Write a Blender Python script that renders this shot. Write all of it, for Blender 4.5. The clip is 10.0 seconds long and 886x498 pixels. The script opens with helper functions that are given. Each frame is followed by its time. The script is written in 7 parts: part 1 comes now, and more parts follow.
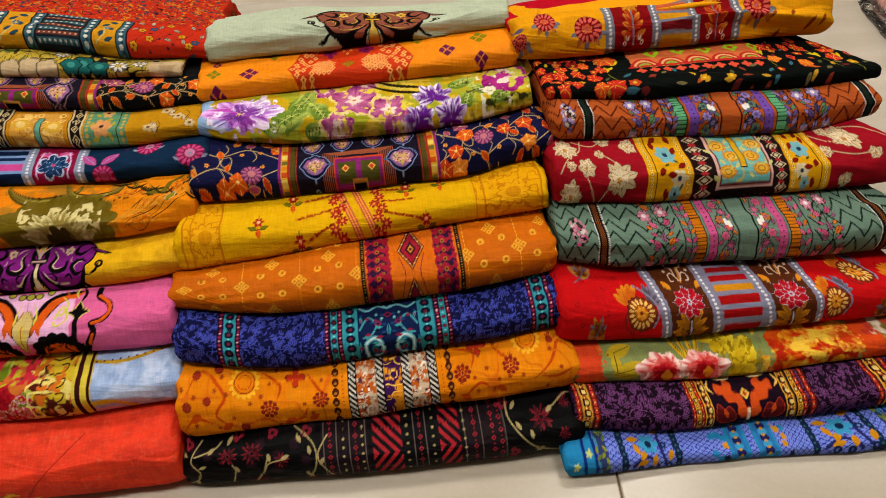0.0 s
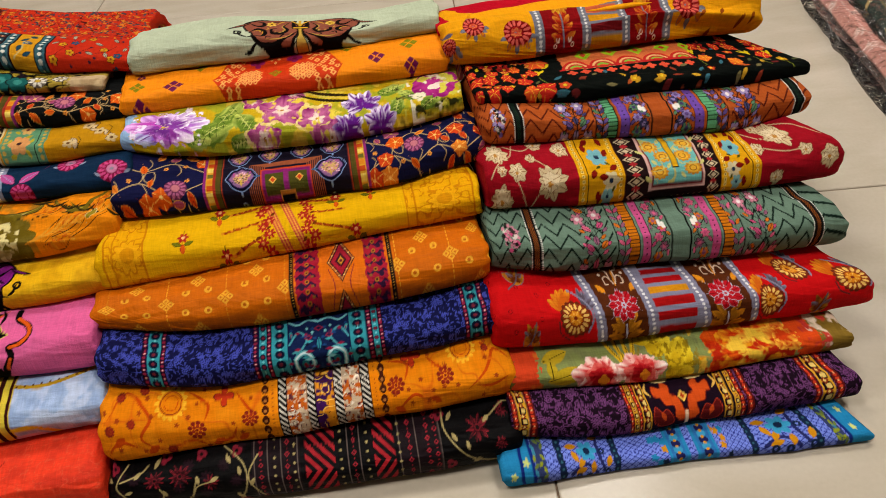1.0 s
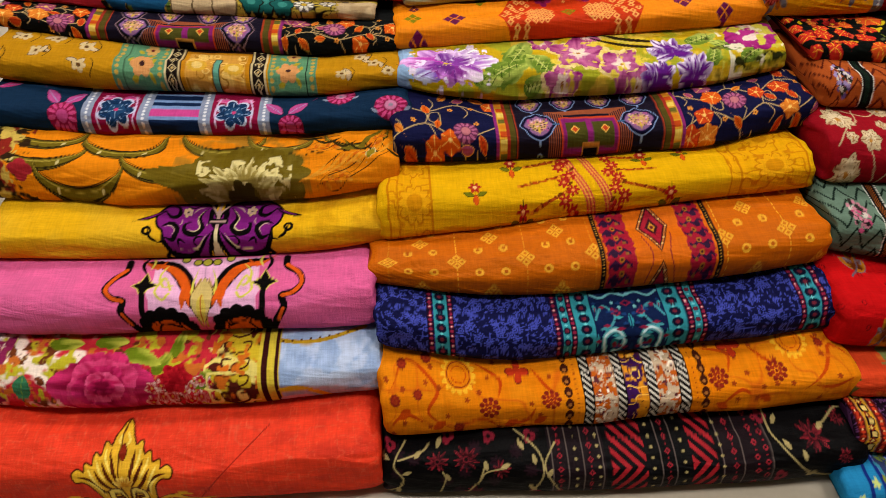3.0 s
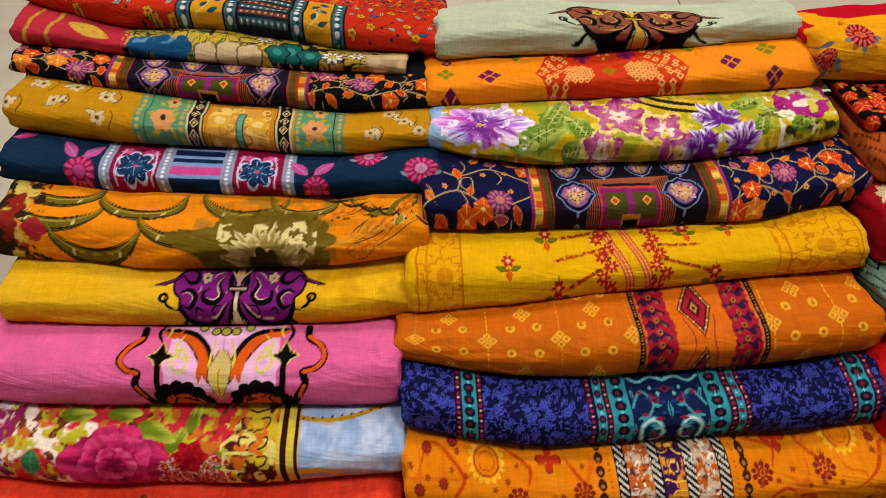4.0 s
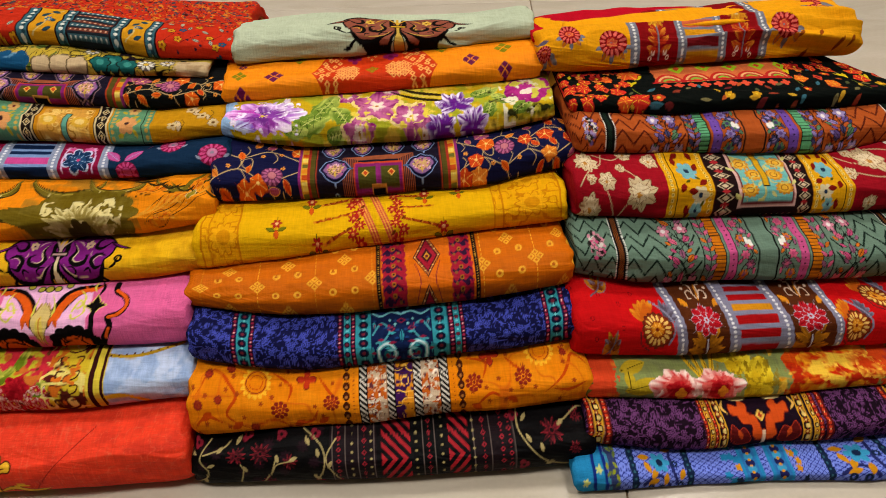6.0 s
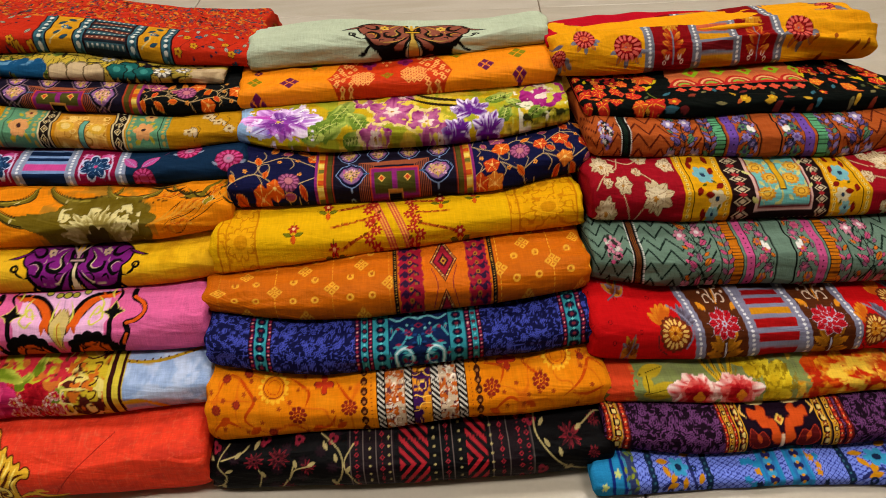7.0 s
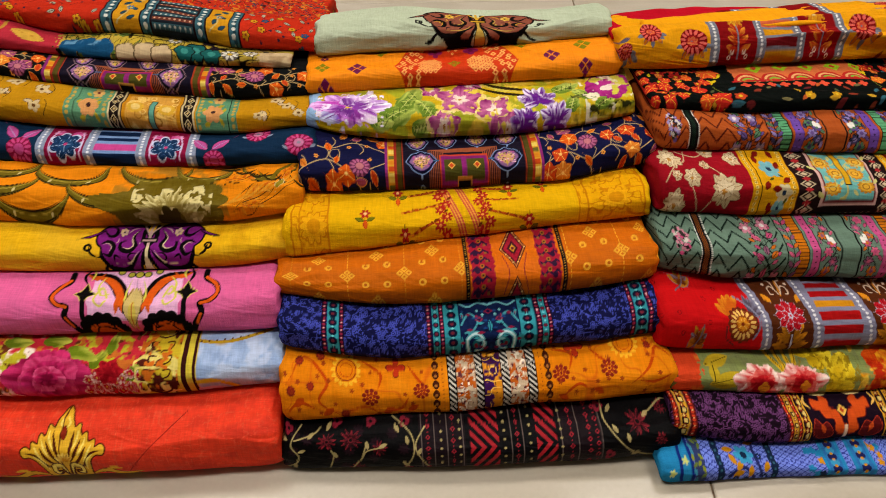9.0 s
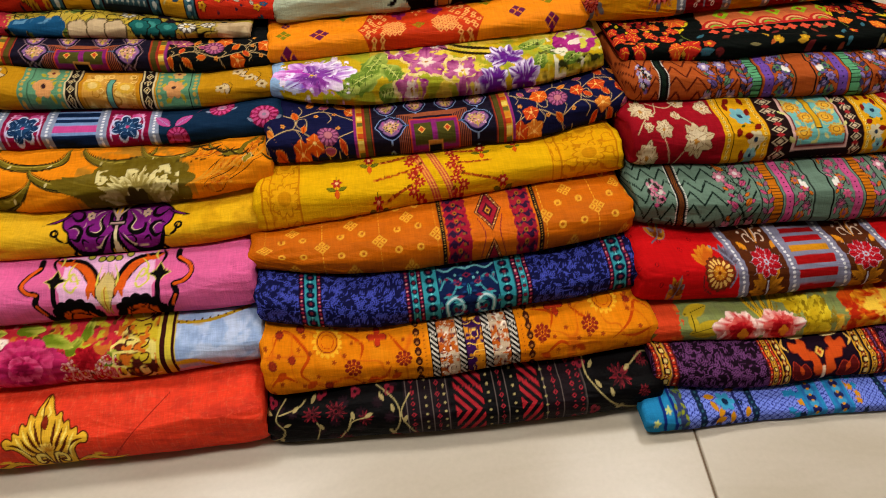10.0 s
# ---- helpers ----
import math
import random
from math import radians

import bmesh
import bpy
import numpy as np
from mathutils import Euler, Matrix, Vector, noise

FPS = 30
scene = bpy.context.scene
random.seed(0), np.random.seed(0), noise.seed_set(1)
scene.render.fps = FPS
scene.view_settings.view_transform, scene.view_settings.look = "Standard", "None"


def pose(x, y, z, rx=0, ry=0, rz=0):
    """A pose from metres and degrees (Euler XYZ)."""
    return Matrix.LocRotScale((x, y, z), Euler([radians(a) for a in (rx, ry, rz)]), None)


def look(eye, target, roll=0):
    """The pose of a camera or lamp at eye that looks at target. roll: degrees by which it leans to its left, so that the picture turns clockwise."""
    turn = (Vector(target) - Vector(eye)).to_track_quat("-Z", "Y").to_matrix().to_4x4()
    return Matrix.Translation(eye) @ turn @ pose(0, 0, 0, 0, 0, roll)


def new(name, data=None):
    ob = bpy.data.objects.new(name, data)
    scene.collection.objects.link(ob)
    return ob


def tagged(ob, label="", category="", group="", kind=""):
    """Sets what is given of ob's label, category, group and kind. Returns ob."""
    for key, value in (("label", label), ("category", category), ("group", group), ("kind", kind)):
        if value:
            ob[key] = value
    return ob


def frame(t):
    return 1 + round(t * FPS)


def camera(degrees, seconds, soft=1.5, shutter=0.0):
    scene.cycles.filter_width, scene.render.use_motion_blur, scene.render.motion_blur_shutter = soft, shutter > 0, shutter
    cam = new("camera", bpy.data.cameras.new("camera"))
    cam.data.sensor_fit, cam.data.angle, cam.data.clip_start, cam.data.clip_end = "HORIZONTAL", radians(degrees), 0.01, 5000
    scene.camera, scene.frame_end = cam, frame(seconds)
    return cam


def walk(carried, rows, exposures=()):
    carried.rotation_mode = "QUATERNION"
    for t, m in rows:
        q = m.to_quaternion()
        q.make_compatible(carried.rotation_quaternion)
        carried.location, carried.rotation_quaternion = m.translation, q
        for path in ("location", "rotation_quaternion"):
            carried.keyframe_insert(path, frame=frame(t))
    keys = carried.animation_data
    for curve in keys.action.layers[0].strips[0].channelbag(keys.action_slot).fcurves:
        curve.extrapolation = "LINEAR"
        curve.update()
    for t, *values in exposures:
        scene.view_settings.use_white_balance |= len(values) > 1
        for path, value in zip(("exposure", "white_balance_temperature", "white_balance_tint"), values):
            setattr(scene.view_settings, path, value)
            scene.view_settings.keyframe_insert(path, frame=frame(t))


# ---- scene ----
cam = camera(61.6, 10.0, soft=0.5)
METRES, EYE, TILT, LEAN, TURN = 0.97, 0.662, -41.5, 2.996, -6.877
ROWS = [
    (0.0, 0.0, 0.0, 0.0, 0.0, 0.0, -0.0),
    (0.5, 0.0093, 0.0084, 0.0019, -0.75, 0.26, 0.79),
    (1.0, 0.0498, 0.0138, 0.0004, -1.66, 0.59, 1.8),
    (1.5, 0.0778, 0.0163, 0.0067, -1.88, 0.96, 2.1),
    (2.0, 0.0283, 0.0076, 0.0072, -1.02, 1.14, 1.01),
    (2.5, -0.0821, 0.0214, -0.0055, 0.5, 1.18, -0.93),
    (3.0, -0.1988, 0.1179, -0.0341, 2.02, 0.45, -2.74),
    (4.5, -0.1849, 0.1271, 0.0529, 3.07, 0.37, -4.03),
    (5.0, -0.1046, 0.0771, 0.0308, 2.58, 0.56, -3.57),
    (5.5, -0.0074, 0.0271, 0.0065, 2.0, 0.8, -2.77),
    (7.0, -0.0103, 0.0004, -0.0075, 1.78, 1.43, -1.98),
    (7.5, -0.033, -0.0014, -0.017, 1.67, 1.41, -2.26),
    (8.0, -0.0208, 0.0076, -0.0215, 1.3, 1.33, -2.58),
    (8.5, -0.0506, -0.0063, -0.0325, 1.1, 1.14, -2.97),
    (9.0, -0.0938, -0.0114, -0.0169, 1.13, 0.83, -3.17),
    (9.5, -0.1092, 0.0103, -0.0148, 0.99, -0.02, -2.53),
    (10.0, -0.0898, -0.0044, -0.0143, -0.48, -1.98, 0.06),
]
PATH = [(t, pose(0, 0, EYE, TILT, LEAN, TURN) @ pose(METRES * x, METRES * y, METRES * z, 90 + pitch, roll, yaw)) for t, x, y, z, yaw, pitch, roll in ROWS]
for t, eye, target, roll in ((3.2, (-0.223, 0.103, 0.549), (-0.173, 1.611, -0.764), -2.1), (4.3, (-0.188, 0.168, 0.620), (-0.186, 1.677, -0.693), -2.5),
                             (5.7, (0.004, 0.009, 0.653), (0.066, 1.530, -0.644), -2.8), (6.8, (-0.009, -0.010, 0.660), (0.047, 1.522, -0.624), -3.5)):
    shift = (Vector(eye) - Vector((0, 0, EYE))) * (METRES - 1)
    PATH.append((t, look(Vector(eye) + shift, Vector(target) + shift, roll)))
walk(cam, sorted(PATH, key=lambda row: row[0]))

# ---------------------------------------------------------------- light
scene.view_settings.exposure = 0.33
world = bpy.data.worlds.new("world")
scene.world = world
world.use_nodes = True
world.node_tree.nodes["Background"].inputs[0].default_value = (0.9, 0.95, 1.0, 1)
world.node_tree.nodes["Background"].inputs[1].default_value = 0.3

CEILING = 2.7
LAMPS = [(-0.9, 1.7), (0.9, 1.7), (-0.9, 0.15), (0.9, 0.15)]
LAMP_W = 15.0


# ---------------------------------------------------------------- helpers of this scene
def srgb(r, g, b):
    c = [v / 255 for v in (r, g, b)]
    return tuple(v / 12.92 if v <= 0.04045 else ((v + 0.055) / 1.055) ** 2.4 for v in c)


def mesh_of(name, verts, faces, mat=None, smooth=False):
    me = bpy.data.meshes.new(name)
    me.from_pydata([tuple(v) for v in verts], [], faces)
    if mat:
        me.materials.append(mat)
    if smooth:
        me.polygons.foreach_set("use_smooth", [True] * len(me.polygons))
    me.update()
    return me


def part(name, bm, material, parent, label=""):
    me = bpy.data.meshes.new(name)
    bm.to_mesh(me)
    bm.free()
    me.materials.append(material)
    ob = new(name, me)
    ob.parent = parent
    return tagged(ob, label)


def box_bm(x0, x1, y0, y1, z0, z1, bevel=0.0, segments=1):
    bm = bmesh.new()
    bmesh.ops.create_cube(bm, size=1)
    for v in bm.verts:
        v.co = Vector(((x0 + x1) / 2 + v.co.x * (x1 - x0), (y0 + y1) / 2 + v.co.y * (y1 - y0), (z0 + z1) / 2 + v.co.z * (z1 - z0)))
    if bevel:
        bmesh.ops.bevel(bm, geom=bm.edges[:], offset=bevel, segments=segments, affect="EDGES")
    return bm


def hash2(i, j, seed):
    h = (i.astype(np.int64) * 374761393 + j.astype(np.int64) * 668265263 + seed * 974634777) & 0x7FFFFFFF
    h = ((h ^ (h >> 13)) * 1274126177) & 0x7FFFFFFF
    return ((h ^ (h >> 16)) & 0xFFFF) / 65535.0


def vnoise(x, y, seed=0):
    """Smooth value noise, 0 to 1."""
    i, j = np.floor(x), np.floor(y)
    fx, fy = x - i, y - j
    fx, fy = fx * fx * (3 - 2 * fx), fy * fy * (3 - 2 * fy)
    a, b = hash2(i, j, seed), hash2(i + 1, j, seed)
    c, d = hash2(i, j + 1, seed), hash2(i + 1, j + 1, seed)
    return (a * (1 - fx) + b * fx) * (1 - fy) + (c * (1 - fx) + d * fx) * fy


def fnoise(x, y, seed=0):
    return 0.55 * vnoise(x, y, seed) + 0.3 * vnoise(2.1 * x, 2.1 * y, seed + 7) + 0.15 * vnoise(4.3 * x, 4.3 * y, seed + 13)


# ---------------------------------------------------------------- materials
def material(name):
    m = bpy.data.materials.new(name)
    m.use_nodes = True
    nt = m.node_tree
    return m, nt, nt.nodes, nt.links, nt.nodes["Principled BSDF"]


def cloth_material(name, rough=0.8, sheen=0.0, weave=1500.0, bump=0.3, spec=0.04, slub=0.10):
    """Printed cloth: the print is the mesh's own dye colour; weave, slubs and fine creases come from textures."""
    m, nt, N, L, P = material(name)
    dye = N.new("ShaderNodeAttribute")
    dye.attribute_name = "dye"
    co = N.new("ShaderNodeTexCoord")
    mp = N.new("ShaderNodeMapping")
    mp.inputs["Scale"].default_value = (25, 220, 220)
    L.new(co.outputs["Object"], mp.inputs["Vector"])
    slubs = N.new("ShaderNodeTexNoise")
    slubs.inputs["Scale"].default_value = 3.0
    slubs.inputs["Detail"].default_value = 3.0
    L.new(mp.outputs["Vector"], slubs.inputs["Vector"])
    mp2 = N.new("ShaderNodeMapping")
    mp2.inputs["Scale"].default_value = (300, 30, 30)
    L.new(co.outputs["Object"], mp2.inputs["Vector"])
    warp = N.new("ShaderNodeTexNoise")
    warp.inputs["Scale"].default_value = 2.0
    L.new(mp2.outputs["Vector"], warp.inputs["Vector"])
    both = N.new("ShaderNodeMath")
    both.operation = "ADD"
    L.new(slubs.outputs["Fac"], both.inputs[0])
    L.new(warp.outputs["Fac"], both.inputs[1])
    rng = N.new("ShaderNodeMapRange")
    rng.inputs[1].default_value, rng.inputs[2].default_value = 0.7, 1.3
    rng.inputs[3].default_value, rng.inputs[4].default_value = 1 - slub, 1 + slub
    L.new(both.outputs[0], rng.inputs[0])
    mul = N.new("ShaderNodeMix")
    mul.data_type, mul.blend_type = "RGBA", "MULTIPLY"
    mul.inputs["Factor"].default_value = 1.0
    L.new(dye.outputs["Color"], mul.inputs[6])
    L.new(rng.outputs[0], mul.inputs[7])
    L.new(mul.outputs[2], P.inputs["Base Color"])
    fine = N.new("ShaderNodeTexNoise")
    fine.inputs["Scale"].default_value = weave
    fine.inputs["Detail"].default_value = 1.0
    L.new(co.outputs["Object"], fine.inputs["Vector"])
    crease = N.new("ShaderNodeTexNoise")
    crease.inputs["Scale"].default_value = 1.3
    crease.inputs["Detail"].default_value = 5.0
    crease.inputs["Roughness"].default_value = 0.6
    mp3 = N.new("ShaderNodeMapping")
    mp3.inputs["Scale"].default_value = (12, 38, 38)
    L.new(co.outputs["Object"], mp3.inputs["Vector"])
    L.new(mp3.outputs["Vector"], crease.inputs["Vector"])
    b1, b2, b3 = (N.new("ShaderNodeBump") for _ in range(3))
    b1.inputs["Strength"].default_value, b1.inputs["Distance"].default_value = bump, 0.0006
    b2.inputs["Strength"].default_value, b2.inputs["Distance"].default_value = 0.5, 0.004
    b3.inputs["Strength"].default_value, b3.inputs["Distance"].default_value = bump, 0.0007
    L.new(fine.outputs["Fac"], b1.inputs["Height"])
    L.new(crease.outputs["Fac"], b2.inputs["Height"])
    L.new(both.outputs[0], b3.inputs["Height"])
    L.new(b2.outputs[0], b1.inputs["Normal"])
    L.new(b1.outputs[0], b3.inputs["Normal"])
    L.new(b3.outputs[0], P.inputs["Normal"])
    P.inputs["Roughness"].default_value = rough
    P.inputs["Specular IOR Level"].default_value = spec
    P.inputs["Sheen Weight"].default_value = sheen
    P.inputs["Sheen Roughness"].default_value = 0.5
    return m


def plain_material(name, col, rough=0.6, scale=6.0, vary=0.08, bump=0.0, spec=0.4, bump_scale=60.0):
    m, nt, N, L, P = material(name)
    co = N.new("ShaderNodeTexCoord")
    tex = N.new("ShaderNodeTexNoise")
    tex.inputs["Scale"].default_value = scale
    tex.inputs["Detail"].default_value = 6.0
    L.new(co.outputs["Object"], tex.inputs["Vector"])
    ramp = N.new("ShaderNodeMix")
    ramp.data_type = "RGBA"
    ramp.inputs[6].default_value = (*[c * (1 - vary) for c in col], 1)
    ramp.inputs[7].default_value = (*[min(1, c * (1 + vary)) for c in col], 1)
    L.new(tex.outputs["Fac"], ramp.inputs["Factor"])
    L.new(ramp.outputs[2], P.inputs["Base Color"])
    P.inputs["Roughness"].default_value = rough
    P.inputs["Specular IOR Level"].default_value = spec
    if bump:
        t2 = N.new("ShaderNodeTexNoise")
        t2.inputs["Scale"].default_value = bump_scale
        t2.inputs["Detail"].default_value = 4.0
        L.new(co.outputs["Object"], t2.inputs["Vector"])
        b = N.new("ShaderNodeBump")
        b.inputs["Strength"].default_value, b.inputs["Distance"].default_value = bump, 0.003
        L.new(t2.outputs["Fac"], b.inputs["Height"])
        L.new(b.outputs[0], P.inputs["Normal"])
    return m


def tile_material():
    """Polished cream porcelain with a faint cloudy vein and a slightly different tone from tile to tile."""
    m, nt, N, L, P = material("cream_tile")
    co = N.new("ShaderNodeTexCoord")
    info = N.new("ShaderNodeObjectInfo")
    mp = N.new("ShaderNodeMapping")
    mp.inputs["Scale"].default_value = (2.0, 7.0, 1.0)
    L.new(co.outputs["Object"], mp.inputs["Vector"])
    off = N.new("ShaderNodeMath")
    off.operation = "MULTIPLY"
    off.inputs[1].default_value = 40.0
    L.new(info.outputs["Random"], off.inputs[0])
    L.new(off.outputs[0], mp.inputs["Location"])
    cloud = N.new("ShaderNodeTexNoise")
    cloud.inputs["Scale"].default_value = 1.6
    cloud.inputs["Detail"].default_value = 7.0
    cloud.inputs["Distortion"].default_value = 1.2
    L.new(mp.outputs["Vector"], cloud.inputs["Vector"])
    ramp = N.new("ShaderNodeValToRGB")
    ramp.color_ramp.elements[0].position, ramp.color_ramp.elements[0].color = 0.3, (*srgb(182, 171, 152), 1)
    ramp.color_ramp.elements[1].position, ramp.color_ramp.elements[1].color = 0.7, (*srgb(198, 188, 172), 1)
    L.new(cloud.outputs["Fac"], ramp.inputs["Fac"])
    speck = N.new("ShaderNodeTexNoise")
    speck.inputs["Scale"].default_value = 190.0
    L.new(co.outputs["Object"], speck.inputs["Vector"])
    mr = N.new("ShaderNodeMapRange")
    mr.inputs[3].default_value, mr.inputs[4].default_value = 0.95, 1.05
    L.new(speck.outputs["Fac"], mr.inputs[0])
    mul = N.new("ShaderNodeMix")
    mul.data_type, mul.blend_type = "RGBA", "MULTIPLY"
    mul.inputs["Factor"].default_value = 1.0
    L.new(ramp.outputs["Color"], mul.inputs[6])
    L.new(mr.outputs[0], mul.inputs[7])
    L.new(mul.outputs[2], P.inputs["Base Color"])
    smear = N.new("ShaderNodeTexNoise")
    smear.inputs["Scale"].default_value = 9.0
    L.new(co.outputs["Object"], smear.inputs["Vector"])
    mr2 = N.new("ShaderNodeMapRange")
    mr2.inputs[3].default_value, mr2.inputs[4].default_value = 0.14, 0.30
    L.new(smear.outputs["Fac"], mr2.inputs[0])
    L.new(mr2.outputs[0], P.inputs["Roughness"])
    P.inputs["Specular IOR Level"].default_value = 0.22
    return m


COTTON = cloth_material("printed_cotton")
SILK = cloth_material("printed_silk", rough=0.55, sheen=0.0, bump=0.3, spec=0.055)
GAUZE = cloth_material("crinkled_cotton", rough=0.85, bump=0.5, slub=0.09)
TILE = tile_material()
GROUT = plain_material("grout", srgb(120, 100, 78), 0.9, 40)
WALL = plain_material("wall_paint", srgb(108, 98, 86), 0.8, 3, 0.03, 0.1)
CEIL = plain_material("ceiling_paint", srgb(240, 240, 236), 0.9, 3, 0.02, 0.1)

# ---------------------------------------------------------------- the room
FLOOR_TURN = -5.04
SIZE, GAP = 0.8, 0.0022
ROOM = Matrix.Translation((0.2211, 0.7926, 0)) @ Matrix.Rotation(radians(FLOOR_TURN), 4, "Z")
RX0, RX1, RY0, RY1 = -4 * SIZE, 3 * SIZE, -5 * SIZE, 2 * SIZE
FLOOR = part("floor", box_bm(RX0 - 0.1, RX1 + 0.1, RY0 - 0.1, RY1 + 0.1, -0.05, -0.003), GROUT, None)
FLOOR.matrix_world = ROOM
tagged(FLOOR, "shop floor of large polished cream tiles", "floor", kind="structure")


def wall(name, x0, x1, y0, y1, z0, z1, mat, label):
    ob = part(name, box_bm(x0, x1, y0, y1, z0, z1), mat, None, label)
    ob.matrix_world = ROOM
    return tagged(ob, category="ceiling" if name == "ceiling" else "wall", kind="structure")


wall("wall_north", RX0, RX1, RY1, RY1 + 0.1, 0, CEILING, WALL, "plain painted shop wall")
wall("wall_south", RX0, RX1, RY0 - 0.1, RY0, 0, CEILING, WALL, "plain painted shop wall")
wall("wall_west", RX0 - 0.1, RX0, RY0, RY1, 0, CEILING, WALL, "plain painted shop wall")
wall("wall_east", RX1, RX1 + 0.1, RY0, RY1, 0, CEILING, WALL, "plain painted shop wall")
wall("ceiling", RX0 - 0.1, RX1 + 0.1, RY0 - 0.1, RY1 + 0.1, CEILING, CEILING + 0.1, CEIL, "plain white shop ceiling")


def ceiling_light(x, y):
    lamp = tagged(new("ceiling_light"), "square flush white ceiling light panel, switched on", "light", "ceiling lights")
    lamp.location = (x, y, CEILING)
    m = bpy.data.materials.get("lit_diffuser")
    if not m:
        m, nt, N, L, P = material("lit_diffuser")
        P.inputs["Emission Color"].default_value = (1.0, 0.95, 0.86, 1)
        P.inputs["Emission Strength"].default_value = 6.0
    part("frame", box_bm(-0.32, 0.32, -0.32, 0.32, -0.02, 0, 0.004), CEIL, lamp)
    part("diffuser", box_bm(-0.29, 0.29, -0.29, 0.29, -0.024, -0.0205), m, lamp, "glowing white diffuser")
    data = bpy.data.lights.new("panel_light", "AREA")
    data.shape, data.size, data.energy, data.color = "SQUARE", 0.56, LAMP_W, (1.0, 0.945, 0.895)
    ob = new("panel_light", data)
    ob.parent = lamp
    ob.location = (0, 0, -0.03)


for lx, ly in LAMPS:
    ceiling_light(lx, ly)


# ---------------------------------------------------------------- printing on cloth
S = srgb


class Print:
    """Colours for the points of one cloth, drawn shape by shape. X runs along the fold, Y across it (0 at the lower edge),
    both in centimetres; places are given as shares of the width and of the fold's visible height, sizes in centimetres."""

    def __init__(self, X, Y, W, L, seed):
        self.X, self.Y, self.W, self.L, self.seed = X, Y, W, L, seed
        self.C = np.zeros((*X.shape, 3))
        self.rnd = random.Random(seed * 31 + 5)

    def ground(self, col, vary=0.06, scale=0.35):
        n = fnoise(self.X * scale, self.Y * scale * 1.5, self.seed)
        self.C[:] = np.array(S(*col)) * (1 + vary * (n - 0.5) * 2)[..., None]

    def put(self, d, col, sel=None, soft=0.045, a=1.0):
        """Blends col in where the signed distance d (cm) is negative."""
        m = (np.clip(0.5 - d / soft, 0, 1) * a)[..., None]
        col = col if isinstance(col, np.ndarray) else np.array(S(*col))
        if sel is None:
            self.C = self.C * (1 - m) + col * m
        else:
            self.C[sel] = self.C[sel] * (1 - m) + col * m

    def near(self, fx, fy, r):
        x, y = fx * self.W, fy * self.L
        sel = (np.abs(self.X - x) < r) & (np.abs(self.Y - y) < r)
        return sel, self.X[sel] - x, self.Y[sel] - y

    def stripe(self, a, b, col, slant=0.0, y0=None, y1=None, rag=0.0, alpha=1.0):
        x = self.X / self.W - slant * (self.Y / self.L - 0.5)
        sel = (x > a - 0.02) & (x < b + 0.02)
        d = np.abs(x[sel] - (a + b) / 2) * self.W - (b - a) / 2 * self.W
        if rag:
            d = d + rag * (vnoise(self.X[sel] * 4, self.Y[sel] * 4, self.seed + 3) - 0.5) * 2
        if y0 is not None:
            yc, h = (y0 + y1) / 2 * self.L, (y1 - y0) / 2 * self.L
            d = np.maximum(d, np.abs(self.Y[sel] - yc) - h)
        self.put(d, col, sel, a=alpha)

    def dots(self, fx, pitch, r, col, slant=0.0, off=0.0, shape=2.0):
        xc = (fx + slant * (self.Y / self.L - 0.5)) * self.W
        sel = np.abs(self.X - xc) < r * 1.6
        dy = (self.Y[sel] / pitch + off) % 1.0 - 0.5
        d = (np.abs(self.X[sel] - xc[sel]) ** shape + np.abs(dy * pitch) ** shape) ** (1 / shape) - r
        self.put(d, col, sel)

    def hatch(self, a, b, pitch, share, col, lean=1.0):
        """Slanting bars inside a band."""
        sel = (self.X > a * self.W) & (self.X < b * self.W)
        f = ((self.Y[sel] + lean * self.X[sel]) / pitch) % 1.0
        self.put((np.abs(f - 0.5) - share / 2) * pitch, col, sel)

    def disc(self, fx, fy, r, col, squash=1.0):
        sel, dx, dy = self.near(fx, fy, r * 1.3)
        self.put(np.hypot(dx, dy / squash) - r, col, sel)

    def ring(self, fx, fy, r, w, col, squash=1.0):
        sel, dx, dy = self.near(fx, fy, r * 1.5 + w)
        self.put(np.abs(np.hypot(dx, dy / squash) - r) - w / 2, col, sel)

    def flower(self, fx, fy, r, n, petal, core=None, cr=0.35, deep=0.3, rim=None, turn=0.0, squash=1.0):
        r = r * (1.22 if r < 1.6 else 1.0)
        sel, dx, dy = self.near(fx, fy, r * 1.35)
        dy = dy / squash
        rad, ang = np.hypot(dx, dy), np.arctan2(dy, dx) + turn
        edge = r * (1 - deep + deep * np.abs(np.cos(n * ang / 2)))
        if rim:
            self.put(rad - edge * 1.14, rim, sel)
        self.put(rad - edge, petal, sel)
        if core:
            self.put(rad - r * cr, core, sel)

    def daisy(self, fx, fy, r, n, petal, gap, core, cr=0.45, squash=1.0):
        """Separate petals on a darker disc."""
        r = r * 1.22
        sel, dx, dy = self.near(fx, fy, r * 1.2)
        dy = dy / squash
        rad, ang = np.hypot(dx, dy), np.arctan2(dy, dx)
        self.put(rad - r, gap, sel)
        mid, half = r * (1 + cr) / 2 * 1.0, r * (1 - cr) / 2
        k = (ang * n / (2 * math.pi)) % 1.0 - 0.5
        across = np.abs(k) * 2 * math.pi / n * rad
        self.put(np.hypot((rad - mid) / half, across / (math.pi / n * mid * 0.62)) * half - half, petal, sel)
        self.put(rad - r * cr * 0.85, core, sel)

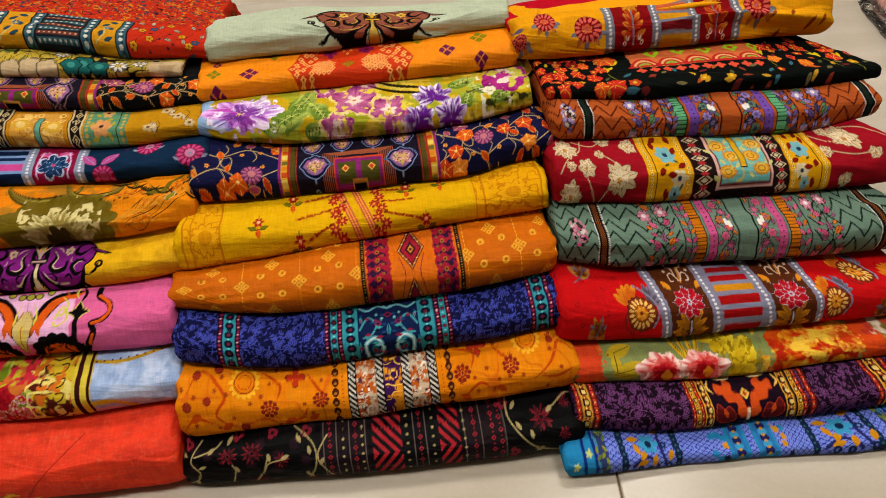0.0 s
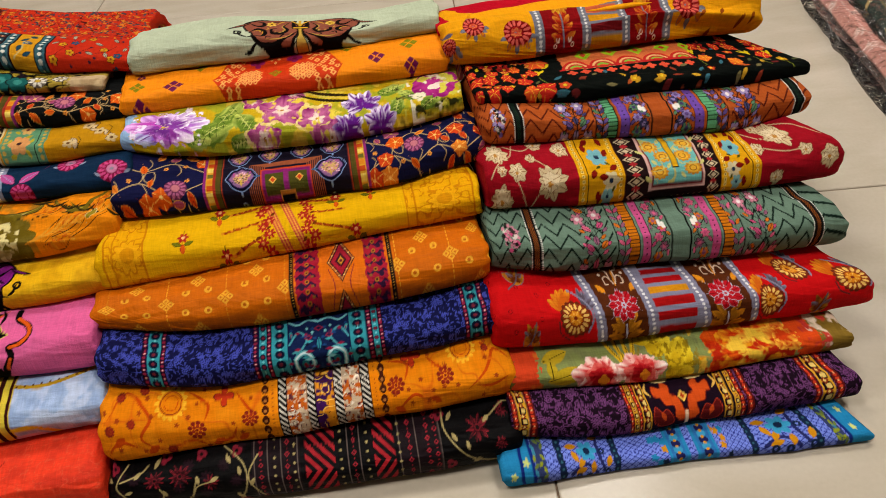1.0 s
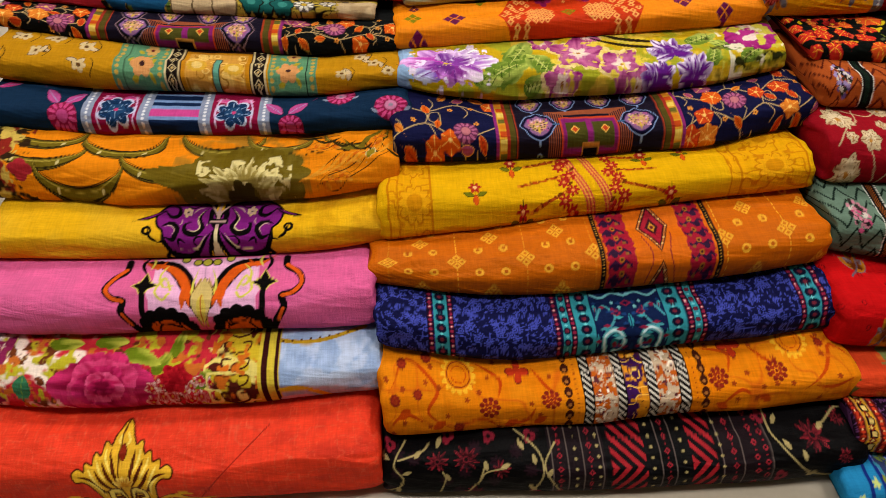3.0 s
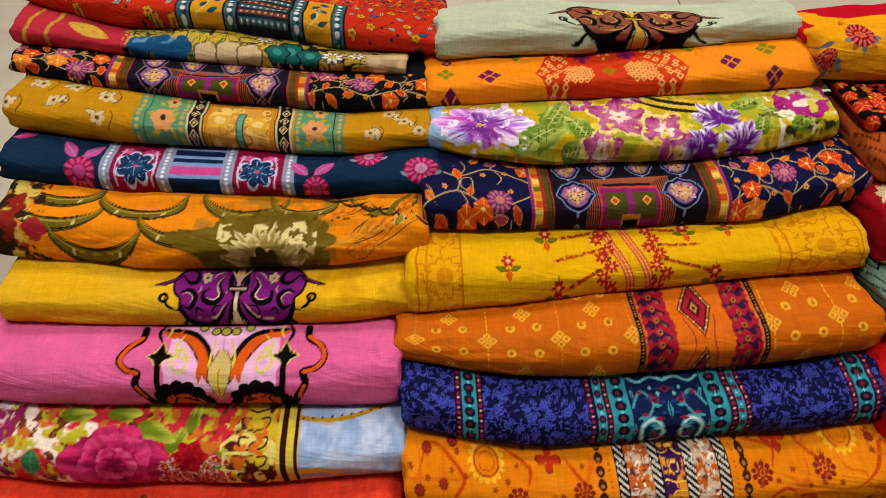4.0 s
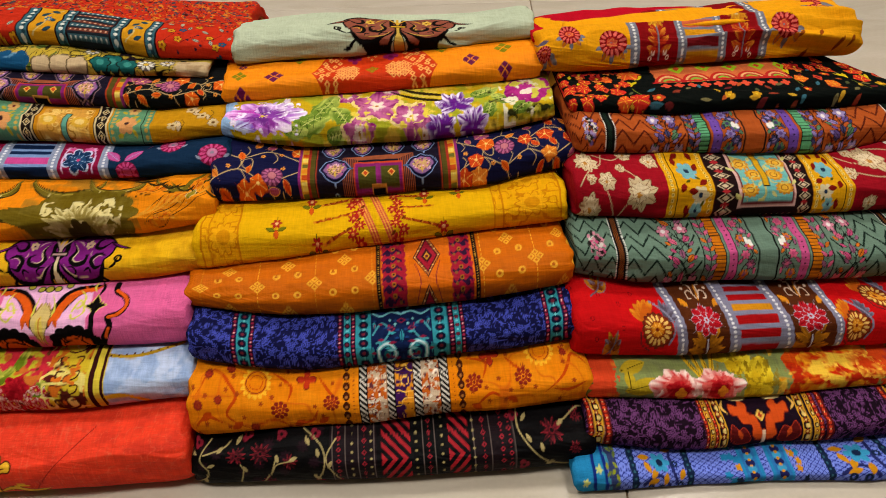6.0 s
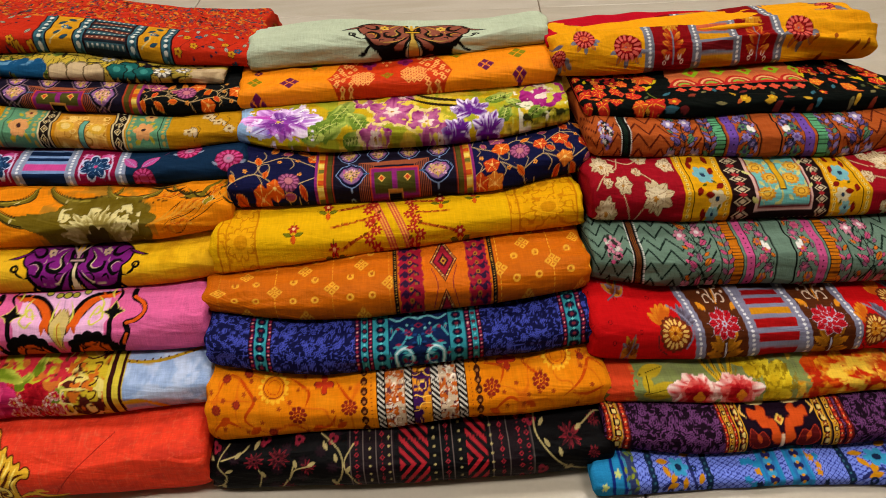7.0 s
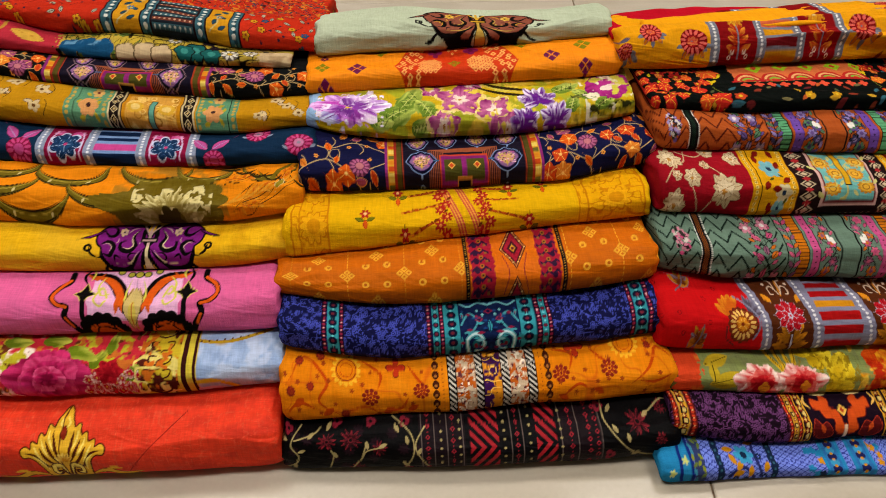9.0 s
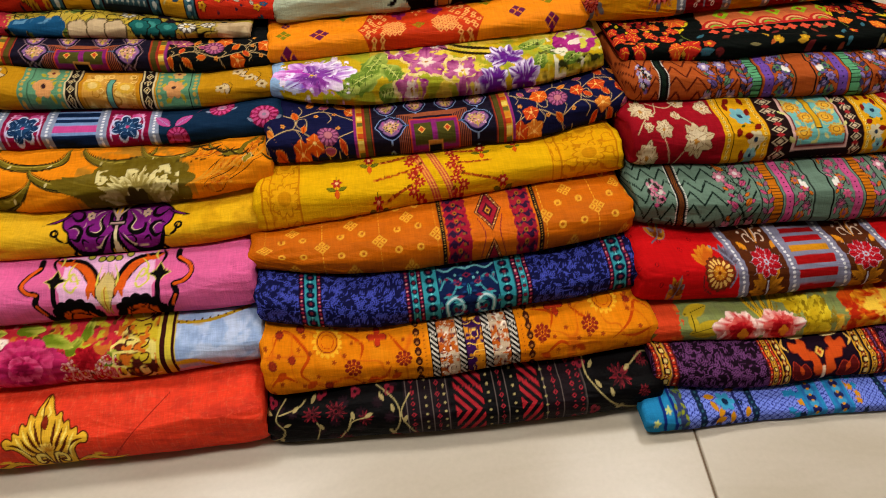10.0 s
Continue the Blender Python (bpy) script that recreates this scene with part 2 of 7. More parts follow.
    def leaf(self, fx, fy, length, wide, deg, col, vein=None, rim=None):
        length, wide = length * 1.12, wide * 1.2
        sel, dx, dy = self.near(fx, fy, length * 0.75)
        c, s = math.cos(radians(deg)), math.sin(radians(deg))
        u, v = (dx * c + dy * s) / length + 0.5, -dx * s + dy * c
        body = np.where((u > 0) & (u < 1), wide / 2 * np.sin(math.pi * np.clip(u, 0, 1)) ** 0.8, -0.05)
        if rim:
            self.put(np.abs(v) - body - 0.05, rim, sel)
        self.put(np.abs(v) - body, col, sel)
        if vein:
            self.put(np.where((u > 0.05) & (u < 0.95), np.abs(v) - 0.03, 1), vein, sel)

    def petal(self, fx, fy, length, wide, deg, base, tip, rag=0.25, streak=0.7):
        """A soft petal that starts at the place given; its colour runs in streaks from base to tip."""
        sel, dx, dy = self.near(fx, fy, length * 1.15)
        c, s = math.cos(radians(deg)), math.sin(radians(deg))
        u, v = (dx * c + dy * s) / length, -dx * s + dy * c
        q = self.seed + int(deg) % 97 + int(fx * 1000)
        n = vnoise(v * 6.0 / max(wide, 0.3) ** 0.5, u * 2.5, q)
        uc = np.clip(u, 0, 1)
        body = wide / 2 * np.sin(math.pi * uc ** 0.8) ** 0.65 * (1 + rag * (vnoise(u * 6, v * 4, q + 1) - 0.5) * 2)
        body = np.where((u > 0) & (u < 1), body, -0.06)
        f = np.clip(u * 1.25 - 0.5 + (n - 0.5) * streak * 1.6 + 0.3 * (np.abs(v) / max(wide / 2, 0.05)) ** 2, 0, 1)[:, None]
        self.put(np.abs(v) - body, np.array(S(*base)) * (1 - f) + np.array(S(*tip)) * f, sel)

    def rosette(self, fx, fy, r, n, base, tip, core=None, turn=0.0, wide=0.9, layers=1, rag=0.25, squash=1.0):
        for k in range(layers):
            rr = r * (1 - 0.33 * k)
            for i in range(n):
                a = turn + 360 / n * (i + 0.5 * k) + self.rnd.uniform(-9, 9)
                self.petal(fx, fy, rr * self.rnd.uniform(0.85, 1.08) * (1 - (1 - squash) * abs(math.sin(radians(a)))), rr * wide * 5.2 / n, a, base, tip, rag)
        if core:
            self.flower(fx, fy, r * 0.17, 7, core, None, deep=0.5)

    def lobes(self, fx, fy, r, n, col, rim, vein, turn=0.0, squash=1.0):
        """An open blossom of rounded, outlined petals of uneven length."""
        todo = []
        for k in range(n):
            a = turn + 360 / n * k + self.rnd.uniform(-8, 8)
            l = r * self.rnd.uniform(0.8, 1.12)
            todo.append((fx + 0.52 * l * math.cos(radians(a)) / self.W, fy + 0.52 * l * squash * math.sin(radians(a)) / self.L, l * 0.95, 4.4 * r / n, a))
        for q in todo:
            self.leaf(*q, rim, None, rim=rim)
        for q in todo:
            self.leaf(*q, col, vein)

    def shape(self, pts, col, rim=None, w=0.12):
        """A closed, smooth outline, filled."""
        k = np.array([(a * self.W, b * self.L) for a, b in pts])
        m = len(k)
        line = []
        for i in range(m):
            p0, p1, p2, p3 = k[i - 1], k[i], k[(i + 1) % m], k[(i + 2) % m]
            for f in (0, 0.25, 0.5, 0.75):
                line.append(0.5 * (2 * p1 + (p2 - p0) * f + (2 * p0 - 5 * p1 + 4 * p2 - p3) * f * f + (3 * p1 - p0 - 3 * p2 + p3) * f ** 3))
        line = np.array(line)
        lo, hi = line.min(0) - w - 0.1, line.max(0) + w + 0.1
        sel = (self.X > lo[0]) & (self.X < hi[0]) & (self.Y > lo[1]) & (self.Y < hi[1])
        x, y = self.X[sel], self.Y[sel]
        d, inside = np.full(x.shape, 9.0), np.zeros(x.shape, bool)
        for i in range(len(line)):
            (ax, ay), (bx, by) = line[i], line[(i + 1) % len(line)]
            ll = max((bx - ax) ** 2 + (by - ay) ** 2, 1e-9)
            f = np.clip(((x - ax) * (bx - ax) + (y - ay) * (by - ay)) / ll, 0, 1)
            d = np.minimum(d, np.hypot(x - ax - f * (bx - ax), y - ay - f * (by - ay)))
            inside ^= ((ay > y) != (by > y)) & (x < (bx - ax) * (y - ay) / (by - ay + 1e-12) + ax)
        d = np.where(inside, -d, d)
        if rim:
            self.put(d - w, rim, sel)
        self.put(d, col, sel)

    def diamond(self, fx, fy, a, b, col, hole=None, share=0.55):
        sel, dx, dy = self.near(fx, fy, max(a, b) * 1.2)
        d = (np.abs(dx) / a + np.abs(dy) / b - 1) * min(a, b) * 0.7
        self.put(d, col, sel)
        if hole:
            self.put((np.abs(dx) / a + np.abs(dy) / b - share) * min(a, b) * 0.7, hole, sel)

    def quad(self, fx, fy, s, col, hole=None):
        for ix, iy in ((1, 0), (-1, 0), (0, 1), (0, -1)):
            self.diamond(fx + ix * s / self.W, fy + iy * s / self.L, s * 0.85, s * 0.85, col, hole, 0.4)

    def vine(self, pts, w, col, taper=False):
        pts = [(a * self.W, b * self.L) for a, b in pts]
        k = np.array([pts[0], *pts, pts[-1]])
        line = []
        for i in range(len(pts) - 1):
            for t in np.linspace(0, 1, 7)[:-1]:
                p0, p1, p2, p3 = k[i], k[i + 1], k[i + 2], k[i + 3]
                line.append(0.5 * (2 * p1 + (p2 - p0) * t + (2 * p0 - 5 * p1 + 4 * p2 - p3) * t * t + (3 * p1 - p0 - 3 * p2 + p3) * t ** 3))
        line = np.array([*line, pts[-1]])
        lo, hi = line.min(0) - w - 0.1, line.max(0) + w + 0.1
        sel = (self.X > lo[0]) & (self.X < hi[0]) & (self.Y > lo[1]) & (self.Y < hi[1])
        x, y = self.X[sel], self.Y[sel]
        d = np.full(x.shape, 9.0)
        m = len(line) - 1
        for i in range(m):
            (ax, ay), (bx, by) = line[i], line[i + 1]
            ll = max((bx - ax) ** 2 + (by - ay) ** 2, 1e-9)
            t = np.clip(((x - ax) * (bx - ax) + (y - ay) * (by - ay)) / ll, 0, 1)
            half = w / 2 * (math.sin(math.pi * (i + 0.5) / m) if taper else 1)
            d = np.minimum(d, np.hypot(x - ax - t * (bx - ax), y - ay - t * (by - ay)) - half)
        self.put(d, col, sel)

    def zigzag(self, a, b, period, pitch, amp, w, col, off=0.0):
        sel = (self.X > a * self.W) & (self.X < b * self.W)
        tri = np.abs((self.X[sel] / period) % 1.0 - 0.5) * 2
        f = ((self.Y[sel] - amp * tri) / pitch + off) % 1.0
        self.put(np.abs(f - 0.5) * pitch - w / 2, col, sel)

    def blots(self, col, scale, level, seed, a=0.0, b=1.0, y0=-9.0, y1=9.0, stretch=1.0, alpha=1.0, soft=0.05):
        sel = (self.X > a * self.W) & (self.X < b * self.W) & (self.Y > y0 * self.L) & (self.Y < y1 * self.L)
        n = fnoise(self.X[sel] * scale / stretch, self.Y[sel] * scale, self.seed * 3 + seed)
        self.put(level - n, col, sel, soft=soft, a=alpha)

    def threads(self, col, scale, width, seed, a=0.0, b=1.0, y0=-9.0, y1=9.0, stretch=1.0, alpha=1.0):
        sel = (self.X > a * self.W) & (self.X < b * self.W) & (self.Y > y0 * self.L) & (self.Y < y1 * self.L)
        n = vnoise(self.X[sel] * scale / stretch, self.Y[sel] * scale, self.seed * 3 + seed)
        self.put(np.abs(n - 0.5) - width, col, sel, soft=0.03, a=alpha)

    def scatter(self, count, a, b, y0, y1, draw, gap=0.0):
        placed = []
        for _ in range(count * 6):
            if len(placed) >= count:
                break
            fx, fy = self.rnd.uniform(a, b), self.rnd.uniform(y0, y1)
            if all(math.hypot((fx - u) * self.W, (fy - v) * self.L) > gap for u, v in placed):
                placed.append((fx, fy))
                draw(fx, fy, self.rnd)

    def lace(self, col, a, b):
        """A dense two-tone ground of sprays and small flowers."""
        self.threads(col, 2.3, 0.022, 1, a, b)

        def bit(fx, fy, r):
            k = r.random()
            if k < 0.36:
                for q in range(7):
                    t = q * 0.898
                    self.disc(fx + 0.22 * math.cos(t) / self.W, fy + 0.22 * math.sin(t) / self.L, 0.075, col)
                self.disc(fx, fy, 0.1, col)
            else:
                self.leaf(fx, fy, 0.4, 0.12, r.uniform(0, 180), col)
        self.scatter(int((b - a) * self.W * 21), a, b, 0.0, 1.1, bit, 0.25)


# mirrored ornament: draws with fn(side) for both sides of a centre line
def both(fn):
    for side in (-1, 1):
        fn(side)


def mask_ornament(p, cx, hw, y0, y1, body, dark, gold, cream):
    """A winged scroll ornament, symmetrical about its middle."""
    h = y1 - y0
    Y = lambda f: y0 + f * h

    def side(s):
        X = lambda f: cx + s * f * hw
        P = lambda *q: [(X(a), Y(b)) for a, b in q]
        p.shape(P((0.0, 0.5), (0.08, 0.8), (0.16, 0.96), (0.42, 1.07), (0.78, 1.02), (1.0, 0.8), (0.97, 0.56), (0.86, 0.42), (0.84, 0.2), (0.66, 0.0), (0.42, -0.06), (0.2, -0.02), (0.06, 0.28)), body, dark, 0.24)
        p.vine(P((0.1, 0.02), (0.3, -0.07), (0.55, -0.06), (0.78, 0.1), (0.86, 0.36)), 0.6, dark, True)
        p.vine(P((0.98, 0.2), (0.84, 0.22), (0.8, 0.08), (0.9, 0.0)), 0.3, dark, True)
        p.vine(P((0.16, 0.3), (0.3, 0.3), (0.36, 0.2), (0.26, 0.12)), 0.2, dark, True)
        p.vine(P((0.02, 0.5), (0.12, 0.72), (0.1, 1.0)), 0.5, dark)
        p.vine(P((0.06, 0.42), (0.2, 0.2), (0.42, 0.02), (0.66, 0.04), (0.8, 0.14)), 0.42, dark, True)
        p.vine(P((0.14, 0.36), (0.28, 0.16), (0.46, 0.1), (0.62, 0.12)), 0.14, cream, True)
        p.vine(P((0.3, -0.1), (0.42, 0.0), (0.58, -0.06)), 0.3, dark, True)
        p.vine(P((0.18, 0.95), (0.3, 0.72), (0.24, 0.5), (0.34, 0.36), (0.5, 0.4), (0.52, 0.56), (0.42, 0.6)), 0.56, dark, True)
        p.vine(P((0.22, 0.9), (0.33, 0.7), (0.28, 0.5), (0.36, 0.41), (0.47, 0.45)), 0.13, cream, True)
        p.vine(P((0.94, 0.9), (0.78, 0.72), (0.66, 0.76), (0.68, 0.92), (0.8, 0.98)), 0.46, dark, True)
        p.vine(P((0.9, 0.5), (0.76, 0.58), (0.64, 0.46), (0.7, 0.26), (0.84, 0.3)), 0.55, dark, True)
        p.vine(P((0.84, 0.5), (0.76, 0.53), (0.68, 0.44), (0.72, 0.32)), 0.12, gold, True)
        p.vine(P((0.5, 0.2), (0.6, 0.26), (0.62, 0.14)), 0.24, dark, True)
        p.vine(P((0.32, 1.02), (0.44, 0.92), (0.58, 1.0)), 0.16, dark, True)
        p.rosette(X(0.52), Y(0.83), 0.62, 6, gold, (232, 205, 110), dark, 20, 0.8)
        p.vine(P((0.42, 0.8), (0.36, 0.9), (0.26, 0.96)), 0.16, gold, True)
        p.vine(P((0.6, 0.68), (0.58, 0.6), (0.62, 0.54)), 0.12, gold, True)
        # whiskers and knobs at the outer side
        p.vine(P((0.9, 0.88), (1.08, 0.74), (1.34, 0.62)), 0.42, dark, True)
        p.vine(P((0.95, 0.84), (1.08, 0.75), (1.24, 0.66)), 0.16, body, True)
        p.vine(P((0.96, 0.22), (1.08, 0.3), (1.13, 0.46)), 0.3, dark, True)
        p.ring(X(1.13), Y(0.42), 0.34, 0.26, dark)
        p.vine(P((0.8, 0.1), (0.92, -0.04), (1.04, -0.06)), 0.36, dark, True)

        p.vine(P((0.03, 0.5), (0.07, 0.22), (0.2, -0.08)), 0.4, dark, True)
        p.vine(P((0.0, 0.5), (0.03, 0.2), (0.09, -0.05)), 0.16, cream)
        p.vine(P((0.0, 0.62), (0.03, 0.8), (0.16, 1.02)), 0.2, gold)
        p.vine(P((0.0, 0.58), (0.1, 0.6), (0.18, 0.55)), 0.16, cream, True)
    both(side)
    p.shape([(cx - 0.1 * hw, Y(-0.1)), (cx, Y(-0.12)), (cx + 0.1 * hw, Y(-0.1)), (cx + 0.03 * hw, Y(0.22)), (cx, Y(0.42)), (cx - 0.03 * hw, Y(0.22))], cream, dark, 0.1)
    p.vine([(cx, Y(0.2)), (cx, Y(0.4)), (cx, Y(0.62))], 0.3, cream)
    p.vine([(cx, Y(0.5)), (cx, Y(0.8)), (cx, Y(1.05))], 0.3, gold)
    p.stripe(cx - 0.16 * hw, cx + 0.16 * hw, dark, y0=Y(0.56), y1=Y(0.68))
    p.stripe(cx - 0.13 * hw, cx + 0.13 * hw, gold, y0=Y(0.59), y1=Y(0.65))


def dotted_band(p, fx, col, dot, slant=0.0, w=0.024, pitch=0.44):
    p.stripe(fx - w / 2, fx + w / 2, col, slant)
    p.dots(fx, pitch, 0.15, dot, slant)


def bars(p, a, b, rows, slant=0.0):
    """Stacked bars between two edges: (lower, upper, colour)."""
    for y0, y1, col in rows:
        p.stripe(a, b, col, slant * 0.3, y0, y1, rag=0.05)


def sprig(p, fx, fy, red, green, s=1.0, deg=90):
    p.vine([(fx, fy - 0.7 * s / p.L), (fx, fy + 0.8 * s / p.L)], 0.07, green)
    p.flower(fx, fy + 0.15 * s / p.L, 0.36 * s, 6, red, (250, 190, 120), 0.3, 0.5)
    both(lambda k: p.leaf(fx + k * 0.42 * s / p.W, fy - 0.35 * s / p.L, 0.6 * s, 0.24 * s, 20 * k, (120, 120, 20), rim=green))
    p.leaf(fx, fy - 0.75 * s / p.L, 0.6 * s, 0.26 * s, 90, (225, 90, 20), rim=red)


def paisley_tree(p, fx, fy, r, line=(132, 156, 204), deep=(22, 18, 54)):
    x, y = r / p.W, r / p.L
    H = lambda k: [(fx + a * x * k, fy + b * y * k) for a, b in ((0, -1.0), (0.55, -0.75), (0.8, -0.35), (1.02, 0.0), (0.85, 0.4), (0.62, 0.72), (0.3, 0.8), (0, 0.98), (-0.3, 0.8), (-0.62, 0.72), (-0.85, 0.4), (-1.02, 0.0), (-0.8, -0.35), (-0.55, -0.75))]
    p.vine([(fx, fy - 0.8 * y), (fx, fy - 1.4 * y)], 0.2, line)
    p.shape(H(1.16), deep, line, 0.09)
    p.shape(H(0.92), (150, 104, 150), (70, 50, 110), 0.07)
    p.shape(H(0.66), (206, 156, 110), None)
    p.scatter(int(34 * r), fx - 0.66 * x, fx + 0.66 * x, fy - 0.55 * y, fy + 0.66 * y,
              lambda a, b, q: p.disc(a, b, 0.09, q.choice([(226, 176, 200), (214, 190, 90), (190, 80, 150), (90, 90, 40), (60, 30, 70)])), 0.2)
    p.vine([(fx, fy - 0.8 * y), (fx, fy - 0.2 * y)], 0.2, (206, 170, 60), True)


def small_garden(p, a, b, count, ground, seedcols, stem=(190, 160, 110)):
    """Scattered blossoms on thin stems."""
    n = max(2, int((b - a) * p.W / 2.3))
    for row, y in enumerate((0.28, 0.74)):
        line = [(a + i / n * (b - a), y + 0.1 * (1 if (i + row) % 2 else -1)) for i in range(n + 1)]
        p.vine(line, 0.11, stem)
        for i, (x, yy) in enumerate(line):
            s = 1 if (i + row) % 2 else -1
            dx = 0.9 / p.W
            p.vine([(x, yy), (x + 0.5 * dx, yy + 0.2 * s), (x + 1.3 * dx, yy + 0.24 * s), (x + 1.5 * dx, yy + 0.12 * s)], 0.09, stem)
            p.vine([(x + 0.3 * dx, yy), (x + 0.9 * dx, yy - 0.16 * s), (x + 0.5 * dx, yy - 0.26 * s)], 0.08, stem)

    def bloom(fx, fy, r):
        k, c = r.random(), r.choice(seedcols)
        if k < 0.3:
            p.lobes(fx, fy, r.uniform(0.8, 1.05), r.choice([5, 6]), c, (150, 44, 14), (244, 190, 90), r.uniform(0, 70))
            p.disc(fx, fy, 0.16, (244, 200, 110))
        elif k < 0.78:
            d = r.uniform(0, 360)
            p.leaf(fx, fy, r.uniform(0.9, 1.25), r.uniform(0.42, 0.56), d, c, (160, 50, 16), rim=(226, 160, 70))
        else:
            p.flower(fx, fy, 0.22, 5, (230, 150, 60), (120, 40, 20), 0.3, 0.4)
    p.scatter(int(count * 0.72), a, b, 0.02, 0.98, bloom, 1.3)


# ---- middle stack
def dye_black_floral(p):
    red, cream, plum = (168, 40, 54), (176, 158, 104), (60, 30, 40)
    p.ground((13, 10, 12), 0.15)
    p.scatter(14, 0.0, 0.34, 0, 1, lambda a, b, r: p.flower(a, b, 0.5, 8, (45, 22, 32), None, deep=0.5), 1.2)
    for a, b in ((0.345, 0.46), (0.69, 0.80)):
        p.stripe(a, b, (36, 22, 28))
    for f in (0.352, 0.383, 0.415, 0.455, 0.575, 0.605, 0.70, 0.742, 0.80):
        p.stripe(f - 0.0012, f + 0.0012, (110, 95, 90))
    for f, o in ((0.367, 0), (0.43, 0.4), (0.59, 0.2), (0.725, 0.6), (0.77, 0.1), (0.79, 0.5)):
        p.dots(f, 1.05, 0.26, red, off=o, shape=1.0)
        p.dots(f, 1.05, 0.12, (30, 18, 22), off=o, shape=1.0)
        p.dots(f, 1.05, 0.07, red, off=o + 0.5)
    for f, o in ((0.447, 0.2), (0.558, 0.7), (0.622, 0.3), (0.70, 0.0), (0.40, 0.3)):
        p.dots(f, 0.8, 0.12, cream, off=o)
    for a, b in ((0.468, 0.548), (0.633, 0.692)):
        p.stripe(a, b, (18, 13, 17))
        sel = (p.X > a * p.W) & (p.X < b * p.W)
        u = (p.X[sel] / p.W - a) / (b - a)
        apex = np.abs(p.Y[sel] - 0.42 * p.L)
        f = (u * (b - a) * p.W + apex * 0.95) / 1.02 % 1.0
        p.put((np.abs(f - 0.5) - 0.24) * 1.0, (180, 36, 46), sel)
        for e in (a, b):
            p.stripe(e - 0.004, e + 0.004, (18, 13, 17))
    for fx, fy, s in ((0.115, 0.66, 1), (0.175, 0.66, 1.1), (0.245, 0.48, 0.85), (0.19, 0.08, 0.9), (0.895, 0.62, 1.2), (0.945, 0.35, 0.6), (0.96, 0.8, 0.7)):
        p.rosette(fx, fy, 1.0 * s, 11, (60, 14, 22), red, (25, 15, 18), 12 * s, 0.5, 1, 0.4)
        p.ring(fx, fy, 0.2 * s, 0.1, (120, 30, 40))
    for fx, fy in ((0.015, 0.9), (0.14, 0.96), (0.225, 0.93), (0.31, 0.9), (0.315, 0.05), (0.805, 0.9), (0.82, 0.15)):
        p.flower(fx, fy, 0.45, 3, (150, 35, 55), (30, 15, 20), 0.3, 0.4)
    for pts in ([(0.01, 0.1), (0.045, 0.35), (0.02, 0.65), (0.05, 0.95)], [(0.03, 0.72), (0.08, 0.8), (0.1, 0.9)], [(0.115, 0.05), (0.13, 0.35), (0.125, 0.5)],
                [(0.165, 0.0), (0.2, 0.3), (0.215, 0.45), (0.255, 0.5)], [(0.2, 0.3), (0.215, 0.6)], [(0.28, 1.0), (0.325, 0.7), (0.33, 0.35), (0.30, 0.0)],
                [(0.36, 0.8), (0.335, 0.5), (0.355, 0.2), (0.365, 0.1)], [(0.815, 1.0), (0.815, 0.65), (0.86, 0.25), (0.92, 0.1), (0.97, 0.12)], [(0.93, 0.75), (0.97, 0.9), (1.0, 0.85)]):
        p.vine(pts, 0.14, cream)
    for fx, fy, d in ((0.03, 0.15, 120), (0.05, 0.5, 20), (0.0, 0.75, 160), (0.075, 0.78, 40), (0.12, 0.9, 60), (0.135, 0.4, 110), (0.29, 0.8, 120), (0.315, 0.6, 100), (0.345, 0.4, 60),
                      (0.31, 0.15, 140), (0.83, 0.85, 50), (0.835, 0.55, 120), (0.865, 0.4, 100), (0.885, 0.15, 20), (0.215, 0.55, 100), (0.255, 0.53, 20), (0.92, 0.72, 30)):
        p.leaf(fx, fy, 0.8, 0.32, d, cream)


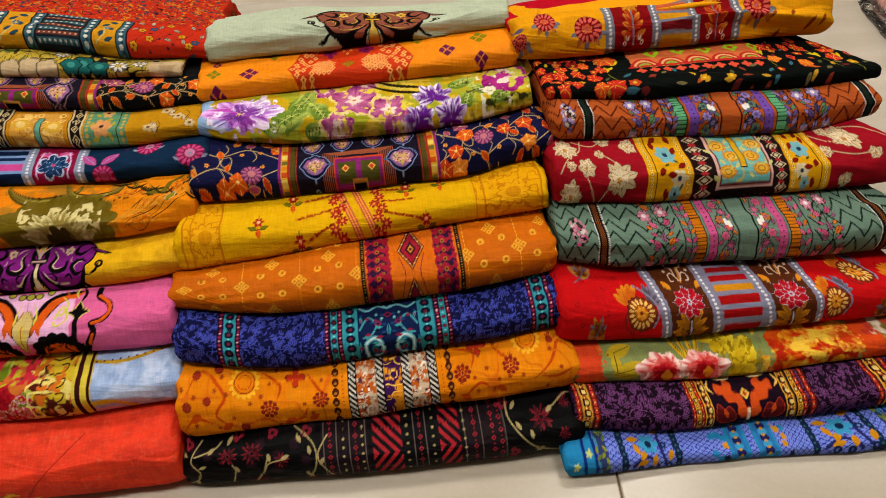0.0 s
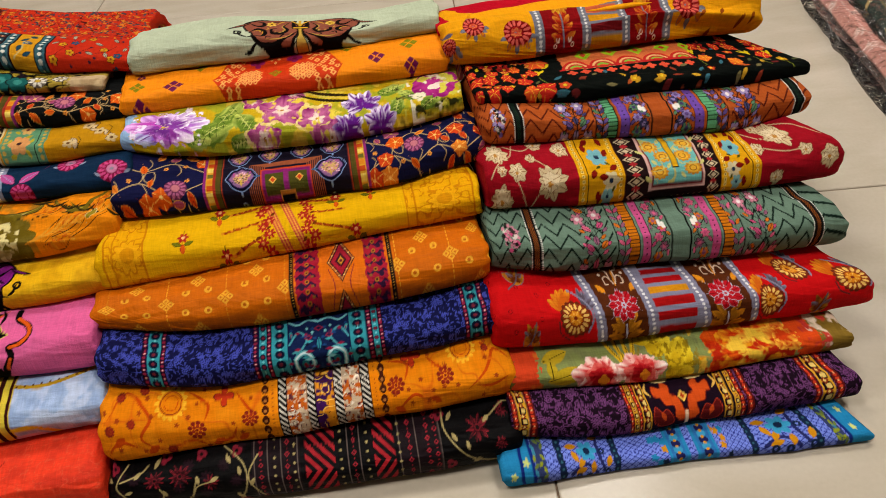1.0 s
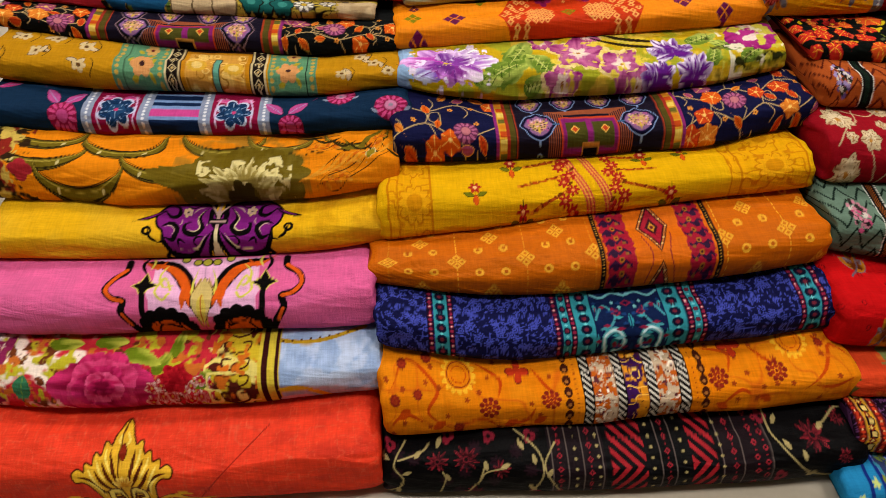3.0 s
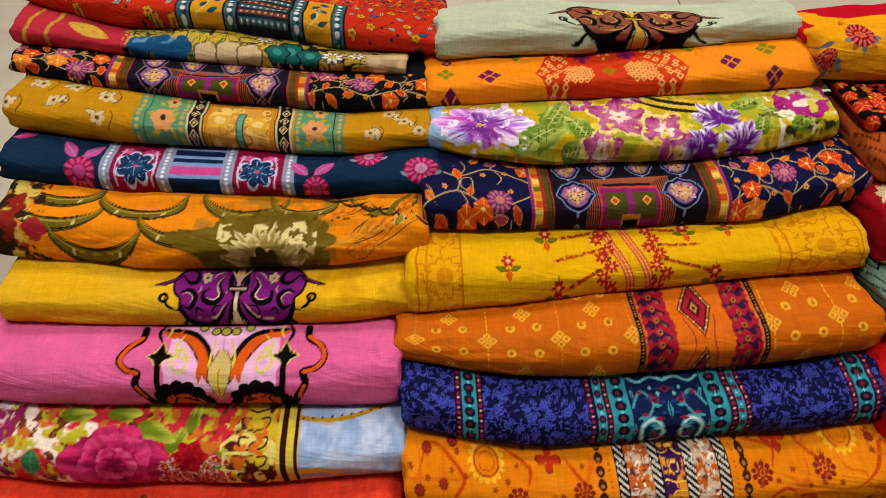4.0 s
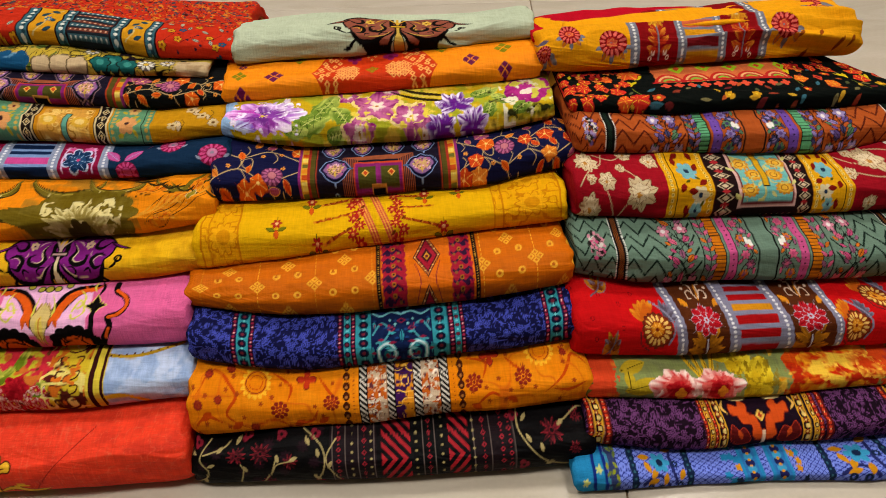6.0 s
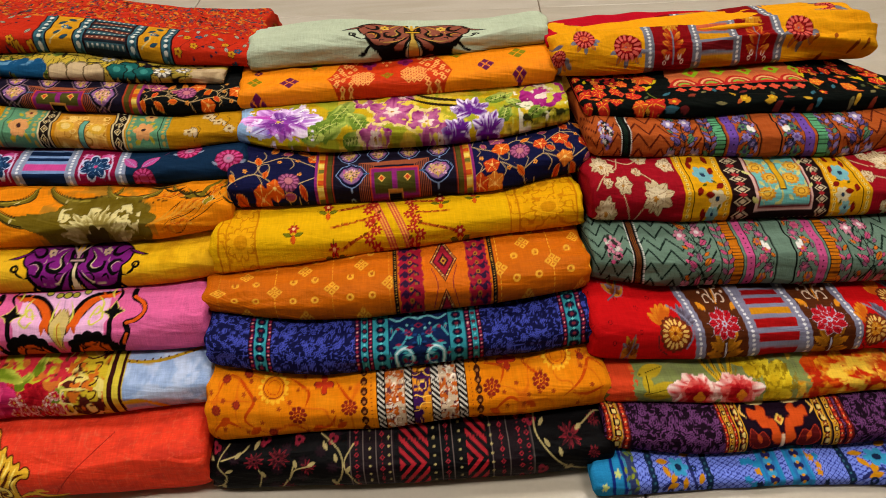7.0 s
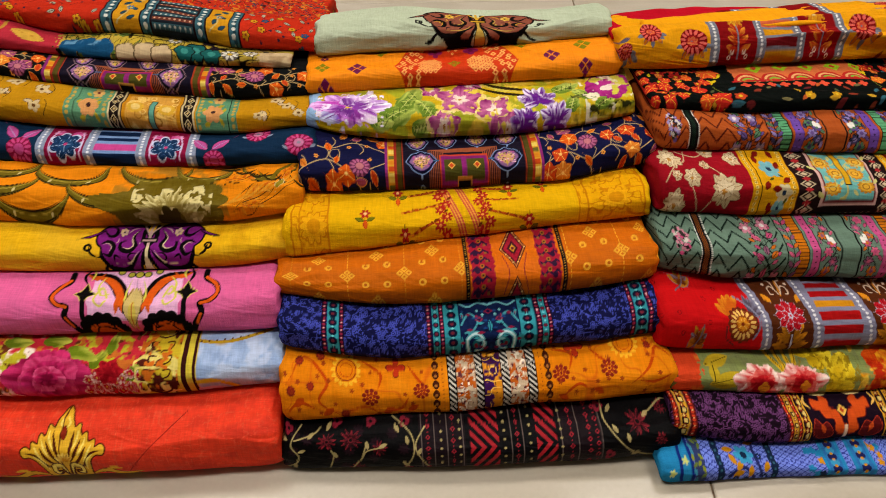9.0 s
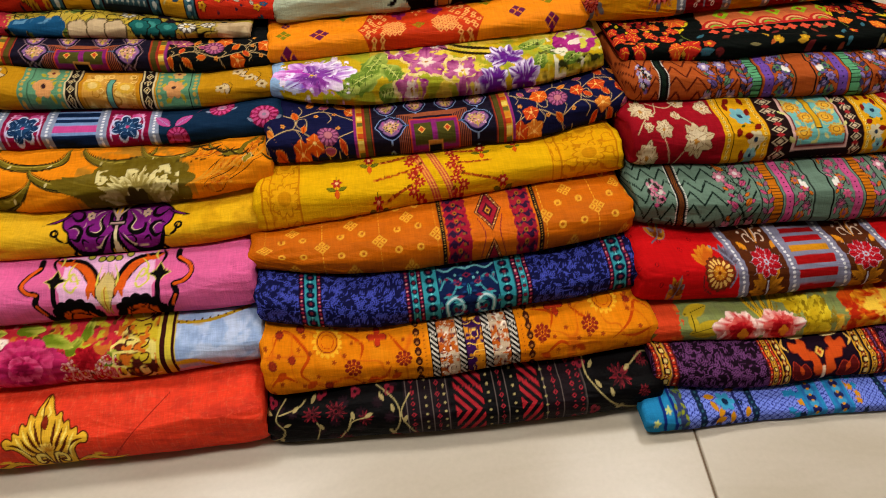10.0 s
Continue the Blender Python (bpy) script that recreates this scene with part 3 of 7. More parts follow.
def dye_orange_border(p):
    base, deep, maroon = (230, 128, 8), (206, 72, 10), (150, 40, 25)
    p.ground(base, 0.08)
    p.blots((240, 148, 22), 0.6, 0.56, 3, alpha=0.5, soft=0.3)
    for pts in ([(0.02, 0.5), (0.06, 0.9), (0.12, 0.6), (0.1, 0.3), (0.16, 0.05)], [(0.15, 0.1), (0.21, 0.2), (0.24, 0.1)], [(0.2, 0.95), (0.25, 0.75), (0.245, 0.5)], [(0.25, 0.1), (0.3, 0.15), (0.32, 0.35)],
                [(0.32, 0.9), (0.345, 0.65), (0.36, 0.55)], [(0.02, 0.15), (0.05, 0.3), (0.09, 0.2)], [(0.69, 0.95), (0.74, 0.85), (0.73, 0.6)], [(0.7, 0.1), (0.75, 0.35), (0.79, 0.1)],
                [(0.79, 0.9), (0.81, 0.75), (0.83, 0.65)], [(0.88, 0.25), (0.93, 0.5), (0.96, 0.8), (0.99, 0.6)], [(0.9, 0.3), (0.94, 0.25), (0.98, 0.35)], [(0.93, 0.95), (0.95, 0.8)]):
        p.vine(pts, 0.3, deep, True)
    p.threads((222, 108, 16), 0.45, 0.022, 21, 0.0, 0.38)
    p.threads((222, 108, 16), 0.45, 0.022, 21, 0.69, 1.0)
    p.scatter(26, 0.0, 0.37, 0.0, 1.0, lambda a, b, r: p.flower(a, b, 0.2, 5, (176, 70, 20), None, deep=0.5), 1.0)
    p.scatter(22, 0.70, 1.0, 0.0, 1.0, lambda a, b, r: p.flower(a, b, 0.2, 5, (176, 70, 20), None, deep=0.5), 1.0)
    for fx, fy in ((0.27, 0.12), (0.33, 0.15), (0.71, 0.15), (0.8, 0.2), (0.05, 0.3), (0.12, 0.15)):
        p.leaf(fx, fy, 1.1, 0.55, 30 if fx < 0.5 else 150, deep)
    for fx, fy in ((0.166, 0.78), (0.88, 0.92)):
        p.flower(fx, fy, 1.25, 16, (240, 178, 40), base, 0.72, 0.25)
        p.ring(fx, fy, 0.95, 0.08, maroon)
        p.ring(fx, fy, 0.62, 0.06, deep)
    for fx, fy, r in ((0.226, 0.36, 0.85), (0.353, 0.45, 0.8), (0.707, 0.55, 0.85), (0.83, 0.55, 0.85), (0.035, 0.45, 0.4), (0.08, 0.52, 0.35), (0.05, 0.85, 0.35), (0.1, 0.95, 0.4), (0.94, 0.85, 0.35), (0.16, 0.1, 0.4)):
        for k in range(9):
            t = k * 0.698
            p.disc(fx + 0.8 * r * math.cos(t) / p.W, fy + 0.8 * r * math.sin(t) / p.L, 0.2 * r + 0.04, maroon)
        for k in range(6):
            t = k * 1.047 + 0.3
            p.disc(fx + 0.42 * r * math.cos(t) / p.W, fy + 0.42 * r * math.sin(t) / p.L, 0.15 * r + 0.04, (170, 52, 24))
        p.disc(fx, fy, 0.12 * r + 0.04, maroon)
    for fx, fy in ((0.29, 0.85), (0.752, 0.95)):
        p.flower(fx, fy, 0.75, 4, (205, 55, 25), None, deep=0.75, rim=maroon)
    for fx in (0.39, 0.675):
        for k in range(9):
            p.leaf(fx, (k * 0.98 + 0.3) / p.L, 0.85, 0.5, 90, (84, 34, 18), rim=(60, 22, 14))
            p.disc(fx, (k * 0.98 + 0.2) / p.L, 0.15, (176, 110, 50))
        p.dots(fx + (0.018 if fx < 0.5 else -0.018), 0.41, 0.06, maroon)
    for a, b in ((0.420, 0.443), (0.490, 0.511), (0.556, 0.578), (0.622, 0.645)):
        p.stripe(a, b, (24, 18, 20))
        p.hatch(a + 0.002, b - 0.002, 0.58, 0.42, (214, 206, 192), 1.0)
    for a, b in ((0.443, 0.490), (0.578, 0.622)):
        p.stripe(a, b, (205, 180, 150))
        p.blots((200, 95, 25), 2.2, 0.5, 5, a, b)
        p.blots((110, 50, 60), 2.6, 0.64, 6, a, b)
        p.blots((238, 225, 205), 2.8, 0.66, 8, a, b)
    p.stripe(0.511, 0.556, (70, 25, 95))
    p.blots((225, 145, 30), 1.1, 0.5, 9, 0.512, 0.555)
    p.threads((250, 195, 80), 1.4, 0.05, 10, 0.512, 0.555)
    p.threads((90, 40, 20), 1.7, 0.03, 11, 0.512, 0.555)


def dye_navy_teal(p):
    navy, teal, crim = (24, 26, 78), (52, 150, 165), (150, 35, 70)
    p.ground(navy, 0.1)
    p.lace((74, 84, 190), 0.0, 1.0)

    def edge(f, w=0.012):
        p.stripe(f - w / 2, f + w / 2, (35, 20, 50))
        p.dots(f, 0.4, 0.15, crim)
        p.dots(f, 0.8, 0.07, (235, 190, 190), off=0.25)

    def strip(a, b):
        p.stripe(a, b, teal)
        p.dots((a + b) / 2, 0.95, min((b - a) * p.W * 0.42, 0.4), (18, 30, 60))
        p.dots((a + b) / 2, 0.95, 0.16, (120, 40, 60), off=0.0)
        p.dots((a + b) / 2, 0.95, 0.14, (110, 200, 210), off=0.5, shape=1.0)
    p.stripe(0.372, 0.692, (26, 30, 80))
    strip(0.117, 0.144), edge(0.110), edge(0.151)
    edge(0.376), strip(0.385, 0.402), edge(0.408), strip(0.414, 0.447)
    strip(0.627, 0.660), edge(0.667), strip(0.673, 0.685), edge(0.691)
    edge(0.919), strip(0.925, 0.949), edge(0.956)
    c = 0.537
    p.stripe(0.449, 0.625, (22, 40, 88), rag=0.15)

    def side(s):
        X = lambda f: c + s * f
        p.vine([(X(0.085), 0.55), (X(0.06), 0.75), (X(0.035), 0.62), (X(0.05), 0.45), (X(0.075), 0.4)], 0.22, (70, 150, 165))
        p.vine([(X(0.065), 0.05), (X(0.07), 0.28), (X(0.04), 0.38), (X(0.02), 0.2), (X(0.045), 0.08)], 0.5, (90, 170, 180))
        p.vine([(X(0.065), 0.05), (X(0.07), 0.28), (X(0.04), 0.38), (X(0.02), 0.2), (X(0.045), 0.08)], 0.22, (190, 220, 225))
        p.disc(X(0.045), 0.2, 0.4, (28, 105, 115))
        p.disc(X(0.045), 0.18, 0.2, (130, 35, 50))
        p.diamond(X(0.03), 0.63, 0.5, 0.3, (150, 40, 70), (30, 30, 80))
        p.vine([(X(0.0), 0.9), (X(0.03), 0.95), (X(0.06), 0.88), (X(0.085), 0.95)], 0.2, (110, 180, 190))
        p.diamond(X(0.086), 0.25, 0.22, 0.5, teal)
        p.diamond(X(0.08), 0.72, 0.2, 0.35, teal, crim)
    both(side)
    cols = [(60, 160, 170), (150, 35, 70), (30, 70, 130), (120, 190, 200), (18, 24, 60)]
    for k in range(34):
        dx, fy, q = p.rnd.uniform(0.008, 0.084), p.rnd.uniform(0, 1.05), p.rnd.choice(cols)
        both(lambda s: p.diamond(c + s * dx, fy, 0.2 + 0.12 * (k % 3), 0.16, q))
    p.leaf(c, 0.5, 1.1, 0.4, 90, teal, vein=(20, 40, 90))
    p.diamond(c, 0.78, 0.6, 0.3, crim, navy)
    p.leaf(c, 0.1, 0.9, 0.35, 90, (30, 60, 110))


def dye_bandhani(p):
    gold, base, mag, plum = (232, 166, 44), (210, 104, 6), (150, 22, 50), (70, 25, 60)
    p.ground(base, 0.08)
    for i, fx in enumerate((0.045, 0.19, 0.336, 0.482, 0.772, 0.905)):
        sel = np.abs(p.X - fx * p.W) < 0.2
        p.put(np.maximum(np.abs(p.X[sel] - fx * p.W) - 0.035, (np.abs((p.Y[sel] / 0.5) % 1 - 0.5) - 0.32) * 0.5), gold, sel)
        p.quad(fx, 0.45, 0.45, gold, base)
    for fx in (0.114, 0.265, 0.41, 0.84, 0.975):
        p.quad(fx, 0.82, 0.42, gold, base)
        p.quad(fx, 0.02, 0.42, gold, base)
        for dx, dy in ((-0.027, 0.62), (0.027, 0.63), (-0.028, 0.28), (0.027, 0.28), (-0.025, 1.02), (0.025, 1.02)):
            p.disc(fx + dx, dy, 0.38, gold)
            p.disc(fx + dx * 1.03, dy, 0.17, (190, 90, 10))
    a, b = 0.497, 0.757
    p.stripe(a, b, (222, 108, 12))
    for f in (a, b):
        p.stripe(f - 0.006, f + 0.006, (26, 16, 16))
        p.dots(f, 0.24, 0.055, (215, 160, 50))
    for s, f in ((1, 0.535), (-1, 0.718)):
        p.stripe(f - 0.028, f + 0.034 if s > 0 else f + 0.028, (176, 26, 52), rag=0.14)
        p.zigzag(f - 0.026, f + 0.026, 0.95, 1.05, 0.42, 0.3, (64, 24, 66))
        p.dots(f - s * 0.012, 1.05, 0.3, (60, 22, 62))
        p.dots(f + s * 0.002, 1.05, 0.24, (176, 110, 30), off=0.5)
        p.dots(f + s * 0.002, 1.05, 0.1, (60, 24, 40), off=0.5)
        p.dots(f + s * 0.016, 1.05, 0.16, (150, 90, 40))
    for fy in (0.72, -0.1):
        p.diamond(0.627, fy, 1.5, 2.5, (40, 14, 20))
        p.diamond(0.627, fy, 1.38, 2.3, (206, 120, 60))
        p.diamond(0.627, fy, 1.22, 2.05, (60, 16, 26))
        p.diamond(0.627, fy, 1.05, 1.8, (176, 28, 50))
        for k in range(14):
            t = k / 14 * 2 * math.pi
            u, v = math.cos(t), math.sin(t)
            q = abs(u) + abs(v)
            p.disc(0.627 + 1.3 * u / q / p.W, fy + 2.17 * v / q / p.L, 0.08, (232, 190, 120))
        p.diamond(0.627, fy, 0.62, 0.9, (70, 20, 34), (206, 140, 40), 0.55)
        p.disc(0.627, fy, 0.17, (120, 24, 40))
    both(lambda s: p.vine([(0.627 + s * 0.034, 0.05), (0.627 + s * 0.02, 0.32), (0.627 + s * 0.034, 0.6)], 0.09, mag))


def dye_yellow_sprig(p):
    red, green, gold = (188, 40, 30), (70, 60, 10), (222, 150, 5)
    p.ground((226, 172, 8), 0.06)
    for a, b in ((0.025, 0.115), (0.84, 0.985)):
        p.stripe(a, b, (230, 160, 8), alpha=0.7)
        p.threads((208, 128, 5), 1.5, 0.06, 4, a, b)
        for f in (a, a + 0.02, b):
            p.stripe(f - 0.002, f + 0.002, (205, 125, 5))
        p.flower((a + b) / 2 + 0.01, 0.35, 1.1, 10, (232, 165, 15), (214, 140, 8), 0.5, 0.3, rim=(205, 125, 5))
        p.flower((a + b) / 2 + 0.01, 0.95, 0.9, 8, (232, 165, 15), (214, 140, 8), 0.5, 0.3, rim=(205, 125, 5))
    for f in (0.452, 0.494):
        p.stripe(f - 0.010, f + 0.010, (232, 160, 60), -0.05)
        for e in (-0.008, 0.0, 0.008):
            p.stripe(f + e - 0.0020, f + e + 0.0020, (214, 70, 60), -0.05)
    for x0, y0, x1, y1 in ((0.31, 0.48, 0.43, 0.66), (0.33, 0.84, 0.42, 0.95), (0.335, 0.1, 0.43, 0.38), (0.63, 0.6, 0.515, 0.68), (0.65, 0.14, 0.52, 0.46), (0.61, 0.9, 0.52, 0.98)):
        p.vine([(x0, y0), ((x0 + x1) / 2, (y0 + y1) / 2 - 0.01), (x1, y1)], 0.28, (190, 76, 18))
        for k in range(6):
            p.disc(x0 + (x1 - x0) * k / 5, y0 + (y1 - y0) * k / 5, 0.15, (222, 140, 30))
            p.leaf(x0 + (x1 - x0) * (k + 0.5) / 6, y0 + (y1 - y0) * (k + 0.5) / 6, 0.42, 0.16, 40 + 90 * (k % 2), (150, 52, 16))
    for fx, fy in ((0.425, 0.92), (0.41, 0.8), (0.43, 0.62), (0.415, 0.5), (0.432, 0.35), (0.412, 0.2), (0.43, 0.06), (0.525, 0.95), (0.535, 0.78), (0.52, 0.62), (0.54, 0.5), (0.528, 0.32), (0.548, 0.18), (0.53, 0.05)):
        p.flower(fx, fy, 0.52, 7, red, (240, 150, 60), 0.25, 0.55)
    for fx, fy in ((0.40, 0.3), (0.44, 0.75), (0.55, 0.4), (0.52, 0.15), (0.43, 0.48), (0.545, 0.65)):
        p.leaf(fx, fy, 0.55, 0.24, 40, (130, 60, 10))
    for fx, fy in ((0.21, 0.48), (0.30, 0.9), (0.315, 0.08), (0.61, 0.92), (0.705, 0.95), (0.655, 0.1)):
        sprig(p, fx, fy, red, green, 1.35)


def paisley_cloth(ground_col, left, right, line=(132, 156, 204), deep=(22, 18, 54)):
    """Dark cloth with scattered blossoms and a framed middle panel; left and right: the shares where the panel's borders begin and end."""
    def dye(p):
        p.ground(ground_col, 0.12)
        small_garden(p, 0.0, left, 26, ground_col, [(224, 92, 20), (226, 128, 40), (170, 75, 120), (215, 70, 25)])
        small_garden(p, right, 1.0, 36, ground_col, [(224, 92, 20), (226, 128, 40), (170, 75, 120), (215, 70, 25)])
        p.daisy(left - 0.065, 0.3, 0.85, 12, (185, 100, 140), (120, 50, 90), (200, 120, 130))
        p.daisy(right + 0.13, 0.55, 0.9, 12, (185, 100, 140), (120, 50, 90), (200, 120, 130))
        p.stripe(left, right, (34, 27, 46))
        c, w = (left + right) / 2, right - left
        # fine frame lines
        for k in range(9):
            f = k / 9 * 0.36
            both(lambda s: p.stripe(c + s * (0.13 + f * 0.28) * w * 1.0 - 0.0012, c + s * (0.13 + f * 0.28) * w + 0.0012, (160, 84, 52), y0=-1, y1=0.62 + f * 0.3))
            p.stripe(c - (0.13 + f * 0.28) * w, c + (0.13 + f * 0.28) * w, (160, 84, 52), y0=0.612 + f * 0.3, y1=0.63 + f * 0.3)
        for fx, fy, r in ((-0.27, 0.42, 1.4), (0.27, 0.42, 1.4), (-0.29, 0.94, 1.05), (-0.1, 0.95, 1.0), (0.1, 0.95, 1.0), (0.29, 0.94, 1.05), (-0.27, -0.1, 0.7), (0.27, -0.1, 0.7)):
            paisley_tree(p, c + fx * w, fy, r, line, deep)
        both(lambda s: p.stripe(c + s * 0.17 * w - 0.012, c + s * 0.17 * w + 0.012, (60, 100, 140), y0=0.4, y1=0.44))
        # middle panel
        hw = 0.155 * w
        p.stripe(c - hw, c + hw, (205, 70, 30), y0=-0.5, y1=0.56)
        p.stripe(c - hw + 0.004, c + hw - 0.004, (140, 35, 110), y0=-0.5, y1=0.53)
        p.stripe(c - hw * 0.82, c + hw * 0.82, (85, 82, 30), y0=0.08, y1=0.44)
        p.stripe(c - hw * 0.1, c + hw * 0.1, (150, 40, 120), y0=0.08, y1=0.5)
        both(lambda s: p.diamond(c + s * hw * 0.52, 0.3, 0.42, 0.5, (235, 180, 80), (205, 70, 30), 0.7))
        p.stripe(c - hw * 0.3, c + hw * 0.3, (200, 140, 60), y0=-0.5, y1=0.12)
        p.stripe(c - hw * 0.25, c + hw * 0.25, (18, 14, 22), y0=-0.5, y1=0.09)
        # borders of coloured blocks
        for s, f in ((1, left), (-1, right)):
            for o, wd, col in ((0.004, 0.008, (150, 45, 120)), (0.0165, 0.017, (210, 150, 40)), (0.029, 0.008, (170, 50, 35)), (0.040, 0.014, (92, 80, 28)), (0.05, 0.004, (170, 60, 30))):
                p.stripe(f + s * o - wd / 2, f + s * o + wd / 2, col)
            for k, col in enumerate(((200, 75, 25), (225, 195, 90), (110, 105, 40), (215, 130, 30))):
                sel = np.abs(p.X / p.W - (f + s * 0.0165)) < 0.0078
                y = (p.Y[sel] / 3.4 + k / 4) % 1.0
                p.put((np.abs(y - 0.5) - 0.09) * 3.4, col, sel)
    return dye


def dye_orchid(p):
    mag, lilac, green = (150, 35, 120), (205, 170, 225), (115, 140, 45)
    p.ground((202, 168, 22), 0.12)
    p.blots((170, 172, 40), 0.5, 0.52, 2, 0.15, 1.0, soft=0.1)
    p.blots((222, 190, 60), 0.9, 0.58, 3, 0.3, 1.0, soft=0.1)
    p.stripe(-0.01, 0.035, (150, 185, 225), rag=0.35)

    def bigleaf(fx, fy, l, w, d, c):
        p.petal(fx - l / 2 * math.cos(radians(d)) / p.W, fy - l / 2 * math.sin(radians(d)) / p.L, l * 1.15, w * 1.3, d, (110, 140, 44), (206, 216, 104), 0.2, 0.5)
        p.leaf(fx, fy, l * 0.9, 0.08, d, (206, 206, 120))
        for k in (-0.3, -0.1, 0.1, 0.3):
            a = radians(d)
            p.leaf(fx + (k * l * math.cos(a)) / p.W, fy + (k * l * math.sin(a)) / p.L, w * 0.8, 0.07, d + 55, (60, 84, 24))
            p.leaf(fx + (k * l * math.cos(a)) / p.W, fy + (k * l * math.sin(a)) / p.L, w * 0.8, 0.07, d - 55, (190, 200, 100))
    for q in ((0.27, 0.3, 4.2, 2.2, 30), (0.31, 0.65, 3.8, 2.0, 60), (0.36, 0.4, 3.0, 1.8, 120), (0.22, 0.15, 2.4, 1.2, 0), (0.34, 0.1, 2.0, 1.0, 10), (0.79, 0.75, 3.0, 1.6, 20), (0.85, 0.5, 2.8, 1.6, 140), (0.9, 0.25, 2.6, 1.3, 30), (0.8, 0.3, 2.2, 1.2, 70), (0.38, 0.85, 2.4, 1.0, 0)):
        bigleaf(*q, (118 + int(q[0] * 30), 145, 42))
    p.blots((60, 62, 25), 1.0, 0.66, 7, 0.8, 1.0, soft=0.15)

    # the large lilac bloom: broad ragged petals, pale on the outer side, round a violet heart
    for dx, dy, l, w, a, base, tip in ((0.0, 0.1, 4.6, 3.0, 35, (176, 104, 208), (248, 248, 248)), (0.2, 0.0, 4.8, 3.0, 5, (186, 114, 214), (248, 248, 248)), (0.0, -0.2, 4.4, 2.8, -32, (166, 74, 188), (248, 230, 248)),
                                       (-0.3, 0.2, 3.8, 2.8, 75, (156, 74, 182), (240, 214, 248)), (-0.4, 0.1, 4.6, 2.8, 130, (176, 78, 194), (232, 184, 242)), (-0.4, -0.1, 4.8, 2.8, 172, (202, 74, 194), (240, 194, 246)),
                                       (-0.2, -0.3, 4.4, 2.8, 215, (136, 84, 194), (216, 224, 248)), (0.1, -0.3, 3.6, 2.6, 270, (146, 54, 158), (222, 154, 232)), (0.0, 0.3, 2.8, 2.2, 100, (136, 64, 168), (232, 194, 244)),
                                       (0.5, 0.1, 2.6, 1.9, 20, (146, 64, 174), (248, 240, 248)), (-0.5, 0.0, 2.8, 2.0, 195, (146, 58, 168), (226, 174, 238)), (0.0, -0.2, 2.4, 1.8, 250, (122, 50, 148), (206, 124, 222))):
        p.petal(0.128 + dx / p.W, 0.48 + dy / p.L, l * (1 - 0.3 * abs(math.sin(radians(a)))), w, a, base, tip, 0.35, 0.8)
        p.leaf(0.128 + (dx + 0.55 * l * math.cos(radians(a + 14))) / p.W, 0.48 + (dy + 0.4 * l * math.sin(radians(a + 14))) / p.L, 0.5 * l, 0.1, a, (120, 40, 150))
    p.blots((236, 222, 246), 1.3, 0.66, 21, 0.03, 0.235, soft=0.06)
    p.scatter(12, 0.115, 0.14, 0.42, 0.58, lambda a, b, r: p.disc(a, b, 0.08, r.choice([(226, 206, 120), (60, 40, 90)])), 0.2)

    def bloom(fx, fy, r, tip, base, core, turn):
        p.rosette(fx, fy, r * 1.06, 5, (226, 196, 90), (236, 214, 150), None, turn, 0.8, 1, 0.35)
        p.rosette(fx, fy, r, 5, base, tip, None, turn, 0.72, 1, 0.35)
        p.rosette(fx, fy, r * 0.42, 5, (238, 220, 200), (226, 180, 190), core, turn + 36, 0.6, 1, 0.4)
    for fx, fy, r, s in ((0.38, 0.92, 1.1, 3), (0.50, 0.98, 1.2, 40), (0.41, 0.1, 1.6, 15), (0.465, 0.6, 2.3, 10), (0.565, 0.3, 2.0, 52), (0.60, 0.02, 1.2, 0)):
        bloom(fx, fy, r * 1.2, (150, 24, 112), (206, 110, 160), (190, 120, 40), s)
    p.blots((226, 200, 70), 1.1, 0.64, 13, 0.36, 0.64, soft=0.06)
    for pts in ([(0.50, 0.98), (0.57, 0.75), (0.66, 0.62), (0.74, 0.6)], [(0.53, 1.0), (0.6, 0.85), (0.7, 0.74)]):
        p.vine(pts, 0.5, (54, 40, 16), True)
    p.vine([(0.52, 1.0), (0.6, 0.78), (0.7, 0.68)], 0.16, (206, 190, 90), True)
    for fx, fy, r, turn in ((0.655, 0.02, 2.3, 10), (0.745, 0.06, 2.4, -6), (0.7, 0.42, 3.0, 4)):
        for a, l, w in ((150, 0.85, 0.7), (30, 0.85, 0.7), (112, 1.0, 0.6), (68, 1.0, 0.6), (90, 0.85, 0.55), (195, 0.6, 0.5), (-15, 0.6, 0.5)):
            p.petal(fx, fy, r * l, r * w * 0.8, a + turn, (110, 34, 150), (236, 222, 244), 0.25, 0.9)
            p.leaf(fx + 0.45 * r * l * math.cos(radians(a + turn)) / p.W, fy + 0.45 * r * l * math.sin(radians(a + turn)) / p.L, r * 0.6, 0.16, a + turn, (120, 30, 150))
    p.rosette(0.925, 0.72, 3.0, 4, (190, 50, 140), (150, 22, 108), None, 20, 0.95, 1, 0.2)
    p.petal(0.9, 0.62, 2.6, 1.2, 12, (232, 214, 200), (226, 170, 190), 0.3)
    p.blots((206, 196, 70), 1.0, 0.62, 11, 0.82, 1.0, soft=0.06)
    p.blots((226, 220, 190), 0.9, 0.66, 14, 0.84, 1.0, soft=0.06)


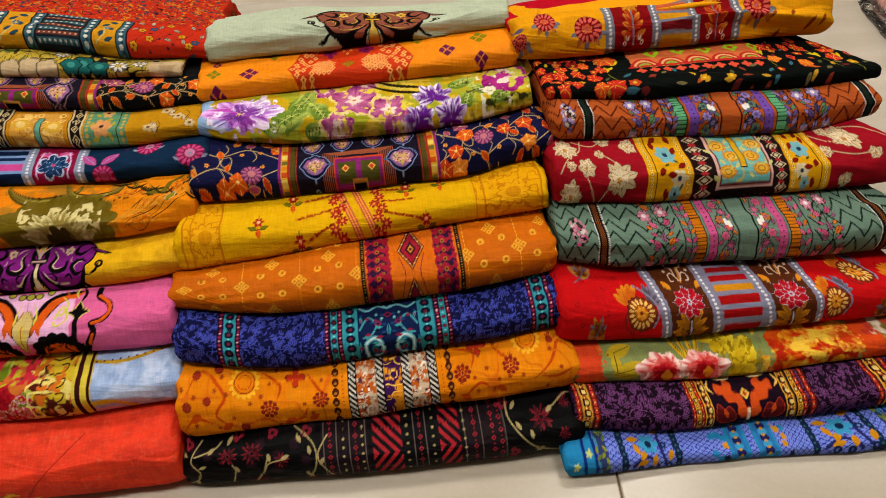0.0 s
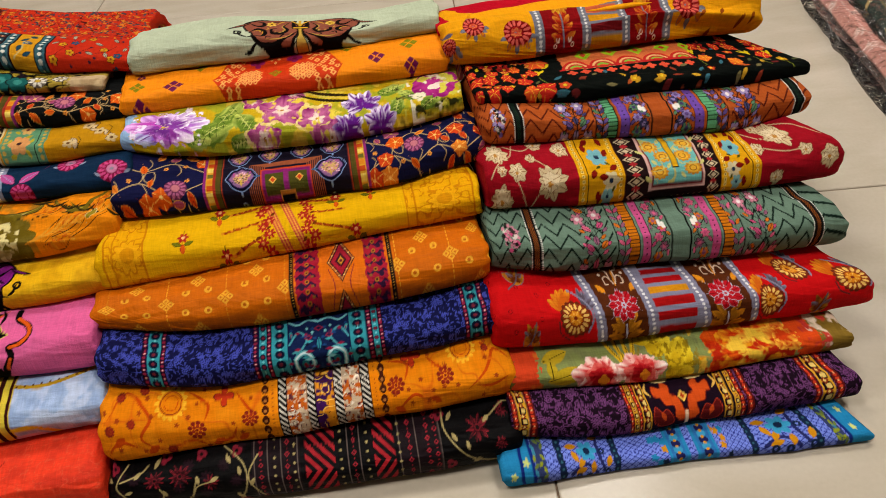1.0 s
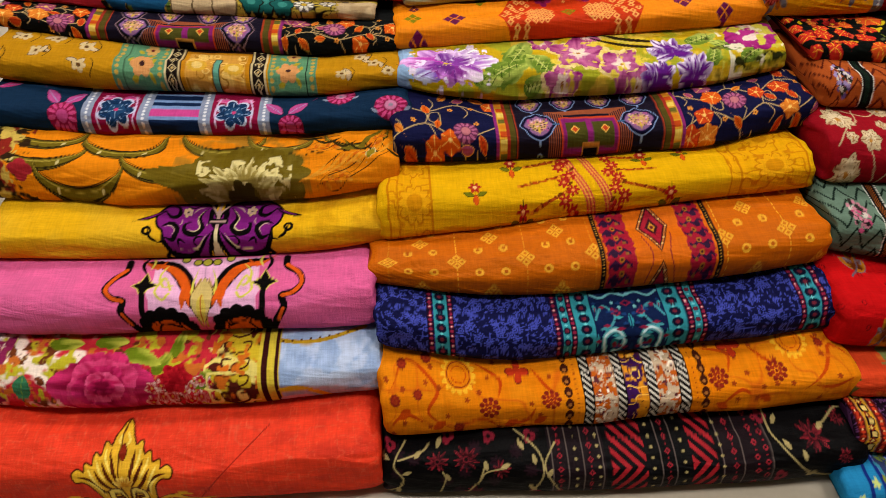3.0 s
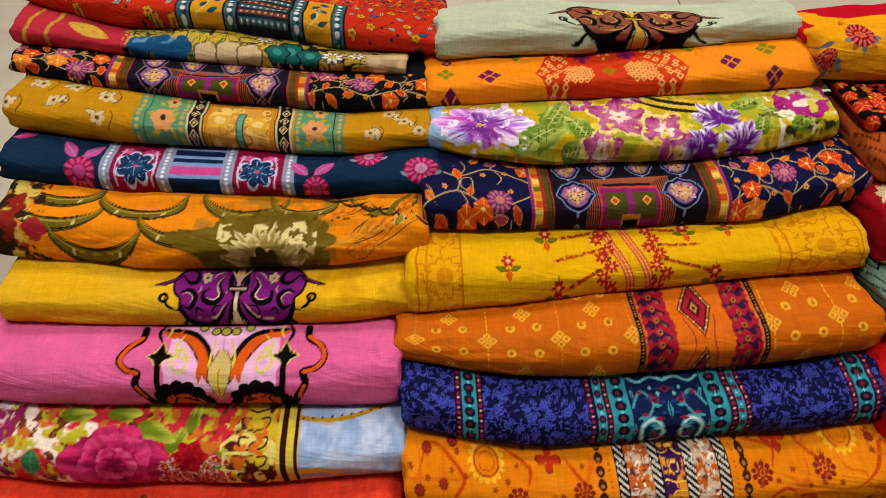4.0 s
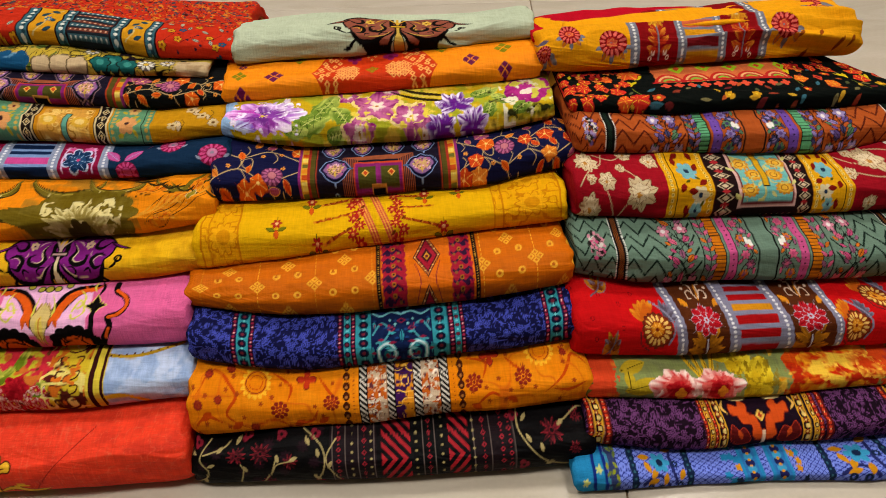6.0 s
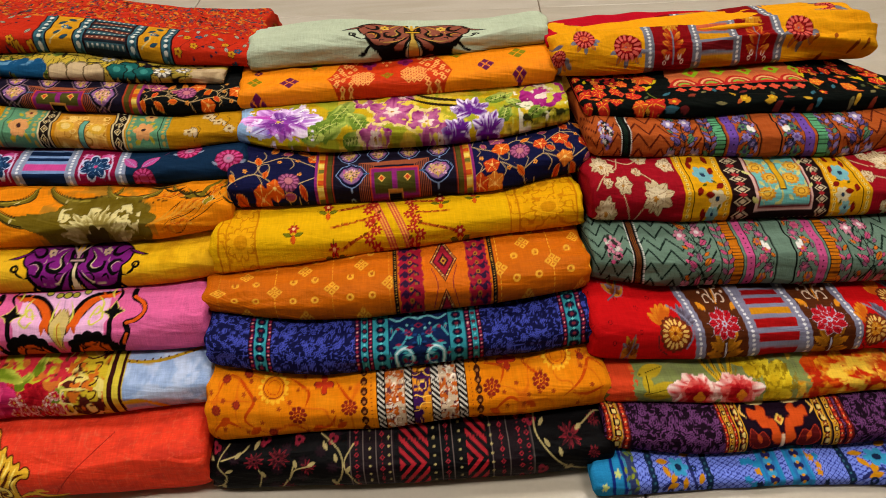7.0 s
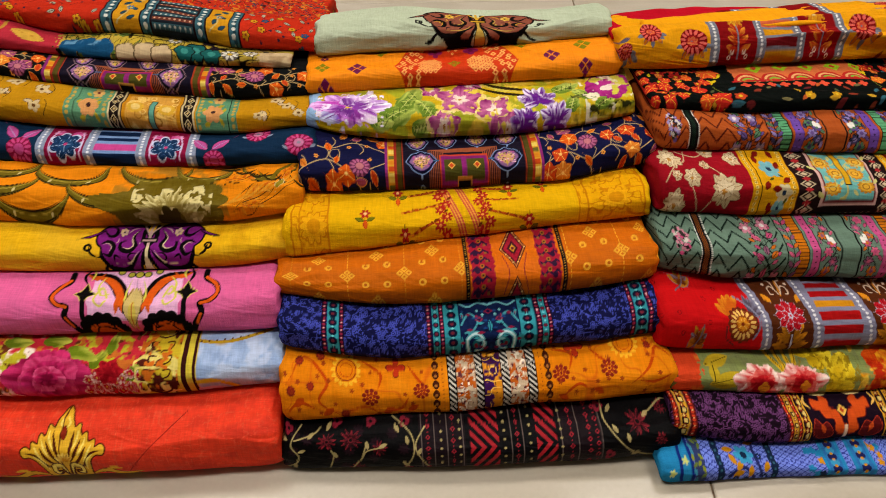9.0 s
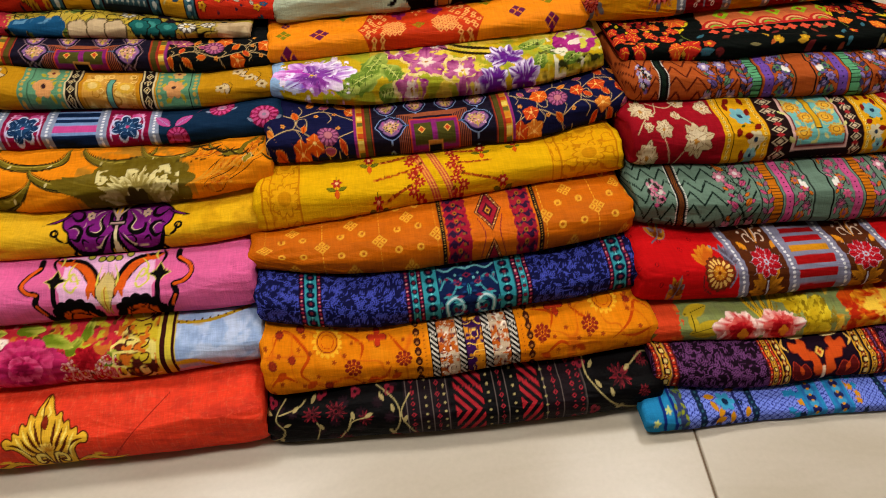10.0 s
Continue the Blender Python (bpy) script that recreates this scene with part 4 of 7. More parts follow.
def dye_orange_diamond(p):
    base, red, gold, purple, green = (244, 140, 16), (216, 58, 16), (246, 172, 90), (120, 25, 80), (135, 130, 15)
    p.ground(base, 0.07)
    sel = (p.X > 0.27 * p.W) & (p.X < 0.7 * p.W)
    u = np.abs(p.X[sel] / p.W - 0.475)
    p.put((u - 0.205 + 0.075 * np.abs(p.Y[sel] / p.L - 0.42)) * p.W, red, sel)
    for s in (-1, 1):
        for k in range(12):
            f = (k + 0.5) / 12 * 1.2 - 0.05
            ins = 0.19 - 0.075 * abs(f - 0.42)
            p.diamond(0.475 + s * (ins - 0.012 * (k % 2)), f, 0.38, 0.38, gold, red, 0.42)
            p.diamond(0.475 + s * (ins - 0.03 - 0.01 * (k % 3)), f, 0.36, 0.36, gold, red, 0.42)
        cx = 0.475 + s * 0.083
        for i in range(-3, 4):
            for j in range(-3, 4):
                if abs(i) + abs(j) <= 4:
                    p.diamond(cx + (i + j) * 0.31 / p.W, 0.42 + (i - j) * 0.31 / p.L, 0.29, 0.29, gold, red, 0.45)
        p.flower(0.475 + s * 0.06, 0.92, 0.75, 4, (150, 25, 90), (120, 20, 60), 0.3, 0.45)
    for i in range(-2, 3):
        for s in (-1, 1):
            p.diamond(0.475 + i * 0.42 / p.W, 0.85 + abs(i) * 0.1, 0.2, 0.2, gold, red, 0.4)
    p.quad(0.475, 0.42, 0.42, green, (200, 120, 20))
    for fx, fy, s, c in ((0.158, 0.42, 0.5, purple), (0.793, 0.46, 0.48, purple), (0.05, 0.55, 0.42, green), (0.895, 0.72, 0.46, green), (0.06, -0.02, 0.5, purple), (0.89, 0.12, 0.36, purple), (0.23, 1.0, 0.4, green), (0.70, 1.0, 0.42, green), (0.055, 0.9, 0.25, purple)):
        p.quad(fx, fy, s * 1.2, c)


def dye_sage(p):
    p.ground((184, 194, 166), 0.08)
    p.stripe(-0.1, 1.1, (152, 164, 134), y0=-1, y1=0.1, alpha=0.5)
    mask_ornament(p, 0.556, 0.18, 0.06, 0.8, (152, 84, 64), (22, 15, 14), (206, 160, 40), (196, 160, 70))


# ---- right stack
def dye_blue(p):
    cyan, navy, dark, gold = (38, 140, 196), (32, 44, 120), (28, 48, 84), (206, 140, 20)
    p.ground((124, 144, 236), 0.06)
    for k in (0.25, -0.25):
        f = (p.X / 0.8 + k * 4 * (np.abs((p.Y / 1.0) % 1.0 - 0.5) - 0.25) * 2) % 1.0
        p.put((np.abs(f - 0.5) - 0.085) * 0.8, (46, 60, 168))
    for fx in (0.16, 0.312, 0.717, 0.853):
        p.stripe(fx - 0.008, fx + 0.008, dark, rag=0.15)
        p.dots(fx, 0.62, 0.34, dark)
        p.dots(fx, 0.62, 0.12, (60, 110, 130))
    for cx in (0.235, 0.79):
        p.vine([(cx - 0.05, 0.1), (cx - 0.01, 0.3), (cx + 0.02, 0.05)], 0.34, (45, 52, 120))
        p.vine([(cx + 0.035, 0.95), (cx + 0.03, 0.5), (cx + 0.04, 0.1)], 0.3, (45, 52, 120))
        for fx, fy, d in ((-0.04, 0.75, 0), (-0.035, 0.5, 110), (-0.02, 0.35, 60), (-0.025, 0.15, 20), (0.055, 0.3, 70), (0.01, 0.2, 80), (0.03, 0.98, 20)):
            p.leaf(cx + fx, fy, 1.1, 0.48, d, gold)
        p.flower(cx, 0.62, 0.85, 6, (60, 160, 206), dark, 0.32, 0.4)
        for fx, fy in ((0.04, 0.58), (-0.03, 0.03), (0.0, 0.0), (0.05, 0.05)):
            p.ring(cx + fx, fy, 0.22, 0.2, dark)
    for fx in (0.44, 0.605):
        p.scatter(9, fx - 0.025, fx + 0.025, 0, 1.1, lambda a, b, r: p.flower(a, b, 0.36, 5, r.choice([cyan, cyan, dark, gold]), None, deep=0.4), 0.5)
    for a, b in ((0.462, 0.505), (0.532, 0.578)):
        p.stripe(a, b, (48, 120, 190))
        p.dots((a + b) / 2, 1.3, 0.42, (40, 40, 100))
        p.dots((a + b) / 2, 1.3, 0.4, (62, 160, 205), off=0.5)
        p.dots((a + b) / 2, 0.65, 0.15, gold)
        for f in (a, b):
            p.stripe(f - 0.004, f + 0.004, cyan)
    for a, b in ((-0.02, 0.085), (0.93, 1.02)):
        p.stripe(a, b, cyan)
    for f in (0.052, 0.082, 0.935):
        p.stripe(f - 0.005, f + 0.005, (26, 50, 140))
    for fx in (0.102, 0.912):
        p.stripe(fx - 0.014, fx + 0.014, (58, 70, 120))
        p.scatter(16, fx - 0.014, fx + 0.016, 0, 1.1, lambda a, b, r: p.leaf(a, b, 0.6, 0.26, r.uniform(30, 150), r.choice([(140, 150, 40), (110, 130, 60), (60, 140, 170)])), 0.3)
    for fx, fy in ((0.03, 0.2), (0.065, 0.45), (0.97, 0.75), (0.965, 0.3)):
        p.flower(fx, fy, 0.28, 5, (200, 210, 120), None, deep=0.5)


def gold_border(p, a, b):
    """A gold band with a dark stepped scroll."""
    p.stripe(a, b, (214, 156, 40))
    m, w = (a + b) / 2, (b - a) * p.W
    p.dots(m, 1.1, w * 0.36, (44, 18, 26), shape=4.0)
    p.dots(m + 0.1 * (b - a), 1.1, w * 0.2, (226, 196, 110), shape=4.0)
    p.dots(m, 1.1, w * 0.3, (150, 50, 26), off=0.5, shape=1.0)
    p.dots(m, 1.1, w * 0.13, (232, 200, 110), off=0.5, shape=1.0)


def dye_purple(p):
    dark, red, orange = (38, 18, 36), (190, 48, 26), (206, 78, 20)
    p.ground(dark, 0.12)
    p.lace((122, 68, 124), 0.0, 0.32)
    p.lace((122, 68, 124), 0.66, 1.0)
    for f in (0.015, 0.067, 0.318, 0.356, 0.658, 0.682, 0.878, 0.938):
        p.stripe(f - 0.009, f + 0.009, (110, 26, 24))
        p.dots(f, 0.4, 0.16, (214, 62, 34))
        p.dots(f, 0.8, 0.07, (250, 190, 130))
    for a, b in ((0.026, 0.056), (0.327, 0.347), (0.366, 0.404), (0.592, 0.622), (0.632, 0.650), (0.89, 0.925)):
        gold_border(p, a, b)
    p.stripe(0.406, 0.59, dark)
    c = 0.498

    def side(s):
        X = lambda f: c + s * f
        P = lambda *q: [(X(u), v) for u, v in q]
        p.shape(P((0.006, 0.12), (0.03, 0.2), (0.028, 0.42), (0.05, 0.46), (0.058, 0.62), (0.072, 0.66), (0.07, 0.86), (0.05, 0.8), (0.044, 0.92), (0.028, 0.84), (0.03, 0.66), (0.012, 0.56)), (218, 82, 26), (120, 24, 22), 0.08)
        p.shape(P((0.036, 0.1), (0.05, 0.36), (0.066, 0.32), (0.08, 0.44), (0.088, 0.2), (0.07, 0.06)), (110, 26, 26), (190, 56, 30), 0.07)
        p.leaf(X(0.062), 0.24, 0.9, 0.34, 90 - 20 * s, (206, 76, 28))
        p.vine(P((0.016, 1.08), (0.03, 0.96), (0.06, 0.98), (0.078, 1.1)), 0.34, (232, 206, 140))
        p.vine(P((0.022, 1.14), (0.036, 1.04), (0.058, 1.06)), 0.3, (206, 84, 28))
        p.vine(P((0.082, 0.95), (0.09, 0.8), (0.08, 0.68)), 0.24, (236, 186, 90), True)
    both(side)
    p.diamond(c, 0.6, 0.42, 0.62, (236, 186, 80), (190, 60, 26), 0.5)
    p.diamond(c, 0.2, 0.3, 0.7, (214, 84, 30))
    p.stripe(c - 0.004, c + 0.004, (240, 205, 170), y0=0.02, y1=0.3)


def dye_floral_green(p):
    green, orange, yel, olive = (136, 148, 84), (232, 76, 20), (226, 196, 30), (196, 166, 34)
    p.ground(green, 0.1)
    p.blots((130, 138, 86), 0.6, 0.55, 2, 0.1, 0.55, soft=0.2)
    # large orange bloom
    for ring, (n, r) in enumerate(((9, 5.6), (8, 4.2), (7, 2.9), (5, 1.8))):
        for k in range(n):
            a = 360 / n * k + 17 * ring
            p.petal(0.69, 0.42, r * (1 - 0.35 * abs(math.sin(radians(a)))), r * 0.7, a, (206, 40, 10), ((236, 100, 20), (244, 170, 30), (238, 96, 20), (248, 204, 70))[ring], 0.3, 0.9)
    p.blots((226, 150, 22), 0.9, 0.62, 3, 0.53, 0.80, soft=0.12, stretch=1.6)
    p.blots((236, 190, 60), 1.0, 0.6, 4, 0.53, 0.82, soft=0.1, stretch=1.6)
    p.blots((190, 40, 14), 0.9, 0.62, 5, 0.55, 0.9, soft=0.12)
    p.rosette(0.8, 0.6, 2.0, 5, (206, 60, 16), (240, 186, 60), None, 10, 0.9, 2)
    p.stripe(0.83, 0.905, (224, 76, 24), rag=0.5)
    p.stripe(0.905, 1.05, (140, 110, 40), rag=0.5)
    p.blots((226, 205, 180), 1.0, 0.58, 6, 0.88, 1.0, soft=0.1)
    p.blots((205, 60, 50), 1.0, 0.66, 7, 0.86, 0.97, soft=0.1)
    for q in ((0.43, 0.75, 2.6, 1.6, 20), (0.48, 0.45, 3.2, 2.2, 60), (0.4, 0.95, 2.2, 1.1, 10), (0.47, 0.1, 2.6, 1.3, 0)):
        p.petal(q[0] - q[2] / 2 * math.cos(radians(q[4])) / p.W, q[1] - q[2] / 2 * math.sin(radians(q[4])) / p.L, q[2] * 1.15, q[3] * 1.25, q[4], (196, 160, 20), (240, 216, 50), 0.15, 0.5)
        p.blots((150, 120, 15), 2.5, 0.6, 8, q[0] - 0.06, q[0] + 0.06, soft=0.06, alpha=0.6)
    for q in ((0.135, 0.75, 2.6, 1.1, 20), (0.16, 0.3, 3.6, 1.3, 15), (0.22, 0.35, 2.8, 0.9, 25), (0.12, 0.45, 1.8, 0.8, 90)):
        p.leaf(*q, olive, (50, 40, 12), rim=(180, 150, 40))
    for fx in (0.285, 0.315, 0.345, 0.375):
        p.vine([(0.33, 0.35), (fx * 0.6 + 0.132, 0.7), (fx, 1.1)], 0.42, (214, 170, 30))
        p.vine([(0.33, 0.35), (fx * 0.6 + 0.134, 0.7), (fx + 0.006, 1.1)], 0.08, (110, 80, 20))
    for fx, fy, r in ((0.25, 0.2, 2.4), (0.365, 0.22, 2.2)):
        p.rosette(fx, fy, r * 1.25, 7, (214, 60, 60), (248, 226, 214), None, 12, 1.0, 1, 0.3, 0.75)
        p.rosette(fx, fy, r * 0.85, 6, (206, 30, 36), (232, 110, 100), None, 40, 0.9, 1, 0.3, 0.75)
        p.rosette(fx, fy, r * 0.55, 5, (170, 14, 24), (214, 40, 44), None, 5, 0.9, 1, 0.3, 0.75)
        p.flower(fx + 0.01, fy - 0.06, r * 0.2, 4, (226, 130, 30), None)
    p.stripe(-0.05, 0.085, (224, 72, 34), rag=0.5)
    p.blots((226, 120, 40), 0.8, 0.6, 12, 0.0, 0.09, soft=0.15)
    p.stripe(-0.05, 0.012, (110, 100, 40), rag=0.4)


def sunbloom(p, fx, fy, r, petal, gap, core, leafcol, leaf2):
    for k in range(5):
        q = k / 4
        p.petal(fx + (-0.85 + 0.15 * q) * r / p.W, fy + (0.5 + 0.6 * q) * r / p.L, 1.25 * r, 0.62 * r, 140 - 90 * q, (206, 96, 20), leafcol)
        p.petal(fx + (0.65 + 0.1 * q) * r / p.W, fy + (0.65 + 0.5 * q) * r / p.L, 1.0 * r, 0.42 * r, 15 + 75 * q, (96, 84, 100), leaf2)
    p.vine([(fx + 0.9 * r / p.W, fy - 0.9 * r / p.L), (fx + 1.3 * r / p.W, fy), (fx + 0.95 * r / p.W, fy + 1.1 * r / p.L), (fx, fy + 2.0 * r / p.L)], 0.2, leaf2)
    p.vine([(fx - 1.3 * r / p.W, fy - 0.2 * r / p.L), (fx - 1.2 * r / p.W, fy - 0.9 * r / p.L), (fx - 0.5 * r / p.W, fy - 1.3 * r / p.L)], 0.14, (110, 40, 40))
    p.flower(fx, fy, r * 1.0, 16, (120, 44, 24), None, deep=0.1)
    p.daisy(fx, fy, r * 0.84, 16, petal, (150, 60, 22), core, 0.55)
    p.lobes(fx, fy, r * 0.5, 7, (226, 140, 28), (140, 60, 16), (236, 190, 90), 12)
    p.disc(fx, fy, r * 0.13, (150, 50, 20))


def panel_bloom(p, cx, red, white, gold, ground_col):
    at = lambda a, r: (cx + r * math.cos(a) / p.W, 0.46 + r * math.sin(a) / p.L)
    both(lambda s: [p.petal(cx + s * 0.25 / p.W, 0.16 - 0.06 * k, 1.7, 0.65, 90 - s * (35 + 22 * k), tuple(int(v * 0.7) for v in gold), gold) for k in range(3)])
    both(lambda s: p.leaf(cx + s * 1.75 / p.W, 0.72, 1.1, 0.5, 90 - 40 * s, gold, rim=ground_col))
    for k in range(9):
        a = k * math.pi * 2 / 9 + 0.3
        p.leaf(*at(a, 1.05), 1.05, 0.72, math.degrees(a), red, tuple(int(v * 0.6) for v in red), rim=white)
    for k in range(7):
        a = k * math.pi * 2 / 7
        p.leaf(*at(a, 0.52), 0.7, 0.4, math.degrees(a), red, rim=white)
    p.flower(cx, 0.46, 0.26, 6, white, red, 0.4)
    p.vine([(cx, 0.2), (cx + 0.006, -0.1)], 0.14, white)
    pale = (226, 196, 170)

    def curl(s):
        X = lambda f: cx + s * f / p.W
        p.vine([(X(0.1), 0.78), (X(0.5), 0.9), (X(0.95), 0.88), (X(1.0), 0.79), (X(0.7), 0.78)], 0.13, pale)
        p.vine([(X(0.3), 0.86), (X(0.35), 0.98), (X(0.75), 1.0)], 0.12, pale)
        p.disc(X(1.2), 0.94, 0.15, pale), p.disc(X(0.85), 1.03, 0.13, pale)
    both(curl)
    p.vine([(cx, 0.76), (cx + 0.006, 1.0)], 0.13, gold)


def dye_red_ladder(p):
    grey, white, brown, red, gold = (136, 134, 158), (226, 224, 226), (98, 46, 20), (178, 14, 18), (222, 140, 28)
    p.ground((208, 16, 20), 0.06)
    for a, b in ((0.285, 0.42), (0.545, 0.67)):
        p.stripe(a, b, brown, -0.025)
        panel_bloom(p, (a + b) / 2 + 0.002, (196, 22, 36), (186, 188, 206), gold, brown)
    p.stripe(0.42, 0.545, grey, -0.025)
    bars(p, 0.433, 0.532, [(-0.1, 0.1, (170, 20, 26)), (0.18, 0.3, (176, 18, 22)), (0.37, 0.5, (180, 18, 20)), (0.56, 0.66, (208, 138, 22)), (0.72, 0.81, (176, 16, 22)), (0.86, 0.94, (160, 18, 22)), (0.97, 1.1, (70, 40, 24))])
    for f in (0.28, 0.42, 0.545, 0.675):
        dotted_band(p, f, grey, white, -0.025, 0.026)
    for fx, fy, r in ((0.222, 0.34, 1.4), (0.74, 0.32, 1.35), (0.845, 0.74, 1.2), (0.955, 0.46, 1.3)):
        sunbloom(p, fx, fy, r, (236, 190, 100), (120, 40, 14), (214, 116, 24), (228, 146, 30), (136, 132, 156))
    for fx, fy, d in ((0.075, 0.9, 150), (0.1, 0.88, 40), (0.09, 0.12, 60), (0.11, 0.05, 110), (0.875, 0.1, 60)):
        p.leaf(fx, fy, 1.6, 0.7, d, (196, 120, 26), rim=(120, 110, 130))
    for fx, fy in ((0.09, 0.86), (0.1, 0.1), (0.875, 0.1)):
        both(lambda s: [p.petal(fx, fy, 1.5 - 0.3 * k, 0.55, 90 - s * (20 + 28 * k), (120, 50, 16), ((196, 130, 26), (128, 128, 150))[k % 2]) for k in range(3)])
        p.vine([(fx - 0.03, fy - 0.12), (fx, fy), (fx + 0.012, fy + 0.2)], 0.13, (110, 96, 110))
    p.scatter(9, 0.0, 0.2, 0.1, 0.9, lambda a, b, r: p.ring(a, b, 0.18, 0.06, (120, 10, 16)), 1.4)


def chevron_cloth(base, line, flowers, ladder, scallop, braid, cluster):
    """Chevron-lined cloth with embroidered flower stems, braids and ladder bands, mirrored about its middle."""
    def dye(p):
        p.ground(base, 0.07)
        p.zigzag(-0.1, 0.37, 2.3, 1.5, 1.5, 0.3, line)
        p.zigzag(0.75, 1.1, 2.3, 1.5, 1.5, 0.3, line, 0.4)
        c = 0.558
        p.stripe(0.378, 0.738, base)

        def side(s):
            X = lambda f: c + s * f
            # plain middle panel edge
            p.stripe(X(0.027) - 0.002, X(0.027) + 0.002, (24, 26, 24))
            # flowers beside the panel
            p.vine([(X(0.04), -0.05), (X(0.075), 0.15), (X(0.045), 0.38), (X(0.078), 0.62), (X(0.045), 0.85), (X(0.07), 1.1)], 0.1, (24, 26, 24))
            for k in range(9):
                fy, col = -0.02 + k * 0.13, flowers[k % len(flowers)]
                p.flower(X(0.066 if k % 2 else 0.05), fy, 0.4, 6, col, flowers[(k + 1) % len(flowers)], 0.4, 0.4, rim=(20, 22, 20))
                p.leaf(X(0.038 if k % 2 else 0.08), fy + 0.04, 0.6, 0.24, (50 + 40 * (k % 3)) * s, flowers[(k + 2) % len(flowers)], rim=(20, 22, 20))
            for fy in (0.4, 0.46, 0.43):
                p.disc(X(0.043), fy + 0.12, 0.19, (226, 222, 214))
                p.disc(X(0.052), fy + 0.16, 0.19, (226, 222, 214))
            p.ring(X(0.045), 0.3, 0.35, 0.06, (24, 26, 24))
            # scalloped band, then ladder band
            f = X(0.1)
            p.stripe(f - 0.0125, f + 0.0125, (24, 26, 24))
            p.dots(f, 0.55, 0.43, scallop, shape=4.0)
            p.dots(f, 0.55, 0.1, (24, 26, 24), off=0.5, shape=1.0)
            f = X(0.135)
            p.stripe(f - 0.016, f + 0.016, (24, 26, 24))
            sel = np.abs(p.X / p.W - f) < 0.0135
            y = (p.Y[sel] / 0.38) % 1.0
            p.put((np.abs(y - 0.5) - 0.4) * 0.38, ladder, sel)
            # chain of small leaves
            f = X(0.163)
            p.stripe(f - 0.001, f + 0.001, (24, 26, 24))
            for k in range(9):
                fy = -0.05 + k * 0.135
                both(lambda q: p.leaf(f + q * 0.009, fy, 0.72, 0.3, 90 - 40 * q, flowers[(k + (q > 0)) % len(flowers)], rim=(30, 30, 28)))
            p.stripe(X(0.182) - 0.002, X(0.182) + 0.002, (24, 26, 24))
            # flower stem
            f = X(0.24)
            p.vine([(f, -0.05), (f + 0.004, 0.5), (f - 0.003, 1.1)], 0.08, (24, 30, 26))
            for k in range(10):
                both(lambda q: p.vine([(f, -0.05 + 0.11 * k), (f + q * 0.014, 0.02 + 0.11 * k), (f + q * 0.03, 0.03 + 0.11 * k)], 0.08, (24, 30, 26)))
                both(lambda q: p.leaf(f + q * (0.022 + 0.01 * (k % 2)), 0.03 + 0.11 * k, 0.62, 0.26, 90 - 50 * q, flowers[(k + (q > 0)) % len(flowers)], rim=(22, 26, 22)))
            for k, (dx, fy, d) in enumerate(((-0.02, 0.32, 130), (0.02, 0.35, 50), (0.0, 0.42, 90), (-0.018, 0.62, 140), (0.022, 0.66, 40), (-0.02, 0.95, 150), (0.02, 0.98, 40), (0.0, 0.1, 90))):
                p.leaf(f + dx, fy, 0.95, 0.45, d, flowers[k % len(flowers)], (30, 34, 30), rim=(22, 26, 22))
            for dx, fy in ((-0.035, 0.02), (0.035, 0.04), (0.02, 0.85), (-0.03, 0.8)):
                p.flower(f + dx, fy, 0.55, 6, cluster, (226, 214, 214), 0.35, 0.4, rim=(30, 34, 30))
            # braid near the end
            f = X(0.405)
            p.stripe(f - 0.016, f + 0.016, (26, 26, 24))
            p.hatch(f - 0.006, f + 0.006, 0.22, 0.5, braid, 1.0)
            for e in (-0.015, 0.015):
                p.dots(f + e, 0.2, 0.08, (214, 212, 202))
        both(side)
        for k in range(60):
            a, r = p.rnd.uniform(0, 6.28), p.rnd.random() ** 0.5
            p.flower(0.08 + 1.0 * r * math.cos(a) / p.W, 0.5 + 1.7 * r * math.sin(a) / p.L, 0.2, 5, p.rnd.choice([(206, 196, 186), cluster, cluster, (60, 60, 50), (40, 36, 34), flowers[0]]), None, deep=0.4)
    return dye


